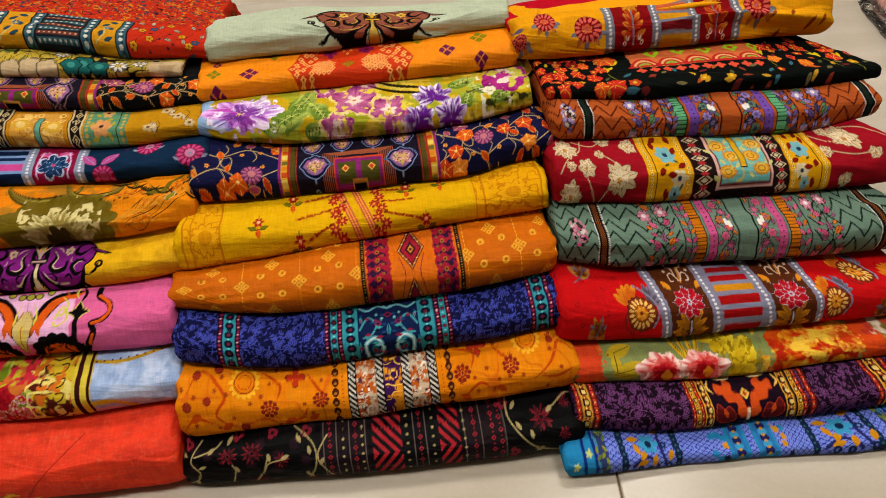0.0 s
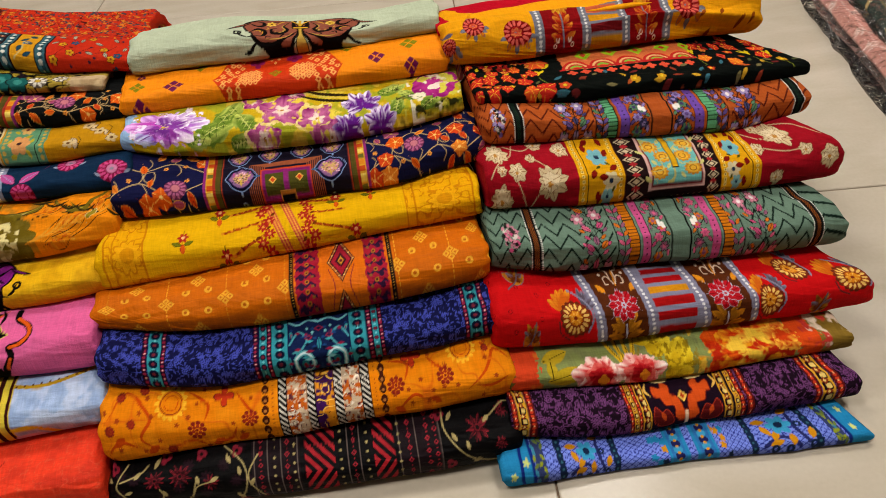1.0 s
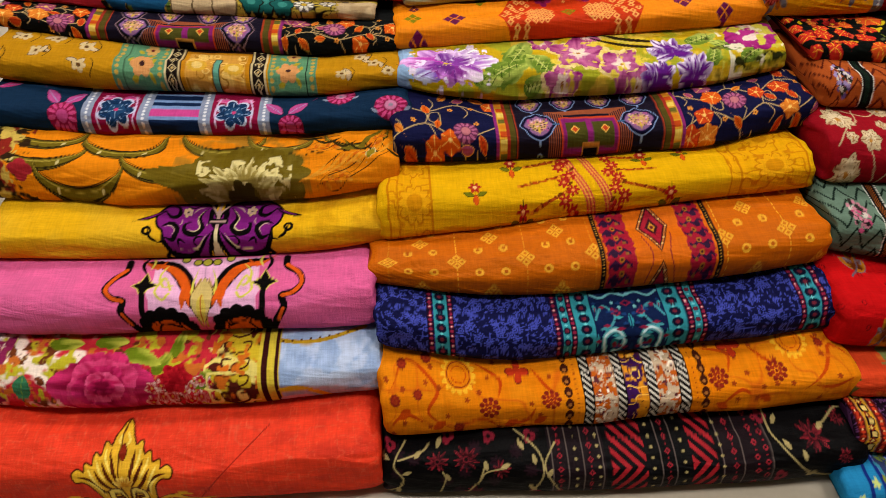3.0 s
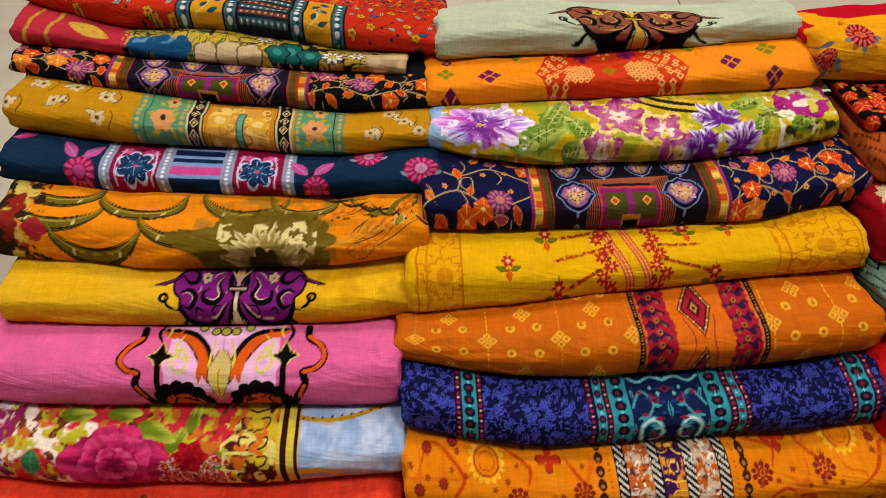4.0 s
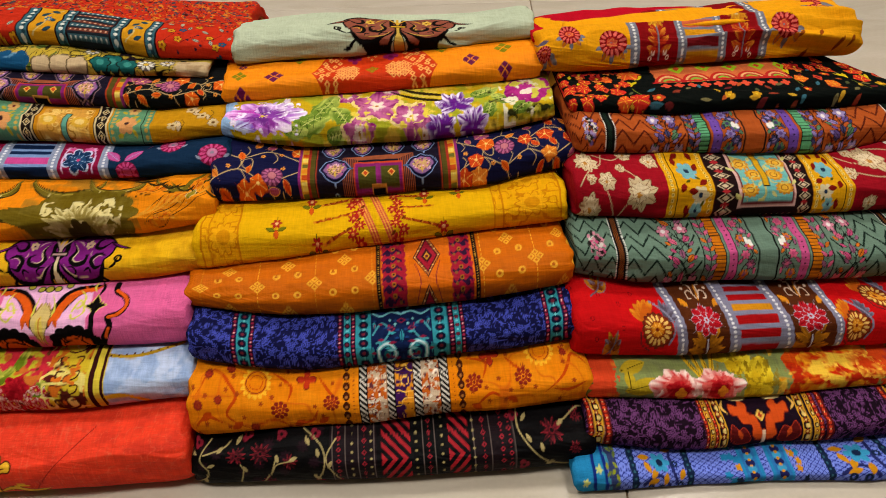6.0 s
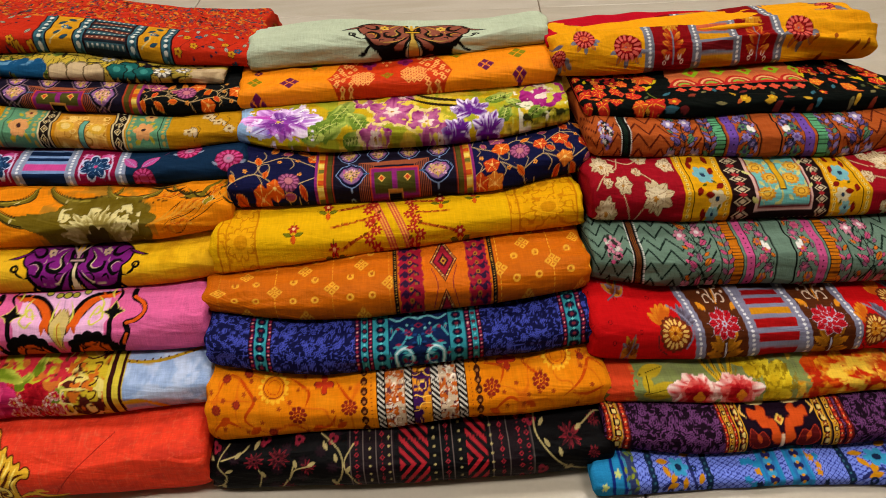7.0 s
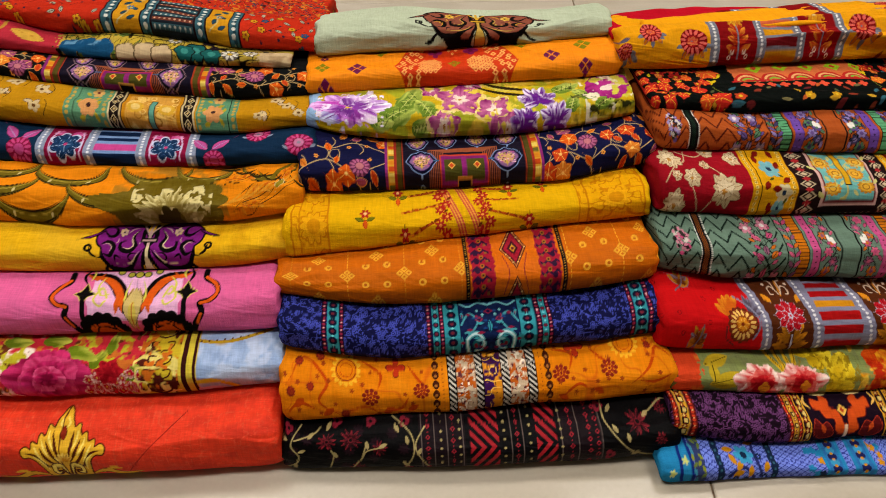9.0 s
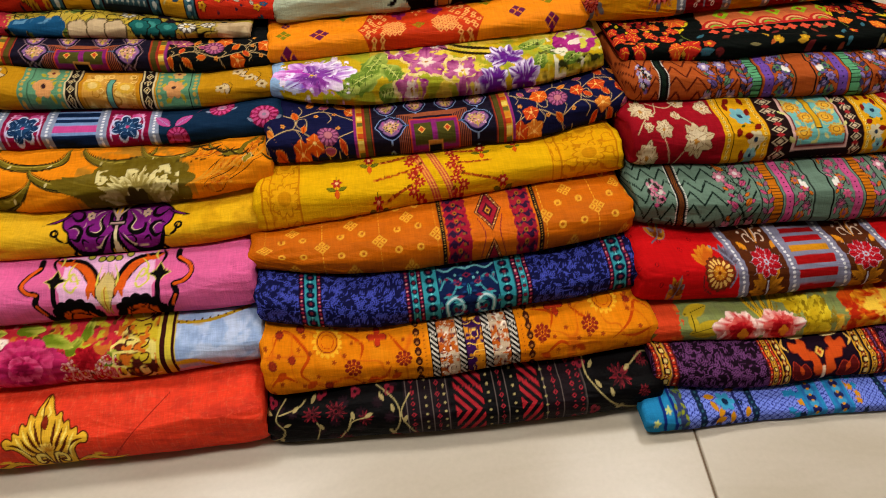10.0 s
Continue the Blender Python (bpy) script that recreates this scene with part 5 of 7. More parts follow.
def dye_crimson(p):
    cream, gold, teal = (206, 182, 140), (222, 160, 14), (112, 184, 178)
    p.ground((168, 18, 34), 0.08)
    for pts in ([(0.02, 0.4), (0.06, 0.65), (0.1, 0.75), (0.12, 0.95)], [(0.1, 0.4), (0.14, 0.05), (0.18, 0.2), (0.22, 0.3)], [(0.17, 0.7), (0.21, 0.55), (0.2, 0.4)], [(0.09, 0.95), (0.15, 0.85), (0.2, 0.98)],
                [(0.78, 0.9), (0.83, 0.7), (0.87, 0.75)], [(0.79, 0.6), (0.85, 0.45), (0.9, 0.45)], [(0.86, 0.95), (0.94, 0.85), (0.97, 0.6)]):
        p.vine(pts, 0.12, cream)
    for fx, fy, r in ((0.217, 0.32, 1.45), (0.11, 0.48, 0.85), (0.056, 0.8, 1.2), (0.05, 0.12, 1.25), (0.2, 0.97, 0.9), (0.166, 0.7, 0.5), (0.06, 0.5, 0.5), (0.268, 0.85, 0.8), (0.868, 0.75, 1.35), (0.785, 0.58, 0.7), (0.9, 0.42, 0.55), (0.954, 0.28, 0.85), (0.83, 0.95, 0.7), (0.82, 0.12, 0.6)):
        n = 9 if r > 1 else 6
        p.lobes(fx, fy, r * 1.2, n, (210, 186, 144), (110, 34, 30), (150, 100, 60), 40 * fx)
        p.lobes(fx, fy + 0.1 * r / p.L, r * 0.72, 6, (222, 202, 164), (140, 86, 50), (160, 116, 70), 25)
        p.flower(fx - 0.1 * r / p.W, fy - 0.15 * r / p.L, r * 0.2, 5, (190, 130, 50), None, deep=0.4)
    for s, a, b in ((1, 0.294, 0.434), (-1, 0.640, 0.776)):
        p.stripe(a, b, gold)
        for f in (a + 0.013, b - 0.013):
            p.dots(f, 0.5, 0.19, (232, 205, 110))
            p.dots(f, 0.5, 0.1, (150, 110, 20))
        p.stripe((a if s > 0 else b) + s * 0.028 - 0.0015, (a if s > 0 else b) + s * 0.028 + 0.0015, (40, 30, 16))
        m = (a + b) / 2 + s * 0.005
        for fx, fy, r, col in ((0.0, 0.68, 1.0, (118, 178, 186)), (0.022, 0.3, 0.8, (206, 190, 150)), (0.012, 0.12, 0.6, (130, 180, 180))):
            p.flower(m + fx * s, fy, r, 6, col, (40, 60, 90), 0.25, 0.3)
        for fx, fy, d in ((-0.02, 0.95, 40), (0.025, 0.95, 120), (-0.028, 0.4, 60), (0.035, 0.48, 30), (-0.015, 0.12, 100), (0.0, 0.35, 0), (0.03, 0.75, 60), (-0.03, 0.85, 90)):
            p.leaf(m + fx * s, fy, 1.0, 0.55, d, (140, 26, 14))
        for fx, fy, d in ((-0.01, 0.5, 30), (0.02, 0.55, 150), (0.03, 0.2, 60)):
            p.leaf(m + fx * s, fy, 0.6, 0.25, d, (90, 90, 20))
    p.stripe(0.434, 0.640, (44, 24, 24))
    for f in (0.452, 0.620):
        p.dots(f, 1.25, 0.55, (206, 186, 150), shape=1.0)
        p.dots(f, 1.25, 0.42, (60, 26, 24), shape=1.0)
        p.dots(f, 1.25, 0.25, (206, 186, 150), shape=1.0)
        p.dots(f, 1.25, 0.3, (178, 40, 46), off=0.5, shape=1.0)
    p.zigzag(0.47, 0.6, 0.5, 9.0, 0.2, 0.14, (206, 186, 150), 0.49)
    p.stripe(0.473, 0.600, (214, 170, 160), y0=0.12, y1=1.3)
    p.stripe(0.478, 0.595, (120, 20, 30), y0=0.16, y1=1.3)
    p.stripe(0.481, 0.592, teal, y0=0.19, y1=1.3)
    for fx, fy in ((0.497, 0.35), (0.497, 0.8), (0.575, 0.38), (0.577, 0.82), (0.515, 0.6), (0.56, 0.6)):
        p.flower(fx, fy, 0.66, 11, (206, 140, 40), (226, 170, 50), 0.66, 0.2)
        p.ring(fx, fy, 0.3, 0.08, (150, 90, 30))
        both(lambda q: p.leaf(fx + q * 0.95 / p.W, fy + 0.09 * q, 0.7, 0.26, 60 * q, (206, 200, 120)))
    p.threads((196, 190, 110), 1.3, 0.05, 4, 0.482, 0.591, 0.2)
    p.stripe(0.528, 0.543, (60, 50, 20), y0=0.4, y1=1.2)
    p.stripe(0.530, 0.541, (214, 160, 22), y0=0.42, y1=1.2)


def dye_black_leaf(p):
    red, yel, org = (176, 32, 26), (206, 182, 22), (206, 72, 34)
    p.ground((16, 22, 18), 0.15)
    cols = [(150, 60, 40), (120, 110, 70), (60, 110, 125), (196, 150, 40), (120, 40, 40), (190, 90, 40), (90, 95, 60)]
    p.scatter(16, 0.02, 0.3, 0.5, 1.1, lambda a, b, r: p.leaf(a, b, 0.9, 0.4, r.uniform(0, 180), r.choice([red, org, yel])), 1.3)
    p.scatter(14, 0.7, 0.99, 0.4, 1.3, lambda a, b, r: p.leaf(a, b, 0.7, 0.3, r.uniform(0, 180), r.choice(cols)), 1.6)
    p.scatter(44, 0.02, 0.98, -0.02, 0.36, lambda a, b, r: p.leaf(a, b, r.uniform(0.7, 1.1), 0.36, r.uniform(-20, 60), r.choice(cols)), 0.75)
    p.scatter(9, 0.05, 0.95, 0.08, 0.3, lambda a, b, r: p.flower(a, b, 0.42, 5, r.choice([(206, 150, 30), org]), (225, 190, 40), 0.3), 2.0)
    for fx, fy in ((0.08, 0.9), (0.14, 0.76), (0.237, 0.88), (0.03, 0.45), (0.76, 0.85), (0.87, 0.86), (0.965, 0.72), (0.19, 1.0)):
        p.rosette(fx, fy, 1.15, 6, (140, 16, 22), (206, 50, 36), (214, 175, 40), 30 * fx, 0.55)
        p.rosette(fx - 0.006, fy - 0.1, 0.6, 5, (206, 90, 40), (224, 150, 60), (224, 190, 40), 0, 0.7)
    for fx, fy in ((0.075, 0.5), (0.25, 0.55), (0.88, 0.52), (0.70, 0.72), (0.935, 0.42)):
        p.leaf(fx, fy, 1.35, 0.42, 90, yel)
        both(lambda s: p.leaf(fx + s * 0.36 / p.W, fy + 0.02, 1.0, 0.3, 90 - 32 * s, yel))
        p.vine([(fx, fy - 0.15), (fx + 0.01, fy - 0.4)], 0.09, (120, 130, 40))
    for fx, fy in ((0.15, 0.4), (0.785, 0.5), (0.985, 0.45)):
        p.diamond(fx, fy, 0.58, 0.72, (214, 74, 48), (160, 26, 26), 0.5)
    for fx, fy in ((0.084, 0.18), (0.2, 0.5), (0.83, 0.6)):
        p.flower(fx, fy, 0.45, 5, org, (224, 190, 40), 0.3, 0.3)
    p.scatter(18, 0.0, 0.29, 0.0, 1.05, lambda a, b, r: p.lobes(a, b, r.uniform(0.7, 1.1), 6, r.choice([(214, 46, 34), (226, 84, 34), (214, 46, 34)]), (120, 16, 20), (236, 190, 50), r.uniform(0, 60)), 1.7)
    p.scatter(9, 0.71, 0.99, 0.3, 1.05, lambda a, b, r: p.lobes(a, b, 0.8, 5, r.choice([(214, 46, 34), (226, 110, 34)]), (120, 16, 20), (236, 190, 50), r.uniform(0, 60)), 2.0)
    p.stripe(0.31, 0.69, (214, 110, 60), y0=0.56, y1=1.6, rag=0.1)
    for k in range(5):
        fx = 0.345 + k * 0.078
        for r, col in ((1.5, (196, 40, 32)), (1.2, (222, 166, 110)), (0.95, (190, 60, 40)), (0.7, (130, 180, 60)), (0.45, (214, 90, 40))):
            p.disc(fx, 0.54, r, col, 1.1)
        p.diamond(fx + 0.039, 0.9, 0.9, 1.1, (160, 196, 30), (206, 70, 40), 0.4)
    p.stripe(0.30, 0.70, (16, 22, 18), y0=0.16, y1=0.52)
    p.stripe(0.30, 0.70, (196, 36, 36), y0=0.525, y1=0.57)
    for k in range(10):
        p.flower(0.325 + k * 0.0375, 0.42, 0.46, 4, (224, 82, 54), None, deep=0.45)
        p.leaf(0.34 + k * 0.0375, 0.22 + 0.08 * (k % 3), 0.9, 0.36, 20 + 30 * (k % 4), cols[k % 7])


def dye_amber(p):
    grey, white, red, gold = (124, 124, 136), (222, 220, 216), (140, 10, 16), (214, 150, 20)
    p.ground((230, 156, 14), 0.07)
    for fx, fy, r in ((0.11, 0.62, 1.35), (0.252, 0.38, 1.5), (0.79, 0.5, 1.4), (0.92, 1.02, 0.9), (0.02, 0.3, 0.8), (0.33, 1.2, 1.0), (0.55, 1.5, 1.0), (0.16, 1.35, 1.0), (0.75, 1.5, 1.1)):
        p.leaf(fx + 1.1 / p.W, fy - 0.8 / p.L, 1.0, 0.45, -40, grey)
        p.leaf(fx - 1.1 / p.W, fy - 0.5 / p.L, 0.9, 0.4, 220, grey)
        p.leaf(fx - 0.2 / p.W, fy + 1.2 / p.L, 1.2, 0.45, 10, (110, 100, 120))
        for k in range(5):
            a = 200 + 35 * k
            p.leaf(fx + 1.35 * r * 0.85 * math.cos(radians(a)) / p.W, fy + 1.35 * r * 0.85 * math.sin(radians(a)) / p.L, 0.8, 0.34, a, (grey, (206, 110, 20))[k % 2], rim=(110, 96, 100))
        p.daisy(fx, fy, r * 0.84, 14, (222, 96, 84), red, (176, 24, 28), 0.5)
        p.rosette(fx, fy, r * 0.42, 6, (206, 70, 50), (226, 130, 70), (120, 120, 130), 15)
    for a, b in ((0.315, 0.462), (0.587, 0.725)):
        p.stripe(a, b, (146, 12, 18))
        c = (a + b) / 2
        both(lambda s: [p.petal(c + s * 0.1 / p.W, 0.16 + 0.13 * k, 1.5, 0.7, 90 - s * (62 - 14 * k), (176, 40, 16), (222, 140, 40)) for k in range(4)])
        p.vine([(c, 0.05), (c, 0.75)], 0.14, grey)
        p.rosette(c, 0.86, 1.35, 11, (196, 110, 20), (222, 170, 40), (206, 190, 130), 0, 0.8, 2)
        both(lambda s: p.ring(c + s * 0.7 / p.W, 0.16, 0.2, 0.09, (230, 200, 180)))
        both(lambda s: p.ring(c + s * 1.0 / p.W, 0.08, 0.16, 0.08, (230, 200, 180)))
    p.stripe(0.462, 0.587, grey)
    bars(p, 0.474, 0.576, [(-0.1, 0.16, (190, 130, 20)), (0.2, 0.36, (120, 20, 26)), (0.42, 0.56, (206, 140, 18)), (0.62, 0.78, (214, 100, 60)), (0.86, 1.0, (206, 140, 18)), (1.06, 1.2, (190, 80, 50)), (1.3, 1.5, (206, 140, 18))])
    for f in (0.315, 0.462, 0.587, 0.725):
        dotted_band(p, f, grey, white, 0.0, 0.026)
    p.scatter(6, 0.82, 1.0, 0.0, 0.35, lambda a, b, r: p.leaf(a, b, 0.9, 0.3, r.uniform(0, 60), (150, 70, 14)), 1.0)


# ---- left stack
def dye_red_gold(p):
    gold, light, dark = (234, 180, 44), (250, 222, 104), (104, 38, 8)
    p.ground((240, 64, 36), 0.1)
    p.blots((206, 48, 32), 0.9, 0.6, 2, soft=0.2, stretch=1.5, alpha=0.5)
    p.threads((232, 110, 76), 1.2, 0.016, 3, alpha=0.35)
    p.threads((240, 120, 80), 2.2, 0.012, 13, alpha=0.3)
    p.vine([(0.58, 0.0), (0.68, 0.45), (0.76, 0.8)], 0.09, (168, 26, 14))
    c = 0.45

    def side(s):
        P = lambda *q: [(c + s * f * 0.94, 0.06 + 0.79 * g) for f, g in q]
        # long tendrils along the fold, then the jagged acanthus wing
        p.vine(P((0.05, 0.02), (0.1, 0.1), (0.15, 0.02), (0.2, 0.06)), 0.6, dark, True)
        p.vine(P((0.05, 0.02), (0.1, 0.1), (0.15, 0.02), (0.2, 0.06)), 0.42, gold, True)
        p.vine(P((0.09, 0.06), (0.12, 0.14), (0.15, 0.12)), 0.3, gold, True)
        p.shape(P((-0.002, 0.0), (0.05, 0.0), (0.062, 0.14), (0.072, 0.3), (0.088, 0.38), (0.106, 0.38), (0.112, 0.47), (0.1, 0.53), (0.084, 0.49), (0.082, 0.6), (0.066, 0.57), (0.062, 0.71), (0.048, 0.67), (0.042, 0.83), (0.028, 0.78), (0.018, 0.9), (-0.002, 1.0)), gold, dark, 0.14)
        for q in (((0.02, 0.16), (0.05, 0.22), (0.074, 0.4), (0.1, 0.44)), ((0.016, 0.2), (0.042, 0.32), (0.062, 0.52)), ((0.014, 0.26), (0.032, 0.42), (0.046, 0.62)), ((0.012, 0.32), (0.02, 0.5), (0.028, 0.74))):
            p.vine(P(*q), 0.3, dark, True)
        for q in (((0.05, 0.12), (0.062, 0.3), (0.08, 0.4)), ((0.05, 0.26), (0.066, 0.42), (0.076, 0.54)), ((0.036, 0.36), (0.05, 0.5), (0.058, 0.64)), ((0.024, 0.46), (0.036, 0.62), (0.04, 0.76)), ((0.004, 0.78), (0.012, 0.84), (0.004, 0.94))):
            p.vine(P(*q), 0.2, light, True)
        # paired scrolls at the foot
        p.vine(P((0.004, 0.02), (0.016, 0.22), (0.036, 0.2), (0.036, 0.08), (0.024, 0.1)), 0.56, dark)
        p.vine(P((0.004, 0.02), (0.016, 0.22), (0.036, 0.2), (0.036, 0.08), (0.024, 0.1)), 0.36, light, True)
    both(side)
    p.leaf(c, 0.62, 1.2, 0.45, 90, (150, 40, 14), rim=dark)
    for a in (30, 60, 90, 120, 150):
        p.petal(c, 0.29, 0.95, 0.45, a, (200, 130, 26), light, 0.2)


def dye_rose(p):
    red, cream, yel, brown = (176, 14, 34), (222, 200, 180), (206, 190, 30), (70, 24, 22)
    p.ground((210, 44, 60), 0.1)
    p.blots((238, 220, 206), 0.7, 0.52, 2, 0.0, 0.36, soft=0.1, stretch=1.4)
    p.blots((190, 180, 40), 0.9, 0.58, 3, 0.0, 0.6, soft=0.08)
    p.blots((120, 60, 30), 1.2, 0.64, 4, 0.0, 0.6, soft=0.06)
    p.blots((206, 110, 40), 1.2, 0.66, 5, 0.1, 0.6, soft=0.06)
    p.stripe(-0.02, 0.13, (206, 190, 196), rag=0.9)
    p.blots((150, 40, 90), 1.2, 0.6, 12, 0.0, 0.16, soft=0.08)
    for q in ((0.27, 0.9, 2.4, 0.8, 0), (0.37, 0.92, 2.4, 0.8, 0), (0.50, 0.6, 1.8, 0.8, 60), (0.45, 0.72, 3.0, 0.9, -20), (0.53, 0.85, 2.0, 0.8, 80), (0.6, 0.4, 2.2, 0.9, 40)):
        p.petal(q[0] - q[2] / 2 * math.cos(radians(q[4])) / p.W, q[1] - q[2] / 2 * math.sin(radians(q[4])) / p.L, q[2] * 1.2, q[3] * 1.4, q[4], (110, 130, 24), (206, 206, 80), 0.2, 0.6)
    p.leaf(0.2, 0.3, 2.0, 1.2, 80, (60, 130, 90), (120, 160, 60))
    for ring, (n, r) in enumerate(((6, 4.6), (6, 3.7), (5, 2.8), (5, 2.0), (4, 1.2))):
        for k in range(n):
            a = 360 / n * k + 23 * ring
            p.petal(0.375, 0.32, r * (1 - 0.36 * abs(math.sin(radians(a)))), r * 0.95, a, ((150, 10, 60), (176, 20, 76), (140, 8, 56), (176, 20, 76), (130, 8, 50))[ring], ((226, 54, 120), (232, 78, 134), (216, 44, 112), (236, 96, 146), (206, 36, 100))[ring], 0.15, 0.5)
    p.scatter(16, 0.47, 0.62, 0.02, 0.4, lambda a, b, r: p.rosette(a, b, 0.6, 5, (190, 20, 40), (230, 210, 196), (206, 160, 60), r.uniform(0, 70), 0.8), 0.7)
    p.rosette(0.535, 0.42, 1.5, 6, (150, 8, 24), (206, 30, 44), None, 0, 0.9, 2)
    # ornate frame and pale blue corner
    p.stripe(0.62, 0.755, (206, 178, 40), rag=0.25)
    p.blots((96, 34, 24), 0.8, 0.55, 6, 0.61, 0.72, soft=0.06)
    p.threads((224, 205, 110), 0.9, 0.06, 7, 0.60, 0.74)
    for k in range(5):
        both(lambda s: p.vine([(0.665, 0.05 + 0.22 * k), (0.665 + s * 0.025, 0.1 + 0.22 * k), (0.665 + s * 0.03, 0.2 + 0.22 * k), (0.665 + s * 0.012, 0.2 + 0.22 * k)], 0.16, (84, 30, 22)))
    p.blots((214, 110, 30), 1.0, 0.62, 8, 0.61, 0.72, soft=0.06)
    p.stripe(0.715, 0.76, (214, 190, 60))
    p.stripe(0.722, 0.735, brown)
    p.stripe(0.748, 0.757, brown)
    p.stripe(0.76, 1.1, (168, 190, 226))
    p.blots((142, 168, 212), 0.5, 0.52, 9, 0.76, 1.1, soft=0.15, alpha=0.7)
    p.blots((196, 208, 232), 0.7, 0.6, 10, 0.76, 1.1, soft=0.15, alpha=0.7)
    p.vine([(0.76, 0.86), (0.82, 0.82), (0.88, 0.86), (0.96, 1.0)], 0.36, (190, 150, 30))
    for k in range(9):
        p.disc(0.765 + k * 0.022, 0.85 + 0.003 * k * k * 0.5, 0.1, (90, 40, 20))
    p.vine([(0.76, 0.2), (0.81, 0.2), (0.87, 0.05), (0.92, -0.1)], 0.4, (214, 186, 40))
    p.vine([(0.76, 0.06), (0.82, 0.06), (0.86, -0.08)], 0.5, (206, 170, 196))


def dye_pink(p):
    dark, org, yel, pale = (20, 14, 14), (226, 92, 22), (214, 204, 80), (234, 176, 214)
    p.ground((234, 102, 160), 0.07)
    p.blots((216, 100, 152), 0.5, 0.5, 2, soft=0.3, alpha=0.5)
    c, hw = 0.572, 0.17
    both(lambda s: p.flower(c + s * 0.052, 0.52, 2.3, 4, pale, None, deep=0.2, squash=1.0))
    p.stripe(c - 0.11, c + 0.11, pale, y0=0.2, y1=0.98)

    def side(s):
        X = lambda f: c + s * f * hw
        p.flower(X(0.46), -0.02, 2.5, 15, dark, None, deep=0.1, squash=1.0)
        p.flower(X(0.46), -0.08, 1.95, 9, org, None, deep=0.04, squash=0.95)
        p.vine([(X(0.2), 0.0), (X(0.4), 0.2), (X(0.62), 0.12)], 0.16, dark, True)
        p.vine([(X(0.3), 0.1), (X(0.5), 0.14), (X(0.6), 0.06)], 0.15, dark)
        p.vine([(X(0.12), 0.3), (X(0.2), 0.6), (X(0.4), 0.85), (X(0.75), 0.95)], 1.27, dark, True)
        p.vine([(X(0.14), 0.32), (X(0.22), 0.6), (X(0.4), 0.82), (X(0.7), 0.92)], 0.75, org, True)
        p.vine([(X(0.3), 0.75), (X(0.22), 0.55), (X(0.24), 0.3)], 0.60, org, True)
        p.vine([(X(0.4), 0.55), (X(0.5), 0.72), (X(0.58), 0.55), (X(0.48), 0.42), (X(0.4), 0.5)], 0.20, yel)
        p.diamond(X(0.73), 0.62, 0.62, 1.3, yel)
        p.diamond(X(0.73), 0.62, 1.1, 0.62, yel)
        p.diamond(X(0.73), 0.62, 0.5, 1.15, dark)
        p.diamond(X(0.73), 0.62, 0.95, 0.52, dark)
        p.disc(X(0.73), 0.62, 0.4, dark)
        p.vine([(X(0.46), 0.9), (X(0.56), 0.76), (X(0.5), 0.6), (X(0.36), 0.62)], 0.22, yel, True)
        p.vine([(X(0.08), 0.85), (X(0.14), 0.6), (X(0.08), 0.35), (X(0.02), 0.2)], 0.2, yel, True)
        p.vine([(X(0.85), 1.0), (X(0.62), 0.86), (X(0.5), 0.97)], 0.3, org, True)
        p.vine([(X(0.73), 0.5), (X(0.72), 0.25), (X(0.7), 0.0)], 0.45, dark)
        p.vine([(X(0.74), 0.78), (X(0.8), 0.9), (X(0.74), 1.02)], 0.3, dark, True)
        p.vine([(X(0.7), 0.84), (X(0.66), 0.94), (X(0.72), 1.04)], 0.2, yel, True)
        p.vine([(X(0.98), 0.95), (X(1.0), 0.82), (X(1.14), 0.72), (X(1.2), 0.58), (X(1.1), 0.46), (X(0.96), 0.42), (X(0.98), 0.28), (X(0.88), 0.14), (X(0.8), 0.05)], 0.55, dark)
        p.vine([(X(1.0), 0.84), (X(1.14), 0.72), (X(1.19), 0.58), (X(1.1), 0.46), (X(0.97), 0.42)], 0.32, org)
        p.vine([(X(0.97), 0.26), (X(0.9), 0.14)], 0.24, org)
        p.vine([(X(0.05), 0.7), (X(0.12), 0.45), (X(0.03), 0.1)], 0.14, (196, 150, 70))
        p.disc(X(0.12), 0.93, 0.3, (190, 180, 60)), p.ring(X(0.12), 0.93, 0.32, 0.1, dark)
        p.disc(X(0.28), 0.98, 0.3, (190, 180, 60)), p.ring(X(0.28), 0.98, 0.32, 0.1, dark)
    both(side)
    p.leaf(c, 0.42, 3.6, 1.3, 90, (206, 180, 110), rim=(40, 26, 20))
    p.leaf(c, 0.3, 2.4, 0.6, 90, (214, 190, 80), (196, 90, 30))
    p.disc(c, 0.93, 0.34, (190, 180, 60)), p.ring(c, 0.93, 0.36, 0.1, dark)
    p.stripe(c - 0.14, c + 0.14, dark, y0=1.0, y1=1.06)


def dye_yellow_mask(p):
    p.ground((228, 174, 20), 0.07)
    p.blots((226, 178, 40), 0.35, 0.5, 2, soft=0.3, alpha=0.6)
    p.blots((190, 130, 10), 0.6, 0.6, 3, 0.75, 1.0, soft=0.3, alpha=0.5)
    mask_ornament(p, 0.542, 0.176, 0.02, 1.0, (136, 32, 132), (18, 12, 14), (196, 160, 150), (214, 196, 150))


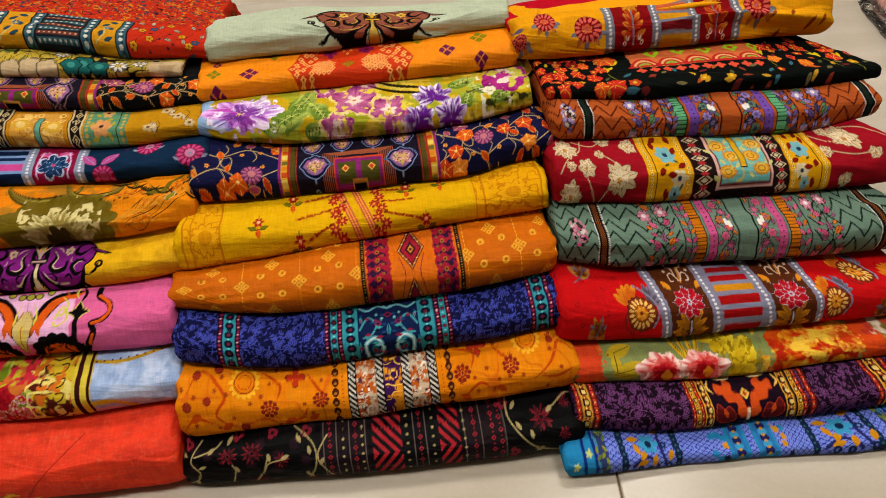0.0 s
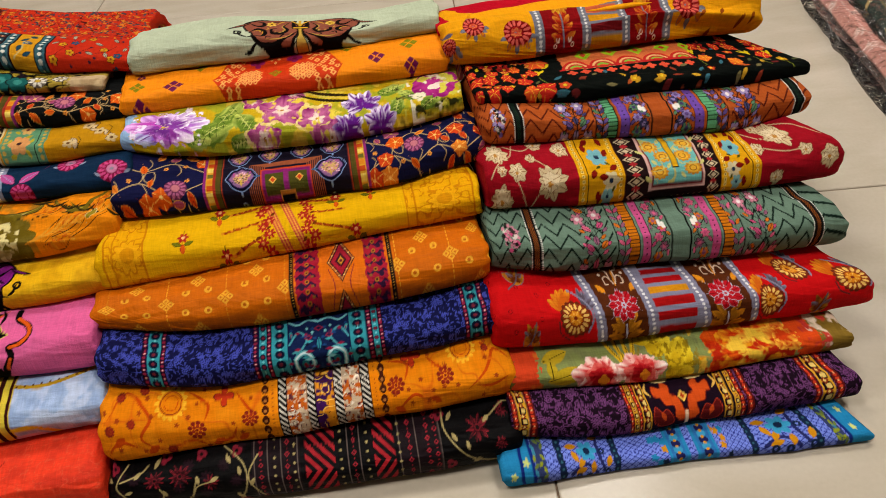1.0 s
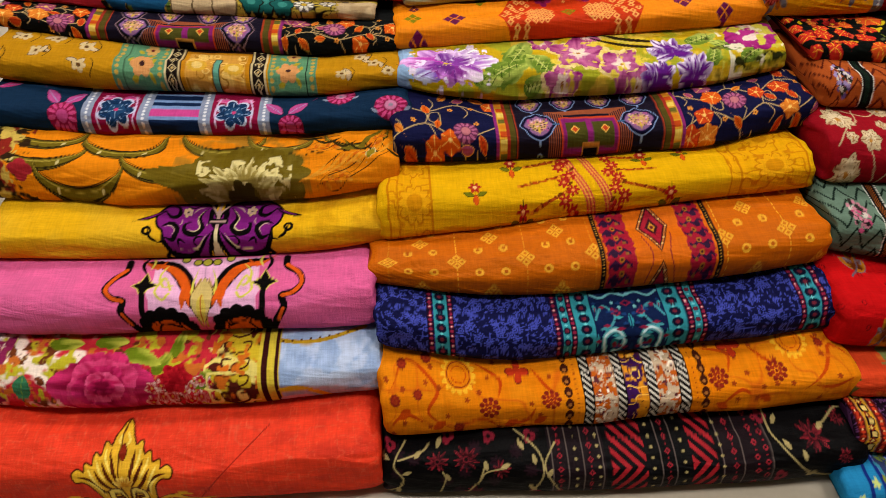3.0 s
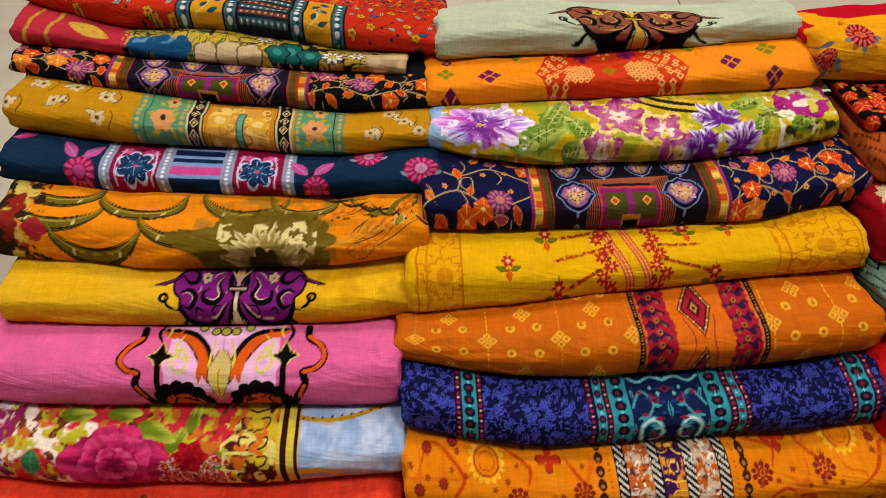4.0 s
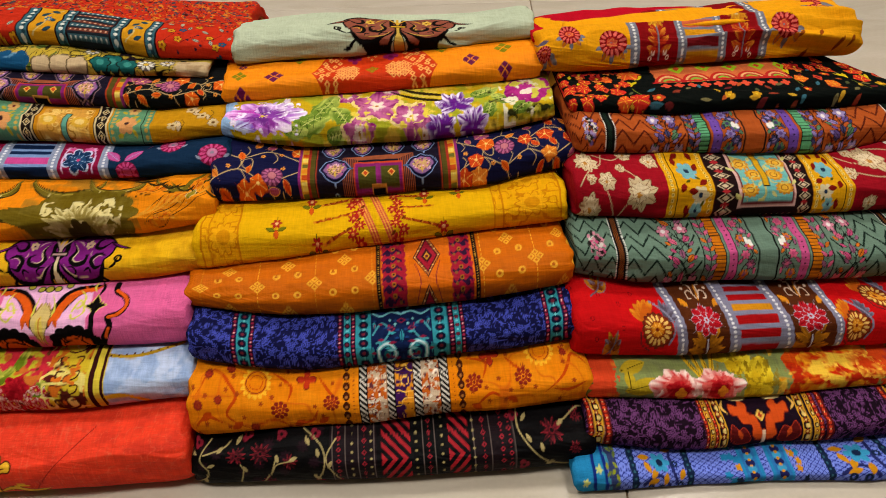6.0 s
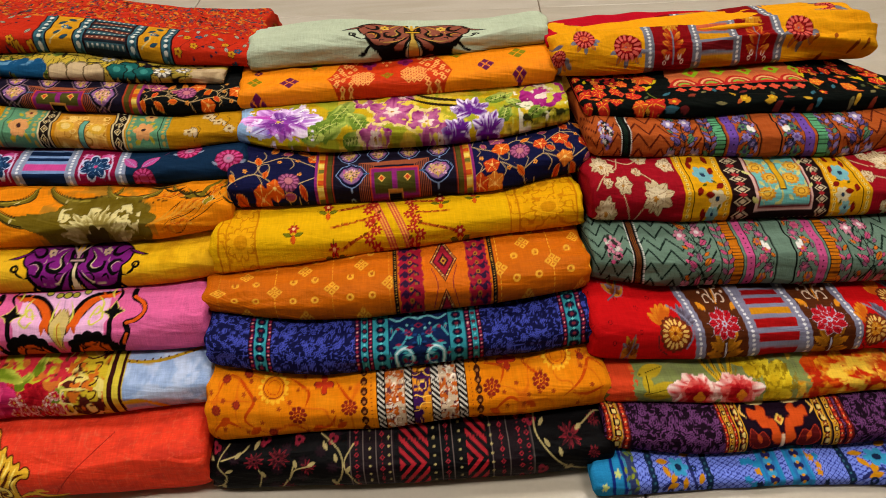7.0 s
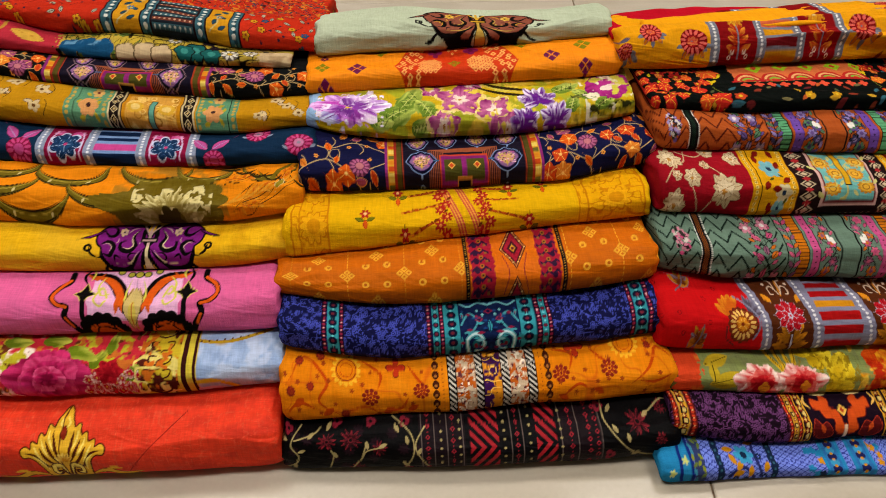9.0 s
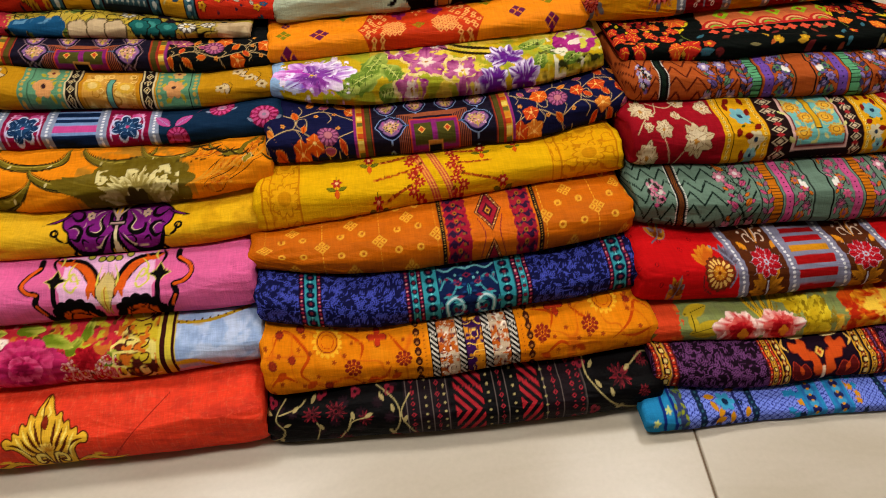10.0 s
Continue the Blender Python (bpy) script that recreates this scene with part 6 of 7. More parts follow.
def dye_olive(p):
    org, olive, dark = (234, 136, 14), (122, 104, 24), (46, 34, 14)
    p.ground(org, 0.06)

    def arc(cx, cy, rx, ry):
        pts = [(cx + rx * math.cos(a), cy + ry * math.sin(a)) for a in np.linspace(math.pi, 2 * math.pi, 7)]
        p.vine(pts, 1.2, dark, True)
        p.vine(pts, 0.98, olive, True)
        p.vine([(a, b - 0.05) for a, b in pts], 0.16, dark, True)
        p.vine([(a, b + 0.04) for a, b in pts], 0.12, (176, 156, 60), True)
        p.vine([(a, b + 0.09) for a, b in pts], 0.09, dark, True)
        for k in (2, 4):
            p.leaf(pts[k][0], pts[k][1], 0.5, 0.2, 70, (206, 190, 130))
    for cx, cy in ((0.13, 0.75), (0.3, 0.98), (0.40, 0.62), (0.22, 0.42), (0.52, 1.0), (0.66, 1.0), (0.88, 1.0), (0.12, 1.1)):
        arc(cx, cy, 0.095, 0.36)
    # brushed olive bloom with pale strokes
    p.flower(0.585, 0.28, 6.4, 11, (112, 92, 16), None, deep=0.14, squash=0.5)
    p.petal(0.5, 0.1, 5.5, 2.2, 160, (112, 92, 16), (120, 100, 24), 0.3)
    p.blots((130, 112, 40), 0.8, 0.52, 2, 0.42, 0.75, soft=0.2, alpha=0.6)
    for k in range(14):
        a = 8 + k * 12.5
        p.petal(0.575 + 1.1 * math.cos(radians(a)) / p.W, 0.03 + 0.9 * math.sin(radians(a)) / p.L, 2.9 - 0.9 * math.sin(radians(a)) * (k % 2), 0.7, a, (150, 130, 60), (222, 208, 146), 0.4)
    p.blots((216, 200, 136), 1.2, 0.6, 3, 0.47, 0.7, 0.0, 0.55, soft=0.06)
    p.flower(0.565, 0.0, 1.2, 7, (80, 64, 20), None, deep=0.3)
    # orange leaves at the end
    for q in ((0.78, 0.7, 3.2, 1.6, 10), (0.86, 0.4, 4.2, 2.0, 25), (0.93, 0.7, 3.0, 1.5, 60), (0.82, 0.15, 3.0, 1.2, 10)):
        p.leaf(*q, (228, 132, 14), dark, rim=dark)
        for k in range(5):
            a = radians(q[4])
            p.petal(q[0] + (k / 5 - 0.45) * q[2] * math.cos(a) / p.W, q[1] + (k / 5 - 0.45) * q[2] * math.sin(a) / p.L, q[3] * 0.75, 0.5, q[4] + (40 if k % 2 else -40), (206, 96, 10), (236, 170, 50))
    for pts in ([(0.74, 0.55), (0.79, 0.65), (0.83, 0.8)], [(0.8, 0.2), (0.87, 0.32), (0.93, 0.55)], [(0.86, 0.15), (0.92, 0.3), (0.97, 0.5)], [(0.76, 0.9), (0.83, 0.92)], [(0.79, 0.35), (0.83, 0.5)]):
        p.vine(pts, 0.1, dark)
    p.vine([(0.84, 0.85), (0.88, 0.62), (0.92, 0.85), (0.97, 1.05)], 0.6, olive, True)
    for k in range(6):
        p.vine([(0.70 + 0.05 * k, 0.98 - 0.06 * k), (0.74 + 0.05 * k, 0.9 - 0.1 * k), (0.79 + 0.045 * k, 0.95 - 0.08 * k)], 0.34, (60, 46, 14), True)
        p.vine([(0.72 + 0.04 * k, 0.15 + 0.05 * k), (0.76 + 0.04 * k, 0.22 + 0.07 * k), (0.8 + 0.04 * k, 0.4 + 0.08 * k)], 0.3, (226, 150, 40), True)
    p.leaf(0.92, 0.5, 1.6, 0.7, 70, (150, 130, 30), rim=(206, 200, 150))
    # floral start
    p.stripe(-0.05, 0.075, (206, 176, 80), rag=0.5)
    p.blots((150, 40, 30), 1.0, 0.55, 5, -0.05, 0.1, soft=0.08)
    p.blots((60, 40, 20), 1.2, 0.62, 6, -0.05, 0.12, soft=0.08)
    p.flower(0.1, 0.32, 0.8, 4, (176, 40, 50), None)


def dye_blue_pink(p):
    base, pink, grey, white, mag = (22, 52, 84), (196, 50, 116), (140, 150, 176), (216, 218, 224), (150, 20, 66)
    p.ground(base, 0.1)
    for a, b in ((0.262, 0.39), (0.525, 0.66)):
        p.stripe(a, b, mag)
        c = (a + b) / 2
        both(lambda q: [p.petal(c + q * 0.3 / p.W, 0.62 + 0.1 * k, 1.5, 0.6, 90 - q * (30 + 32 * k), (206, 70, 140), (236, 150, 190)) for k in range(3)])
        both(lambda q: p.vine([(c + q * 1.6 / p.W, 0.1), (c + q * 1.75 / p.W, 0.5), (c + q * 1.4 / p.W, 0.85)], 0.16, (206, 170, 210)))
        p.flower(c, 0.44, 1.62, 7, (24, 56, 98), None, deep=0.32, rim=(190, 196, 224))
        p.lobes(c, 0.44, 1.45, 7, (24, 56, 98), (70, 104, 156), (150, 176, 214), 90)
        p.lobes(c, 0.44, 0.9, 5, (34, 74, 120), (16, 36, 70), (150, 180, 214), 60)
        p.disc(c, 0.44, 0.2, (206, 60, 120))
    p.stripe(0.39, 0.525, (120, 150, 200))
    bars(p, 0.403, 0.512, [(0.0, 0.22, (22, 44, 84)), (0.3, 0.52, (206, 72, 146)), (0.62, 0.72, (22, 44, 84)), (0.8, 0.95, (22, 44, 84)), (1.0, 1.1, (120, 26, 76))])
    for f in (0.258, 0.39, 0.525, 0.664):
        dotted_band(p, f, grey, white, 0.0, 0.026)
    for fx, fy, r in ((0.20, 0.25, 1.15), (0.725, 0.1, 0.9)):
        both(lambda s: p.leaf(fx + s * 1.1 / p.W - 0.01, fy + 0.45, 2.0, 0.85, 90 - 45 * s, (190, 80, 150), (150, 170, 210), rim=(206, 60, 130)))
        p.daisy(fx, fy, r, 12, (206, 72, 130), (150, 20, 70), (190, 70, 130))
    for fx, fy, r in ((0.955, 0.42, 1.15), (0.84, 0.88, 1.1)):
        p.daisy(fx, fy, r, 13, (212, 76, 136), (150, 20, 70), (196, 120, 160))
        p.flower(fx, fy, 0.4, 5, (214, 130, 170), (150, 140, 160), 0.4)
        both(lambda s: p.leaf(fx + s * 1.4 / p.W, fy - 0.1, 0.7, 0.26, 40 * s, grey))
    p.leaf(0.04, 0.88, 2.2, 0.7, 20, (196, 60, 130), (170, 160, 190))


def dye_mustard(p):
    base, teal, cream = (192, 136, 16), (96, 150, 112), (206, 180, 140)
    p.ground(base, 0.08)
    for s, a, b in ((1, 0.27, 0.42), (-1, 0.66, 0.80)):
        p.stripe(a, b, teal)
        for f in (a + 0.012, b - 0.012):
            p.dots(f, 0.62, 0.22, (196, 160, 70))
        p.stripe((a + b) / 2 - s * 0.042 - 0.0014, (a + b) / 2 - s * 0.042 + 0.0014, (30, 40, 30))
        c = (a + b) / 2 + s * 0.01
        p.flower(c, 0.4, 1.15, 6, (214, 150, 90), (70, 40, 40), 0.22, 0.25)
        p.flower(c + 0.01, 0.88, 0.7, 6, (206, 160, 90), (120, 40, 40), 0.25, 0.3)
        for fx, fy, d in ((-0.035, 0.5, 60), (0.02, 0.65, 20), (-0.02, 0.12, 10), (0.03, 0.15, 120), (-0.02, 0.8, 150), (0.035, 0.5, 80)):
            p.leaf(c + fx, fy, 0.8, 0.36, d, (176, 160, 40))
    for a, b in ((0.42, 0.465), (0.61, 0.655)):
        p.stripe(a, b, (206, 186, 140))
        p.stripe(a + 0.006, b - 0.006, (36, 24, 20))
        p.dots((a + b) / 2, 1.15, 0.52, (206, 186, 140), shape=1.0)
        p.dots((a + b) / 2, 1.15, 0.38, (36, 24, 20), shape=1.0)
        p.dots((a + b) / 2, 1.15, 0.2, (200, 170, 110), shape=1.0)
    p.stripe(0.465, 0.61, (44, 24, 20))
    p.stripe(0.468, 0.607, (196, 130, 20), y0=-1, y1=0.94)
    p.stripe(0.476, 0.599, (208, 150, 60), y0=-1, y1=0.88)
    p.blots((226, 180, 90), 1.0, 0.54, 2, 0.478, 0.597, -1, 0.86, soft=0.1)
    p.threads((176, 120, 30), 1.6, 0.05, 5, 0.478, 0.597, -1, 0.86)
    p.scatter(14, 0.482, 0.594, 0.0, 0.85, lambda a, b, r: p.ring(a, b, 0.26, 0.09, (232, 196, 110)), 0.7)
    for fx, fy in ((0.5, 0.45), (0.575, 0.42)):
        p.flower(fx, fy, 0.72, 10, (214, 165, 50), (224, 190, 110), 0.5, 0.2)
    p.stripe(0.533, 0.548, (30, 50, 50), y0=0.0, y1=0.72)
    p.stripe(0.535, 0.545, (96, 160, 140), y0=0.02, y1=0.70)
    for fx, fy in ((0.1, 0.5), (0.2, 0.75), (0.06, 0.85), (0.2, 0.25), (0.13, 0.9), (0.01, 0.3), (0.86, 0.28), (0.935, 0.6), (0.9, 0.85), (0.97, 0.3)):
        for k in range(3):
            p.leaf(fx + p.rnd.uniform(-0.02, 0.02), fy + p.rnd.uniform(-0.1, 0.1), 0.8, 0.36, p.rnd.uniform(0, 180), cream, rim=(60, 40, 20))
        p.flower(fx, fy, 0.5, 5, (206, 180, 130), (110, 70, 30), 0.3, 0.4)
        p.vine([(fx + 0.02, fy - 0.15), (fx + 0.03, fy + 0.05), (fx + 0.02, fy + 0.2)], 0.07, (60, 40, 20))


def dye_multi(p):
    pink, yel, blue, teal, beige = (190, 46, 62), (190, 162, 52), (26, 86, 130), (28, 100, 96), (196, 170, 130)
    p.ground((186, 160, 60), 0.1)
    p.blots((96, 120, 50), 1.3, 0.62, 2, 0.3, 0.6, soft=0.06)
    for q in ((0.42, 0.8, 3.0, 1.2, 20), (0.5, 0.55, 3.4, 1.5, 40), (0.58, 0.7, 3.2, 1.4, 140), (0.64, 0.45, 2.8, 1.2, 60), (0.72, 0.8, 3.0, 1.2, 10), (0.35, 0.9, 2.0, 0.8, 170), (0.8, 0.85, 3.0, 1.1, 20), (0.9, 0.75, 2.4, 0.9, 10)):
        p.leaf(*q, yel, (50, 40, 20), rim=(60, 50, 20))
    p.threads((30, 26, 20), 0.8, 0.035, 3, 0.0, 0.95)
    p.threads((30, 26, 20), 1.5, 0.025, 13, 0.3, 0.95)
    p.blots((40, 30, 40), 0.9, 0.64, 4, 0.58, 0.78, 0.55, 1.4, soft=0.08)
    p.stripe(-0.1, 0.29, pink, rag=0.8)
    p.leaf(0.19, 0.55, 3.9, 1.5, -15, (206, 160, 60), (176, 120, 40))
    for f in (0.05, 0.105):
        p.stripe(f - 0.005, f + 0.005, (190, 140, 50), 0.02)
    for fx, fy, r in ((0.33, 0.3, 1.1), (0.38, 0.35, 1.2), (0.43, 0.28, 1.1), (0.40, 0.15, 1.2)):
        p.flower(fx, fy, r, 5, blue, None, deep=0.15)
        p.blots((110, 160, 190), 1.2, 0.6, 6, fx - 0.02, fx + 0.02, 0.3, 0.6, soft=0.15, alpha=0.7)
    for fx, fy, r in ((0.5, 0.12, 1.0), (0.56, 0.2, 1.1), (0.61, 0.15, 1.0)):
        p.flower(fx, fy, r, 5, beige, None, deep=0.15, rim=(110, 90, 60))
    for fx, fy, r in ((0.71, 0.38, 1.2), (0.76, 0.3, 0.95), (0.68, 0.3, 0.9)):
        p.flower(fx, fy, r, 6, teal, (60, 140, 130), 0.4, 0.2, rim=(30, 30, 26))
    for fx, fy, r in ((0.815, 0.38, 0.85), (0.875, 0.55, 0.72), (0.64, 0.92, 0.7)):
        p.daisy(fx, fy, r, 8, (222, 216, 200), (110, 100, 90), (196, 160, 50), 0.35)
    p.stripe(0.9, 1.1, beige, y0=-2, y1=0.75, rag=0.3)
    p.blots((150, 120, 80), 0.9, 0.58, 9, 0.88, 1.0, soft=0.2, alpha=0.6)


def dye_red_print(p):
    red, teal, yel, grey, dark = (200, 46, 22), (48, 86, 98), (206, 144, 24), (176, 166, 140), (46, 22, 26)
    p.ground(red, 0.08)

    def spray(a, b, n):
        def bit(fx, fy, r):
            k = r.random()
            if k < 0.34:
                p.flower(fx, fy, 0.38, 5, r.choice([(36, 84, 120), yel, yel]), (150, 60, 30), 0.3, 0.35, rim=dark)
            elif k < 0.78:
                p.leaf(fx, fy, 0.85, 0.34, r.uniform(20, 160), grey, dark, rim=dark)
            else:
                p.disc(fx, fy, 0.16, (70, 40, 60))
        p.scatter(n, a, b, -0.05, 1.0, bit, 0.75)
    for k in range(5):
        for a0 in (0.02, 0.77):
            x = a0 + k * 0.055
            p.vine([(x, 0.1 + 0.12 * k), (x + 0.03, 0.45), (x + 0.05, 0.5 + 0.1 * (k % 3))], 0.06, dark)
    spray(0.0, 0.36, 44)
    spray(0.76, 1.0, 32)
    # flecked top
    p.blots((206, 120, 36), 2.6, 0.63, 2, 0.0, 1.0, 1.02, 99, stretch=1.0, soft=0.05)
    p.blots((70, 70, 80), 2.8, 0.66, 3, 0.0, 1.0, 1.02, 99, stretch=1.0, soft=0.05)
    p.threads((90, 24, 20), 1.8, 0.03, 4, 0.0, 1.0, 1.02, 99)
    a = p.Y < 1.02 * p.L
    keep = p.C.copy()
    p.stripe(0.36, 0.755, dark)
    for f in (0.377, 0.485, 0.632, 0.737):
        p.stripe(f - 0.013, f + 0.013, (60, 104, 116))
        p.dots(f, 0.8, 0.24, (206, 206, 196))
        p.dots(f + 0.004, 0.8, 0.2, (40, 70, 80), off=0.5)
    for s, e in ((0.395, 0.468), (0.652, 0.72)):
        p.stripe(s, e, yel)
        c = (s + e) / 2
        p.vine([(s + 0.01, 0.1), (c, 0.35), (c - 0.01, 0.7), (e - 0.01, 0.95)], 0.16, (196, 176, 110))
        for fx, fy, d in ((-0.012, 0.75, 40), (0.015, 0.55, 120), (-0.01, 0.35, 70), (0.014, 0.2, 30), (0.01, 0.88, 160)):
            p.leaf(c + fx, fy, 1.0, 0.42, d, (36, 76, 96), rim=(90, 70, 30))
        p.flower(c, 0.6, 0.4, 6, (40, 110, 150), (206, 180, 60), 0.3, 0.6)
    p.stripe(0.502, 0.615, (36, 44, 52))
    for k in range(7):
        fy = 0.08 + k * 0.15
        p.stripe(0.504, 0.613, (62, 100, 110) if k % 2 == 0 else (120, 60, 46), y0=fy - 0.045, y1=fy + 0.045)
        for j in range(8):
            p.disc(0.511 + j * 0.0136, fy, 0.12, (196, 196, 186) if k % 2 == 0 else (206, 160, 130))
    p.C = np.where(a[..., None], p.C, keep)

# ---------------------------------------------------------------- folded cloths
STEP = 0.00098


def spread(vals, x0, x1, x):
    """A smooth edge through evenly spaced heights from x0 to x1."""
    k = len(vals)
    f = np.clip((x - x0) / (x1 - x0), 0, 1) * (k - 1)
    i = np.clip(np.floor(f).astype(int), 0, k - 2)
    t = f - i
    v = np.array([2 * vals[0] - vals[1], *vals, 2 * vals[-1] - vals[-2]], float)
    p0, p1, p2, p3 = v[i], v[i + 1], v[i + 2], v[i + 3]
    return 0.5 * (2 * p1 + (p2 - p0) * t + (2 * p0 - 5 * p1 + 4 * p2 - p3) * t * t + (3 * p1 - p0 - 3 * p2 + p3) * t ** 3)


class Cloth:
    """One folded length of cloth: where its front fold lies on the slope of the stack, and how it is printed.
    lay: pairs of shares of the width, in the pattern and on the cloth, by which the pattern is stretched along the fold."""

    def __init__(self, name, label, x0, x1, edge, dye, mat=None, left=0.0, right=0.0, deep=0.20, bulge=0.75, base=None, pinch=0.72, taper=0.0, fall=0.05, soft=1.0, lay=()):
        self.lay = lay
        self.name, self.label, self.x0, self.x1, self.edge, self.dye = name, label, x0, x1, edge, dye
        self.mat, self.left, self.right, self.deep, self.bulge, self.base, self.pinch, self.taper, self.fall, self.soft = mat or COTTON, left, right, deep, bulge, base, pinch, taper, fall, soft


def build_cloth(c, above, lean, support, group, seed):
    """The mesh of one folded cloth. above: heights of the next fold's lower edge along x. support: how high the heap stands behind, by y."""
    width = c.x1 - c.x0
    nu = int(width / STEP) + 1
    x = np.linspace(c.x0, c.x1, nu)
    low = spread(c.edge, c.x0, c.x1, x)
    back_at = lean if callable(lean) else lambda z: np.polyval(lean, z)
    zb = np.maximum(low, 0.0)
    yb = back_at(zb)
    if c.base is not None:
        yb, zb = spread(c.base, c.x0, c.x1, x), np.zeros(nu)
    ztop = above(x)
    run = np.maximum(back_at(ztop) - yb, 0.02)
    th = np.maximum(ztop - zb, 0.012)
    if c.base is None:
        zb = zb - 0.06 * th
        th = th * 1.06
    nose = np.minimum(c.bulge * th, 0.8 * run)
    # rows of the wrapped section, from under the front edge, round the fold and back over the top
    n_nose = int(1.9 * float(th.mean()) / STEP)
    n_top = int((float((run - nose).mean()) + (0.018 if c.deep < 0.205 else 0.03) + (0.10 if c.deep > 0.205 else 0)) / STEP / 1.1)
    hid = max(4, n_nose // 12)
    a = np.concatenate([np.linspace(-math.pi / 2, -math.pi / 4, hid, endpoint=False), np.linspace(-math.pi / 4, math.pi / 2, int(n_nose * 0.75))])[:, None]
    n_nose = len(a)
    ca, sa = np.cos(a), np.sin(a)
    sup = lambda v, e: np.sign(v) * np.abs(v) ** e
    yn = yb + nose * 0.85 - nose * sup(ca, 0.7)
    zn = zb + th / 2 + th / 2 * sup(sa, 0.62)
    f = np.linspace(0, 1, n_top + 1)[1:, None]
    stop = yb + run + (0.018 if c.deep < 0.205 else 0.03) + (0.10 if c.deep > 0.205 else 0)
    y1 = yb + nose * 0.85
    yt = y1 + (stop - y1) * f
    thin = lambda yy: th * (1 - c.taper * np.clip((yy - y1) / 0.09, 0, 1))
    zt = zb + thin(yt)
    k = np.linspace(0, 1, 9)[1:, None]
    end = yb + min(c.deep, 0.3)
    end = np.maximum(end, stop + 0.02)
    yk = stop + (end - stop) * k
    zk = zb + thin(yk)
    yu = (end - (end - yb - nose * 0.85) * np.linspace(0, 1, 9)[:-1, None])
    zu = zb + 0 * yu
    Y = np.vstack([yn, yt, yk, yu])
    Z = np.vstack([zn, zt, zk, zu])
    rows = Y.shape[0]
    # where the heap below ends, the soft back part sinks towards the floor
    d = Y - (yb + run + 0.02)
    sink = -1.7 * np.maximum(d - c.fall, 0) ** 1.35
    bottom = zb + sink
    floor_here = np.interp(Y.ravel(), support[0], support[1]).reshape(Y.shape)
    Z = Z + np.maximum(bottom, np.minimum(floor_here, zb)) - zb
    # soft ends: the fold closes towards both ends, and the ends may slant backwards
    X = np.repeat(x[None, :], rows, 0)
    dl, dr = (X - c.x0), (c.x1 - X)
    reach = np.maximum(th.mean() * 0.4, 0.007)
    shut = np.ones_like(X)
    for dd in (dl, dr):
        q = np.clip(dd / reach, 0, 1)
        shut = shut * (c.pinch + (1 - c.pinch) * np.sqrt(1 - (1 - q) ** 2))
    mid = bottom * 0 + Z * 0 + (np.maximum(bottom, np.minimum(floor_here, zb)) + th * 0.35)
    Z = mid + (Z - mid) * shut
    Y = np.where(Y < y1 + 0.001, y1 + (Y - y1) * (0.45 + 0.55 * shut), Y)
    back = np.clip(Y - yb, 0, 0.2)
    X = X + c.left * back * np.clip(1 - dl / (0.35 * width), 0, 1) - c.right * back * np.clip(1 - dr / (0.35 * width), 0, 1)
    # creases and unevenness of the soft cloth
    s = seed * 17
    ruck = np.clip(1 - np.minimum(dl, dr) / 0.03, 0, 1)
    X = X + ruck * ((vnoise(Z * 130, Y * 60, s + 5) - 0.5) * 0.006)
    wav = (vnoise(X * 14 + 3, Y * 30 + Z * 30, s) - 0.5) * 0.0045 + (vnoise(X * 55, Y * 160 + Z * 160, s + 1) - 0.5) * 0.0010 \
        + (vnoise(X * 150 + 900 * (Z - zb), Y * 60, s + 2) - 0.5) * 0.0006
    lift = np.clip((Z - zb) / np.maximum(th, 1e-4), 0, 1)
    fold = vnoise(X * 9 + (Y + Z) * 35, (Y + Z) * 26 - X * 5, s + 9)
    wav = (wav + (0.5 - np.abs(fold - 0.5) * 2) * 0.0028 * c.soft) * shut * (0.7 + 0.5 * c.soft)
    Y = Y - wav * (1 - lift ** 3) * (np.arange(rows) < n_nose)[:, None]
    Z = Z + wav * np.where(np.arange(rows)[:, None] < n_nose + n_top, lift, 0)
    zmin = np.where(np.arange(rows)[:, None] < n_nose + n_top + 8, 0.0008, 0.0004)
    Z = np.maximum(Z, zmin)
    # the print, laid out in centimetres across the fold (0 at the lower edge)
    q = ((Y - yb) * run + (Z - zb) * th) / (run ** 2 + th ** 2)
    L0 = float(np.median(np.hypot(run, th)))
    along = np.interp((x - c.x0) / width, [0, *[b for a, b in c.lay], 1], [0, *[a for a, b in c.lay], 1]) * width
    pr = Print(np.repeat(along[None, :], rows, 0) * 100, q * L0 * 100, width * 100, L0 * 100, seed)
    c.dye(pr)
    # mesh
    verts = np.stack([X, Y, Z], -1).reshape(-1, 3)
    i = np.arange(rows)[:, None] * nu + np.arange(nu - 1)[None, :]
    j = np.roll(np.arange(rows), -1)[:, None] * nu + np.arange(nu - 1)[None, :]
    quads = np.stack([i, i + 1, j + 1, j], -1).reshape(-1, 4)
    nq = len(quads)
    caps = [np.arange(rows) * nu, (np.arange(rows) * nu + nu - 1)[::-1]]
    loops = np.concatenate([quads.ravel(), caps[0], caps[1]])
    starts = np.concatenate([np.arange(nq) * 4, [nq * 4, nq * 4 + rows]])
    totals = np.concatenate([np.full(nq, 4), [rows, rows]])
    origin = np.array([(c.x0 + c.x1) / 2, float(yb.mean()) + 0.1, float(zb.min())])
    me = bpy.data.meshes.new(c.name)
    me.vertices.add(len(verts))
    me.vertices.foreach_set("co", (verts - origin).ravel())
    me.loops.add(len(loops))
    me.loops.foreach_set("vertex_index", loops.astype(np.int32))
    me.polygons.add(nq + 2)
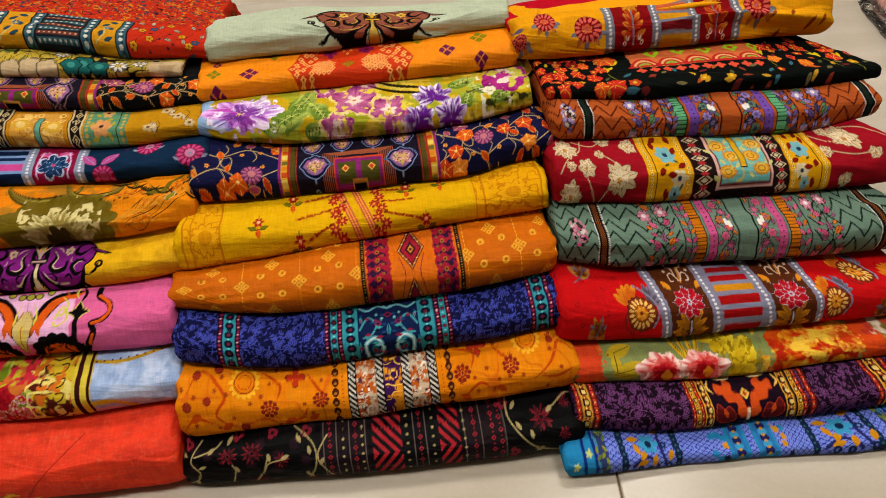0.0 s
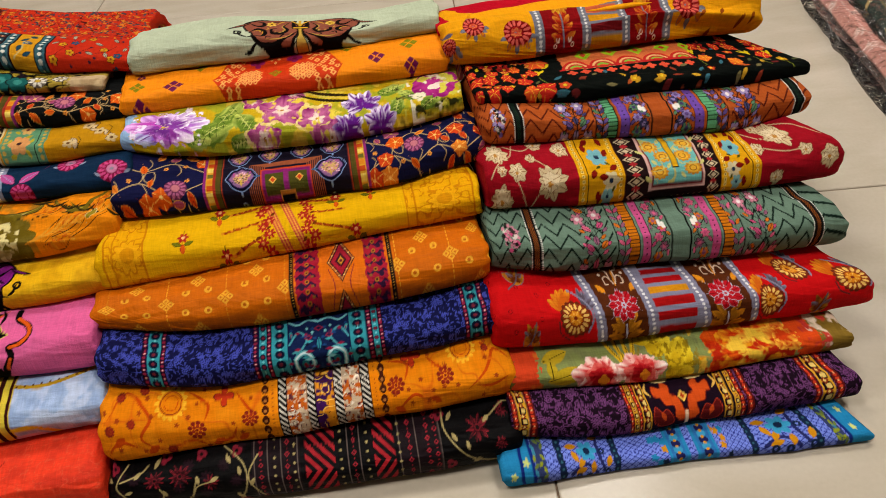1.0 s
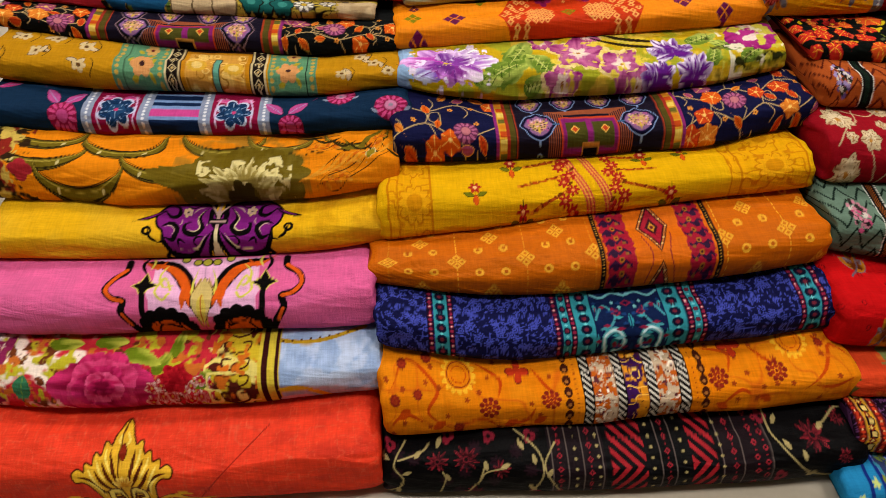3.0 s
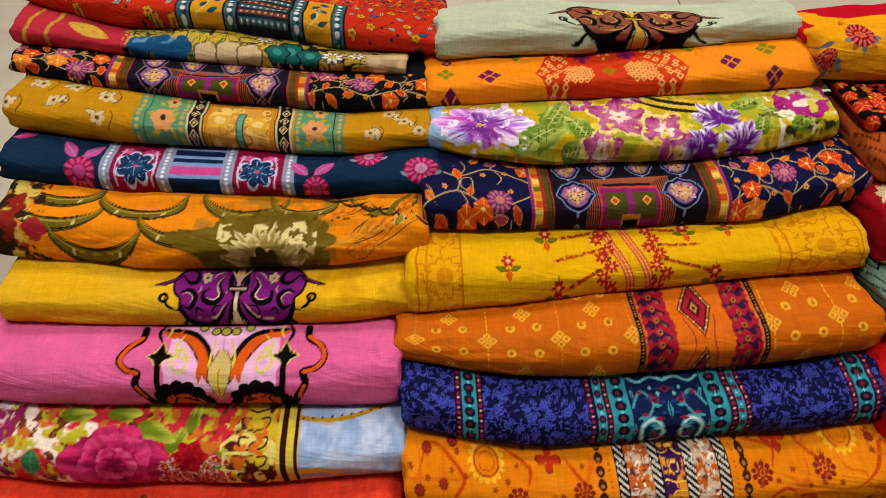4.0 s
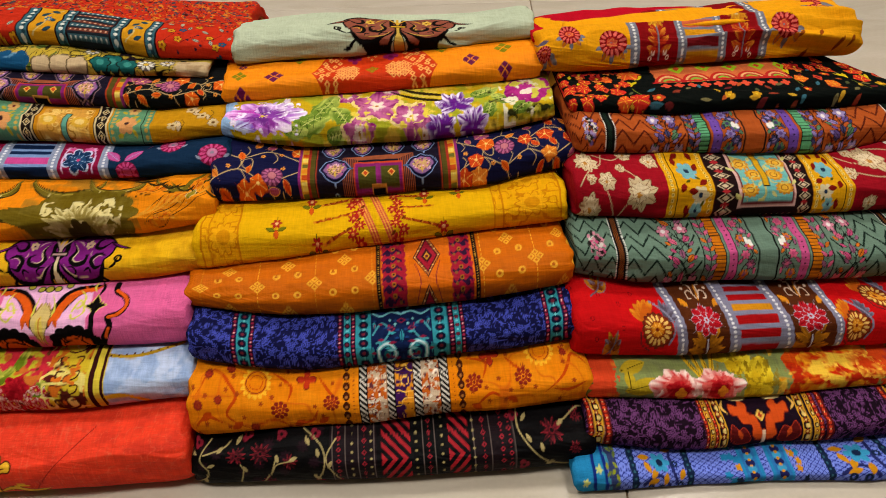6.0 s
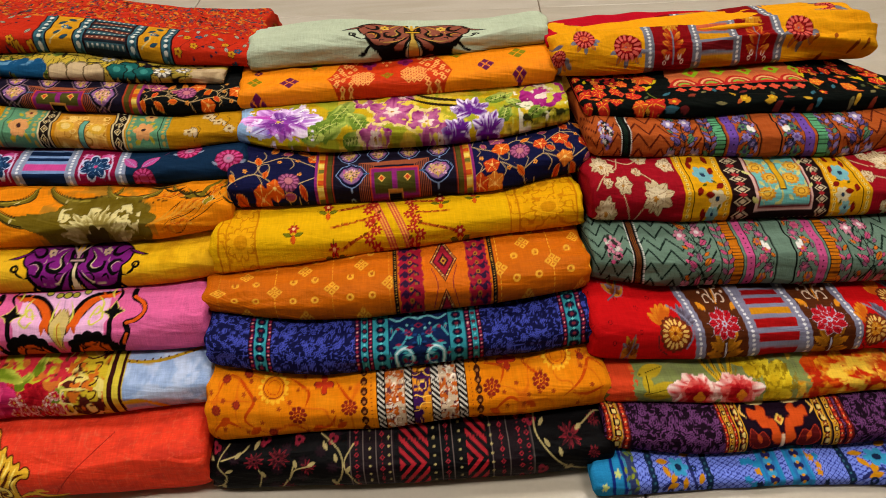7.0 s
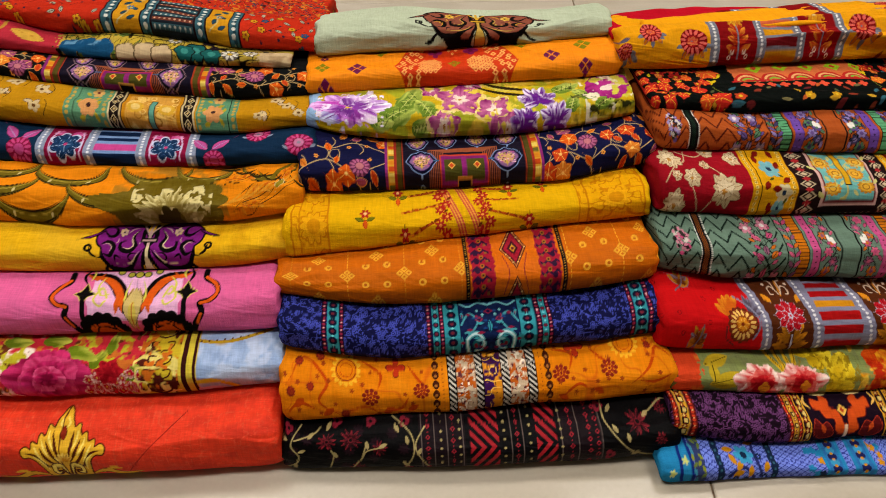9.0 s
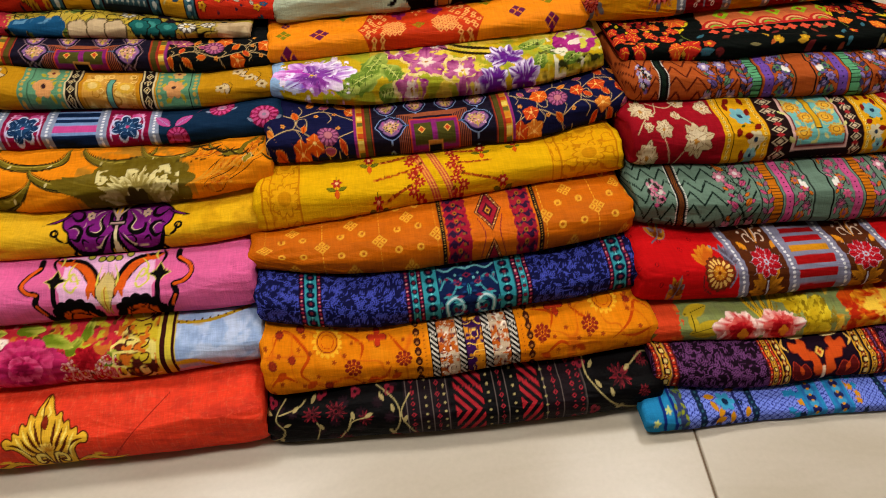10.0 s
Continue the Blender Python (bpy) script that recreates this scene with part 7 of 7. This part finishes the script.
    me.polygons.foreach_set("loop_start", starts.astype(np.int32))
    me.polygons.foreach_set("loop_total", totals.astype(np.int32))
    me.polygons.foreach_set("use_smooth", np.ones(nq + 2, bool))
    me.update(calc_edges=True)
    me.validate()
    col = me.color_attributes.new("dye", "FLOAT_COLOR", "POINT")
    rgba = np.ones((len(verts), 4))
    flat = np.abs(pr.C.reshape(-1, 3))
    rgba[:, :3] = np.clip(flat * (flat @ np.array([0.3, 0.6, 0.1]) + 1e-4)[:, None] ** 0.16, 0.0008, 0.9)
    col.data.foreach_set("color", rgba.ravel())
    me.materials.append(c.mat)
    ob = new(c.name, me)
    ob.location = origin
    tagged(ob, c.label, "folded cloth", group)
    # what the next cloth's back part rests on
    ym, zm = Y.mean(1), Z.mean(1)
    top = slice(n_nose, n_nose + n_top + 8)
    h = np.interp(support[0], ym[top], zm[top], left=0, right=0)
    return ob, np.maximum(support[1], h)


def build_stack(cloths, crest, lean, group, seed):
    ys = np.linspace(0.2, 1.6, 300)
    heights = np.zeros(300)
    for n, c in enumerate(cloths):
        if n + 1 < len(cloths):
            nx = cloths[n + 1]
            above = lambda x, nx=nx: spread(nx.edge, nx.x0, nx.x1, x)
        else:
            above = lambda x: spread(crest, cloths[-1].x0, cloths[-1].x1, x)
        ob, heights = build_cloth(c, above, lean, (ys, heights), group, seed + n)
    return ob

teal_chevron = chevron_cloth((110, 136, 118), (24, 44, 36), [(196, 76, 120), (206, 110, 30), (150, 90, 120), (214, 96, 130)], (206, 116, 16), (206, 84, 140), (150, 80, 30), (206, 130, 150))
rust_chevron = chevron_cloth((182, 86, 34), (104, 32, 18), [(110, 84, 150), (90, 130, 96), (70, 66, 110), (150, 130, 190)], (96, 170, 120), (120, 80, 180), (30, 60, 44), (160, 140, 190))

MID = [
    Cloth("folded_cloth", "thin black cloth with red flowers and chevrons, folded on floor", -.239, .160, [.0, .0, .0, .0, .0], dye_black_floral, base=[.436, .427, .420, .417, .416], mat=SILK),
    Cloth("folded_cloth", "orange cotton cloth with scrolls and striped borders, folded", -.237, .163, [.042, .042, .041, .042, .045], dye_orange_border),
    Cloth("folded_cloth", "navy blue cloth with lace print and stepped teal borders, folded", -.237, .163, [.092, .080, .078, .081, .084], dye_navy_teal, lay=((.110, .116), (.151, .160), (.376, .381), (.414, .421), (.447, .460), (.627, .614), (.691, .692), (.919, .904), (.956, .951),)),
    Cloth("folded_cloth", "burnt orange tie-dye cloth with rings and maroon panel, folded", -.241, .159, [.125, .115, .113, .114, .120], dye_bandhani, lay=((.497, .499), (.627, .625), (.757, .749),), mat=SILK),
    Cloth("folded_cloth", "bright yellow cotton cloth with red flower garlands, folded", -.230, .162, [.146, .149, .152, .156, .158], dye_yellow_sprig, lay=((.21, .221), (.705, .711), (.84, .799),), mat=GAUZE),
    Cloth("folded_cloth", "dark navy cloth with orange blossoms and paisley panel, folded", -.214, .177, [.185, .183, .182, .184, .190], paisley_cloth((27, 29, 76), 0.228, 0.680), lay=((.2445, .257), (.454, .458), (.6635, .663))),
    Cloth("folded_cloth", "yellow-green cloth with large purple orchids and green leaves, folded", -.205, .166, [.224, .214, .213, .214, .221], dye_orchid),
    Cloth("folded_cloth", "orange cloth with purple diamonds and a red tie-dye panel, folded", -.207, .158, [.244, .245, .245, .245, .246], dye_orange_diamond, lay=((.158, .165), (.285, .297), (.475, .470), (.665, .662), (.793, .780),), mat=SILK),
    Cloth("folded_cloth", "sage green crinkled cloth with brown scroll ornament, on top", -.194, .160, [.268, .268, .268, .269, .273], dye_sage, lay=((.556, .541),), deep=.22, mat=GAUZE, taper=0.6, fall=0.0, soft=1.8),
]
RIGHT = [
    Cloth("folded_cloth", "periwinkle lattice-print cloth with turquoise borders, folded on the floor", .135, .500, [0, 0, 0, 0, 0], dye_blue, lay=((.462, .452), (.578, .578), (.717, .675), (.853, .855),), base=[.386, .384, .380, .374, .368], right=.3),
    Cloth("folded_cloth", "dark plum cloth with lilac lace print and orange borders, folded", .151, .511, [.026, .018, .017, .015, .016], dye_purple, lay=((.041, .030), (.309, .319), (.404, .380), (.498, .481), (.592, .590), (.668, .648), (.908, .889),), right=.3),
    Cloth("folded_cloth", "green and orange cloth with large roses and yellow leaves, folded", .157, .517, [.052, .046, .044, .044, .043], dye_floral_green, right=.3),
    Cloth("folded_cloth", "bright red cloth with gold sunflowers and grey dotted ladder panel, folded", .150, .548, [.077, .072, .071, .067, .068], dye_red_ladder, lay=((.222, .200), (.28, .259), (.42, .391), (.545, .528), (.675, .665), (.74, .705), (.845, .808), (.955, .937),), right=.5),
    Cloth("folded_cloth", "grey-green chevron cloth with pink and orange flower bands, folded", .161, .534, [.127, .117, .114, .110, .108], teal_chevron, lay=((.08, .057), (.153, .121), (.423, .389), (.558, .519), (.693, .654), (.963, .906), (.99, .933),), right=.2),
    Cloth("folded_cloth", "crimson cloth with cream flowers, yellow borders and a teal panel, folded", .167, .553, [.166, .159, .157, .155, .154], dye_crimson, lay=((.217, .169), (.294, .245), (.434, .371), (.478, .445), (.595, .588), (.640, .641), (.776, .751), (.868, .848),), right=.6),
    Cloth("folded_cloth", "rust brown chevron cloth with purple and green bands, folded", .175, .541, [.212, .206, .201, .197, .204], rust_chevron, lay=((.08, .043), (.153, .103), (.423, .377), (.558, .520), (.693, .673), (.963, .948), (.99, .974),), pinch=0.25),
    Cloth("folded_cloth", "black cloth with red flowers, yellow tulips and coloured leaves, folded", .176, .550, [.241, .235, .233, .230, .231], dye_black_leaf, lay=((.25, .200), (.31, .285), (.69, .690), (.88, .877),), pinch=0.4, right=.6),
    Cloth("folded_cloth", "amber yellow cloth with red flowers and grey stripes, on top", .154, .522, [.252, .252, .252, .250, .249], dye_amber, lay=((.252, .218), (.315, .295), (.462, .439), (.587, .565), (.725, .698), (.79, .758),), deep=.25, taper=0.45, fall=0.02, soft=2.2),
]
LEFT = [
    Cloth("folded_cloth", "shiny red cloth with a golden acanthus ornament, folded on the floor", -.62, -.240, [0, 0, 0, 0, 0], dye_red_gold, base=[.452, .446, .442, .439, .437], mat=SILK),
    Cloth("folded_cloth", "multicoloured cloth with a magenta rose and pale blue corner, folded", -.610, -.234, [.071, .064, .060, .058, .060], dye_rose, lay=((.728, .738), (.752, .765),)),
    Cloth("folded_cloth", "pink crinkled cloth with black and orange scroll ornament, folded", -.600, -.236, [.110, .103, .100, .098, .097], dye_pink, lay=((.368, .368), (.572, .596), (.776, .831),), mat=GAUZE),
    Cloth("folded_cloth", "yellow cotton cloth with a purple and black scroll ornament, folded", -.575, -.213, [.148, .143, .140, .139, .142], dye_yellow_mask, lay=((.341, .395), (.542, .558), (.743, .736),), mat=GAUZE),
    Cloth("folded_cloth", "orange and olive cloth with scale arcs and pale brushed bloom, folded", -.586, -.208, [.179, .173, .168, .167, .171], dye_olive, lay=((.575, .640),), soft=1.8),
    Cloth("folded_cloth", "dark blue cloth with pink flowers and grey dotted stripes, folded", -.592, -.196, [.218, .209, .205, .202, .201], dye_blue_pink, lay=((.258, .246), (.39, .378), (.525, .520), (.664, .658),)),
    Cloth("folded_cloth", "mustard cloth with teal flower borders and a gold panel, folded", -.594, -.201, [.244, .234, .228, .223, .224], dye_mustard, lay=((.27, .311), (.465, .469), (.61, .638), (.80, .794),)),
    Cloth("folded_cloth", "black cloth with orange blossoms and a purple paisley panel, folded", -.602, -.203, [.273, .261, .252, .246, .244], paisley_cloth((22, 24, 24), 0.222, 0.712, (150, 118, 128), (26, 22, 26)), lay=((.2385, .256), (.467, .485), (.6955, .704))),
    Cloth("folded_cloth", "pink, yellow and teal leaf-print cloth, thinly folded", -.605, -.223, [.288, .280, .273, .267, .262], dye_multi, bulge=1.0, soft=1.3),
    Cloth("folded_cloth", "red cloth with small flowers and a teal border, on top", -.605, -.182, [.311, .294, .289, .278, .271], dye_red_print, lay=((.377, .396), (.485, .503), (.632, .657), (.737, .749),), deep=.25, taper=0.2, fall=0.05),
]
# how far back the front folds lie at each height, for each stack
build_stack(LEFT, [.323, .320, .314, .302, .291], (2.018, 0.836, 0.4406), "left stack of folded cloths", 10)
build_stack(MID, [.299, .300, .295, .291, .291], (2.367, 0.8238, 0.424), "middle stack of folded cloths", 30)


def right_lean(z):
    """The right stack steps back under its top cloth."""
    k = np.clip((z - 0.240) / 0.011, 0, 1)
    return np.polyval((-0.5285, 1.4076, 0.3896), z) + 0.058 * k * k * (3 - 2 * k)


AMBER = build_stack(RIGHT, [.290, .291, .292, .294, .297], right_lean, "right stack of folded cloths", 50)

# ---------------------------------------------------------------- inner fold at the end of the rose cloth
def inner_fold():
    rose = next(o for o in scene.objects if o.get("label", "").startswith("multicoloured"))
    bm = box_bm(-0.268, -0.2275, 0.520, 0.575, 0.064, 0.084, 0.009, 4)
    ob = part("inner_fold", bm, plain_material("brown_print", srgb(120, 50, 34), 0.8, 240.0, 0.6), rose, "brown patterned inner layer showing at the end")
    ob.location = -rose.location


inner_fold()


# ---------------------------------------------------------------- red lining behind the amber cloth
def soft_sheet(name, x0, x1, y0, y1, height, thick, mat, col, parent, label, seed, outline):
    nx, ny = 60, 30
    u, v = np.meshgrid(np.linspace(0, 1, nx), np.linspace(0, 1, ny))
    X = x0 + (x1 - x0) * u
    Y = y0 + (y1 - y0) * v * outline(u)
    Z = height(X, Y) + (vnoise(X * 40, Y * 40, seed) - 0.5) * 0.003
    top = np.stack([X, Y, Z], -1).reshape(-1, 3)
    low = top - np.array([0, 0, thick])
    verts = np.vstack([top, low])
    n = nx * ny
    faces = []
    for j in range(ny - 1):
        for i in range(nx - 1):
            k = j * nx + i
            faces.append((k, k + 1, k + nx + 1, k + nx))
            faces.append((n + k, n + k + nx, n + k + nx + 1, n + k + 1))
    rim = [*range(nx), *[j * nx + nx - 1 for j in range(1, ny)], *[(ny - 1) * nx + i for i in range(nx - 2, -1, -1)], *[j * nx for j in range(ny - 2, 0, -1)]]
    for a, b in zip(rim, rim[1:] + rim[:1]):
        faces.append((b, a, n + a, n + b))
    me = mesh_of(name, verts, faces, mat, True)
    at = me.color_attributes.new("dye", "FLOAT_COLOR", "POINT")
    for d in at.data:
        d.color = (*srgb(*col), 1)
    ob = new(name, me)
    ob.parent = parent
    if parent:
        ob.location = -parent.location
    return tagged(ob, label)


soft_sheet("upper_layer", 0.19, 0.50, 0.785, 0.838, lambda X, Y: 0.2925 - 0.02 * np.maximum(0.3 - X, 0) - 0.10 * np.maximum(Y - 0.80, 0), 0.005, COTTON, (226, 150, 14), AMBER, "thin amber upper layer",
           9, lambda u: 0.5 + 0.5 * np.sin(math.pi * np.clip(u * 0.8 + 0.08, 0, 1)) ** 0.8)
soft_sheet("lining", 0.152, 0.385, 0.80, 0.875, lambda X, Y: 0.285 - 0.12 * np.maximum(Y - 0.83, 0), 0.006, COTTON, (172, 8, 30), AMBER, "plain red lining layer",
           5, lambda u: 0.55 + 0.45 * np.sin(math.pi * np.clip(u * 0.95 + 0.05, 0, 1)) ** 0.7)


# ---------------------------------------------------------------- wrapped packs further back
def film_material():
    """Clear thin plastic film: it lets light through and adds crinkled gloss."""
    m, nt, N, L, P = material("clear_film")
    N.remove(P)
    out = N["Material Output"]
    clear, gloss, mix, fr = N.new("ShaderNodeBsdfTransparent"), N.new("ShaderNodeBsdfGlossy"), N.new("ShaderNodeMixShader"), N.new("ShaderNodeFresnel")
    clear.inputs[0].default_value = (0.95, 0.95, 0.94, 1)
    gloss.inputs["Roughness"].default_value = 0.12
    fr.inputs["IOR"].default_value = 1.7
    tex, co, bump = N.new("ShaderNodeTexNoise"), N.new("ShaderNodeTexCoord"), N.new("ShaderNodeBump")
    tex.inputs["Scale"].default_value = 28.0
    tex.inputs["Detail"].default_value = 3.0
    tex.inputs["Distortion"].default_value = 1.5
    bump.inputs["Strength"].default_value, bump.inputs["Distance"].default_value = 1.0, 0.02
    L.new(co.outputs["Object"], tex.inputs["Vector"])
    L.new(tex.outputs["Fac"], bump.inputs["Height"])
    L.new(bump.outputs[0], gloss.inputs["Normal"])
    L.new(bump.outputs[0], fr.inputs["Normal"])
    L.new(fr.outputs[0], mix.inputs[0])
    L.new(clear.outputs[0], mix.inputs[1])
    L.new(gloss.outputs[0], mix.inputs[2])
    L.new(mix.outputs[0], out.inputs["Surface"])
    return m


FILM = film_material()


def slab(nx, ny, w, d, h, seed, puff, uneven):
    """A soft closed slab, rounded at its edges; its base lies at z 0."""
    u, v = np.meshgrid(np.linspace(-1, 1, nx), np.linspace(-1, 1, ny))
    edge = np.clip((1 - np.maximum(np.abs(u), np.abs(v))) / 0.10, 0, 1)
    rise = np.sqrt(1 - (1 - edge) ** 2)
    X, Y = u * w / 2, v * d / 2
    n1 = (vnoise(X * 25, Y * 25, seed) - 0.5) * uneven
    X = X + (vnoise(Y * 30, X * 9, seed + 1) - 0.5) * puff
    Y = Y + (vnoise(X * 30, Y * 9, seed + 2) - 0.5) * puff
    top = np.stack([X, Y, h * (0.45 + 0.55 * rise) + n1 * rise], -1).reshape(-1, 3)
    low = np.stack([X, Y, h * 0.45 * (1 - rise)], -1).reshape(-1, 3)
    n = nx * ny
    faces = []
    for j in range(ny - 1):
        for i in range(nx - 1):
            k = j * nx + i
            faces += [(k, k + 1, k + nx + 1, k + nx), (n + k, n + k + nx, n + k + nx + 1, n + k + 1)]
    rim = [*range(nx), *[j * nx + nx - 1 for j in range(1, ny)], *[(ny - 1) * nx + i for i in range(nx - 2, -1, -1)], *[j * nx for j in range(ny - 2, 0, -1)]]
    for a, b in zip(rim, rim[1:] + rim[:1]):
        faces.append((b, a, n + a, n + b))
    return np.vstack([top, low]), faces


def wrapped_pack(label, x, y, z, turn, base, motif, seed):
    thing = tagged(new("wrapped_pack"), label, "wrapped cloth", "wrapped packs on the floor")
    verts, faces = slab(90, 120, 0.29, 0.40, 0.026, seed, 0.004, 0.004)
    me = mesh_of("folded_cloth", verts, faces, SILK, True)
    X, Y = (verts[:, 0] + 0.145) * 100, (verts[:, 1] + 0.2) * 100
    p = Print(X[None, :], Y[None, :], 29.0, 40.0, seed)
    p.ground(base, 0.08)

    def spray(fx, fy, r):
        p.flower(fx, fy, r.uniform(0.5, 0.9), r.choice([5, 6, 8]), motif, base, 0.35, 0.5)
        for k in range(3):
            p.leaf(fx + r.uniform(-0.04, 0.04), fy + r.uniform(-0.03, 0.03), 1.3, 0.4, r.uniform(0, 180), motif)
    p.scatter(46, 0, 1, 0, 1, spray, 2.6)
    for f in (0.06, 0.94):
        p.dots(f, 0.7, 0.2, motif)
    at = me.color_attributes.new("dye", "FLOAT_COLOR", "POINT")
    rgba = np.ones((len(verts), 4))
    rgba[:, :3] = np.clip(p.C.reshape(-1, 3), 0.002, 0.9)
    at.data.foreach_set("color", rgba.ravel())
    body = new("cloth", me)
    body.parent = thing
    body.location = (0, 0, 0.001)
    verts, faces = slab(50, 66, 0.325, 0.435, 0.031, seed + 3, 0.010, 0.006)
    film = new("wrapper", mesh_of("wrapper", verts, faces, FILM, True))
    film.parent = thing
    film.visible_shadow = False
    tagged(film, "crinkled clear plastic wrapper")
    thing.matrix_world = pose(x, y, z, 0, 0, turn)
    return thing


DIR = -13.0
for k, (label, base, motif) in enumerate((
        ("black cloth with white sprigs in a clear plastic bag", (30, 26, 28), (190, 180, 176)),
        ("dusty pink cloth with pale embroidery in a clear plastic bag", (196, 140, 128), (226, 196, 184)),
        ("dark green cloth with gold sprigs in a clear plastic bag", (42, 58, 52), (180, 150, 90)),
        ("pale pink cloth with silver sprigs in a clear plastic bag", (206, 150, 138), (226, 216, 206)),
        ("olive cloth with gold flowers in a clear plastic bag", (120, 96, 40), (206, 160, 60)))):
    right, ahead = Vector((math.cos(radians(DIR)), math.sin(radians(DIR)), 0)), Vector((-math.sin(radians(DIR)), math.cos(radians(DIR)), 0))
    at = Vector((0.853, 0.890, 0)) + right * (0.163 + (0, -0.006, 0.026, 0.056, 0.086)[k]) + ahead * (0.2175 + 0.012 * k)
    wrapped_pack(label, at.x, at.y, 0.0015 + 0.0295 * k, DIR + 1.5 * (k % 2), base, motif, 80 + 5 * k)

# ---------------------------------------------------------------- floor tiles

def build_tiles():
    bm = box_bm(-SIZE / 2 + GAP / 2, SIZE / 2 - GAP / 2, -SIZE / 2 + GAP / 2, SIZE / 2 - GAP / 2, -0.009, 0, 0.0012)
    me = bpy.data.meshes.new("tile")
    bm.to_mesh(me)
    bm.free()
    me.materials.append(TILE)
    for i in range(-4, 3):
        for j in range(-5, 2):
            ob = new("tile", me)
            ob.parent = FLOOR
            ob.location = ((i + 0.5) * SIZE, (j + 0.5) * SIZE, 0)


build_tiles()
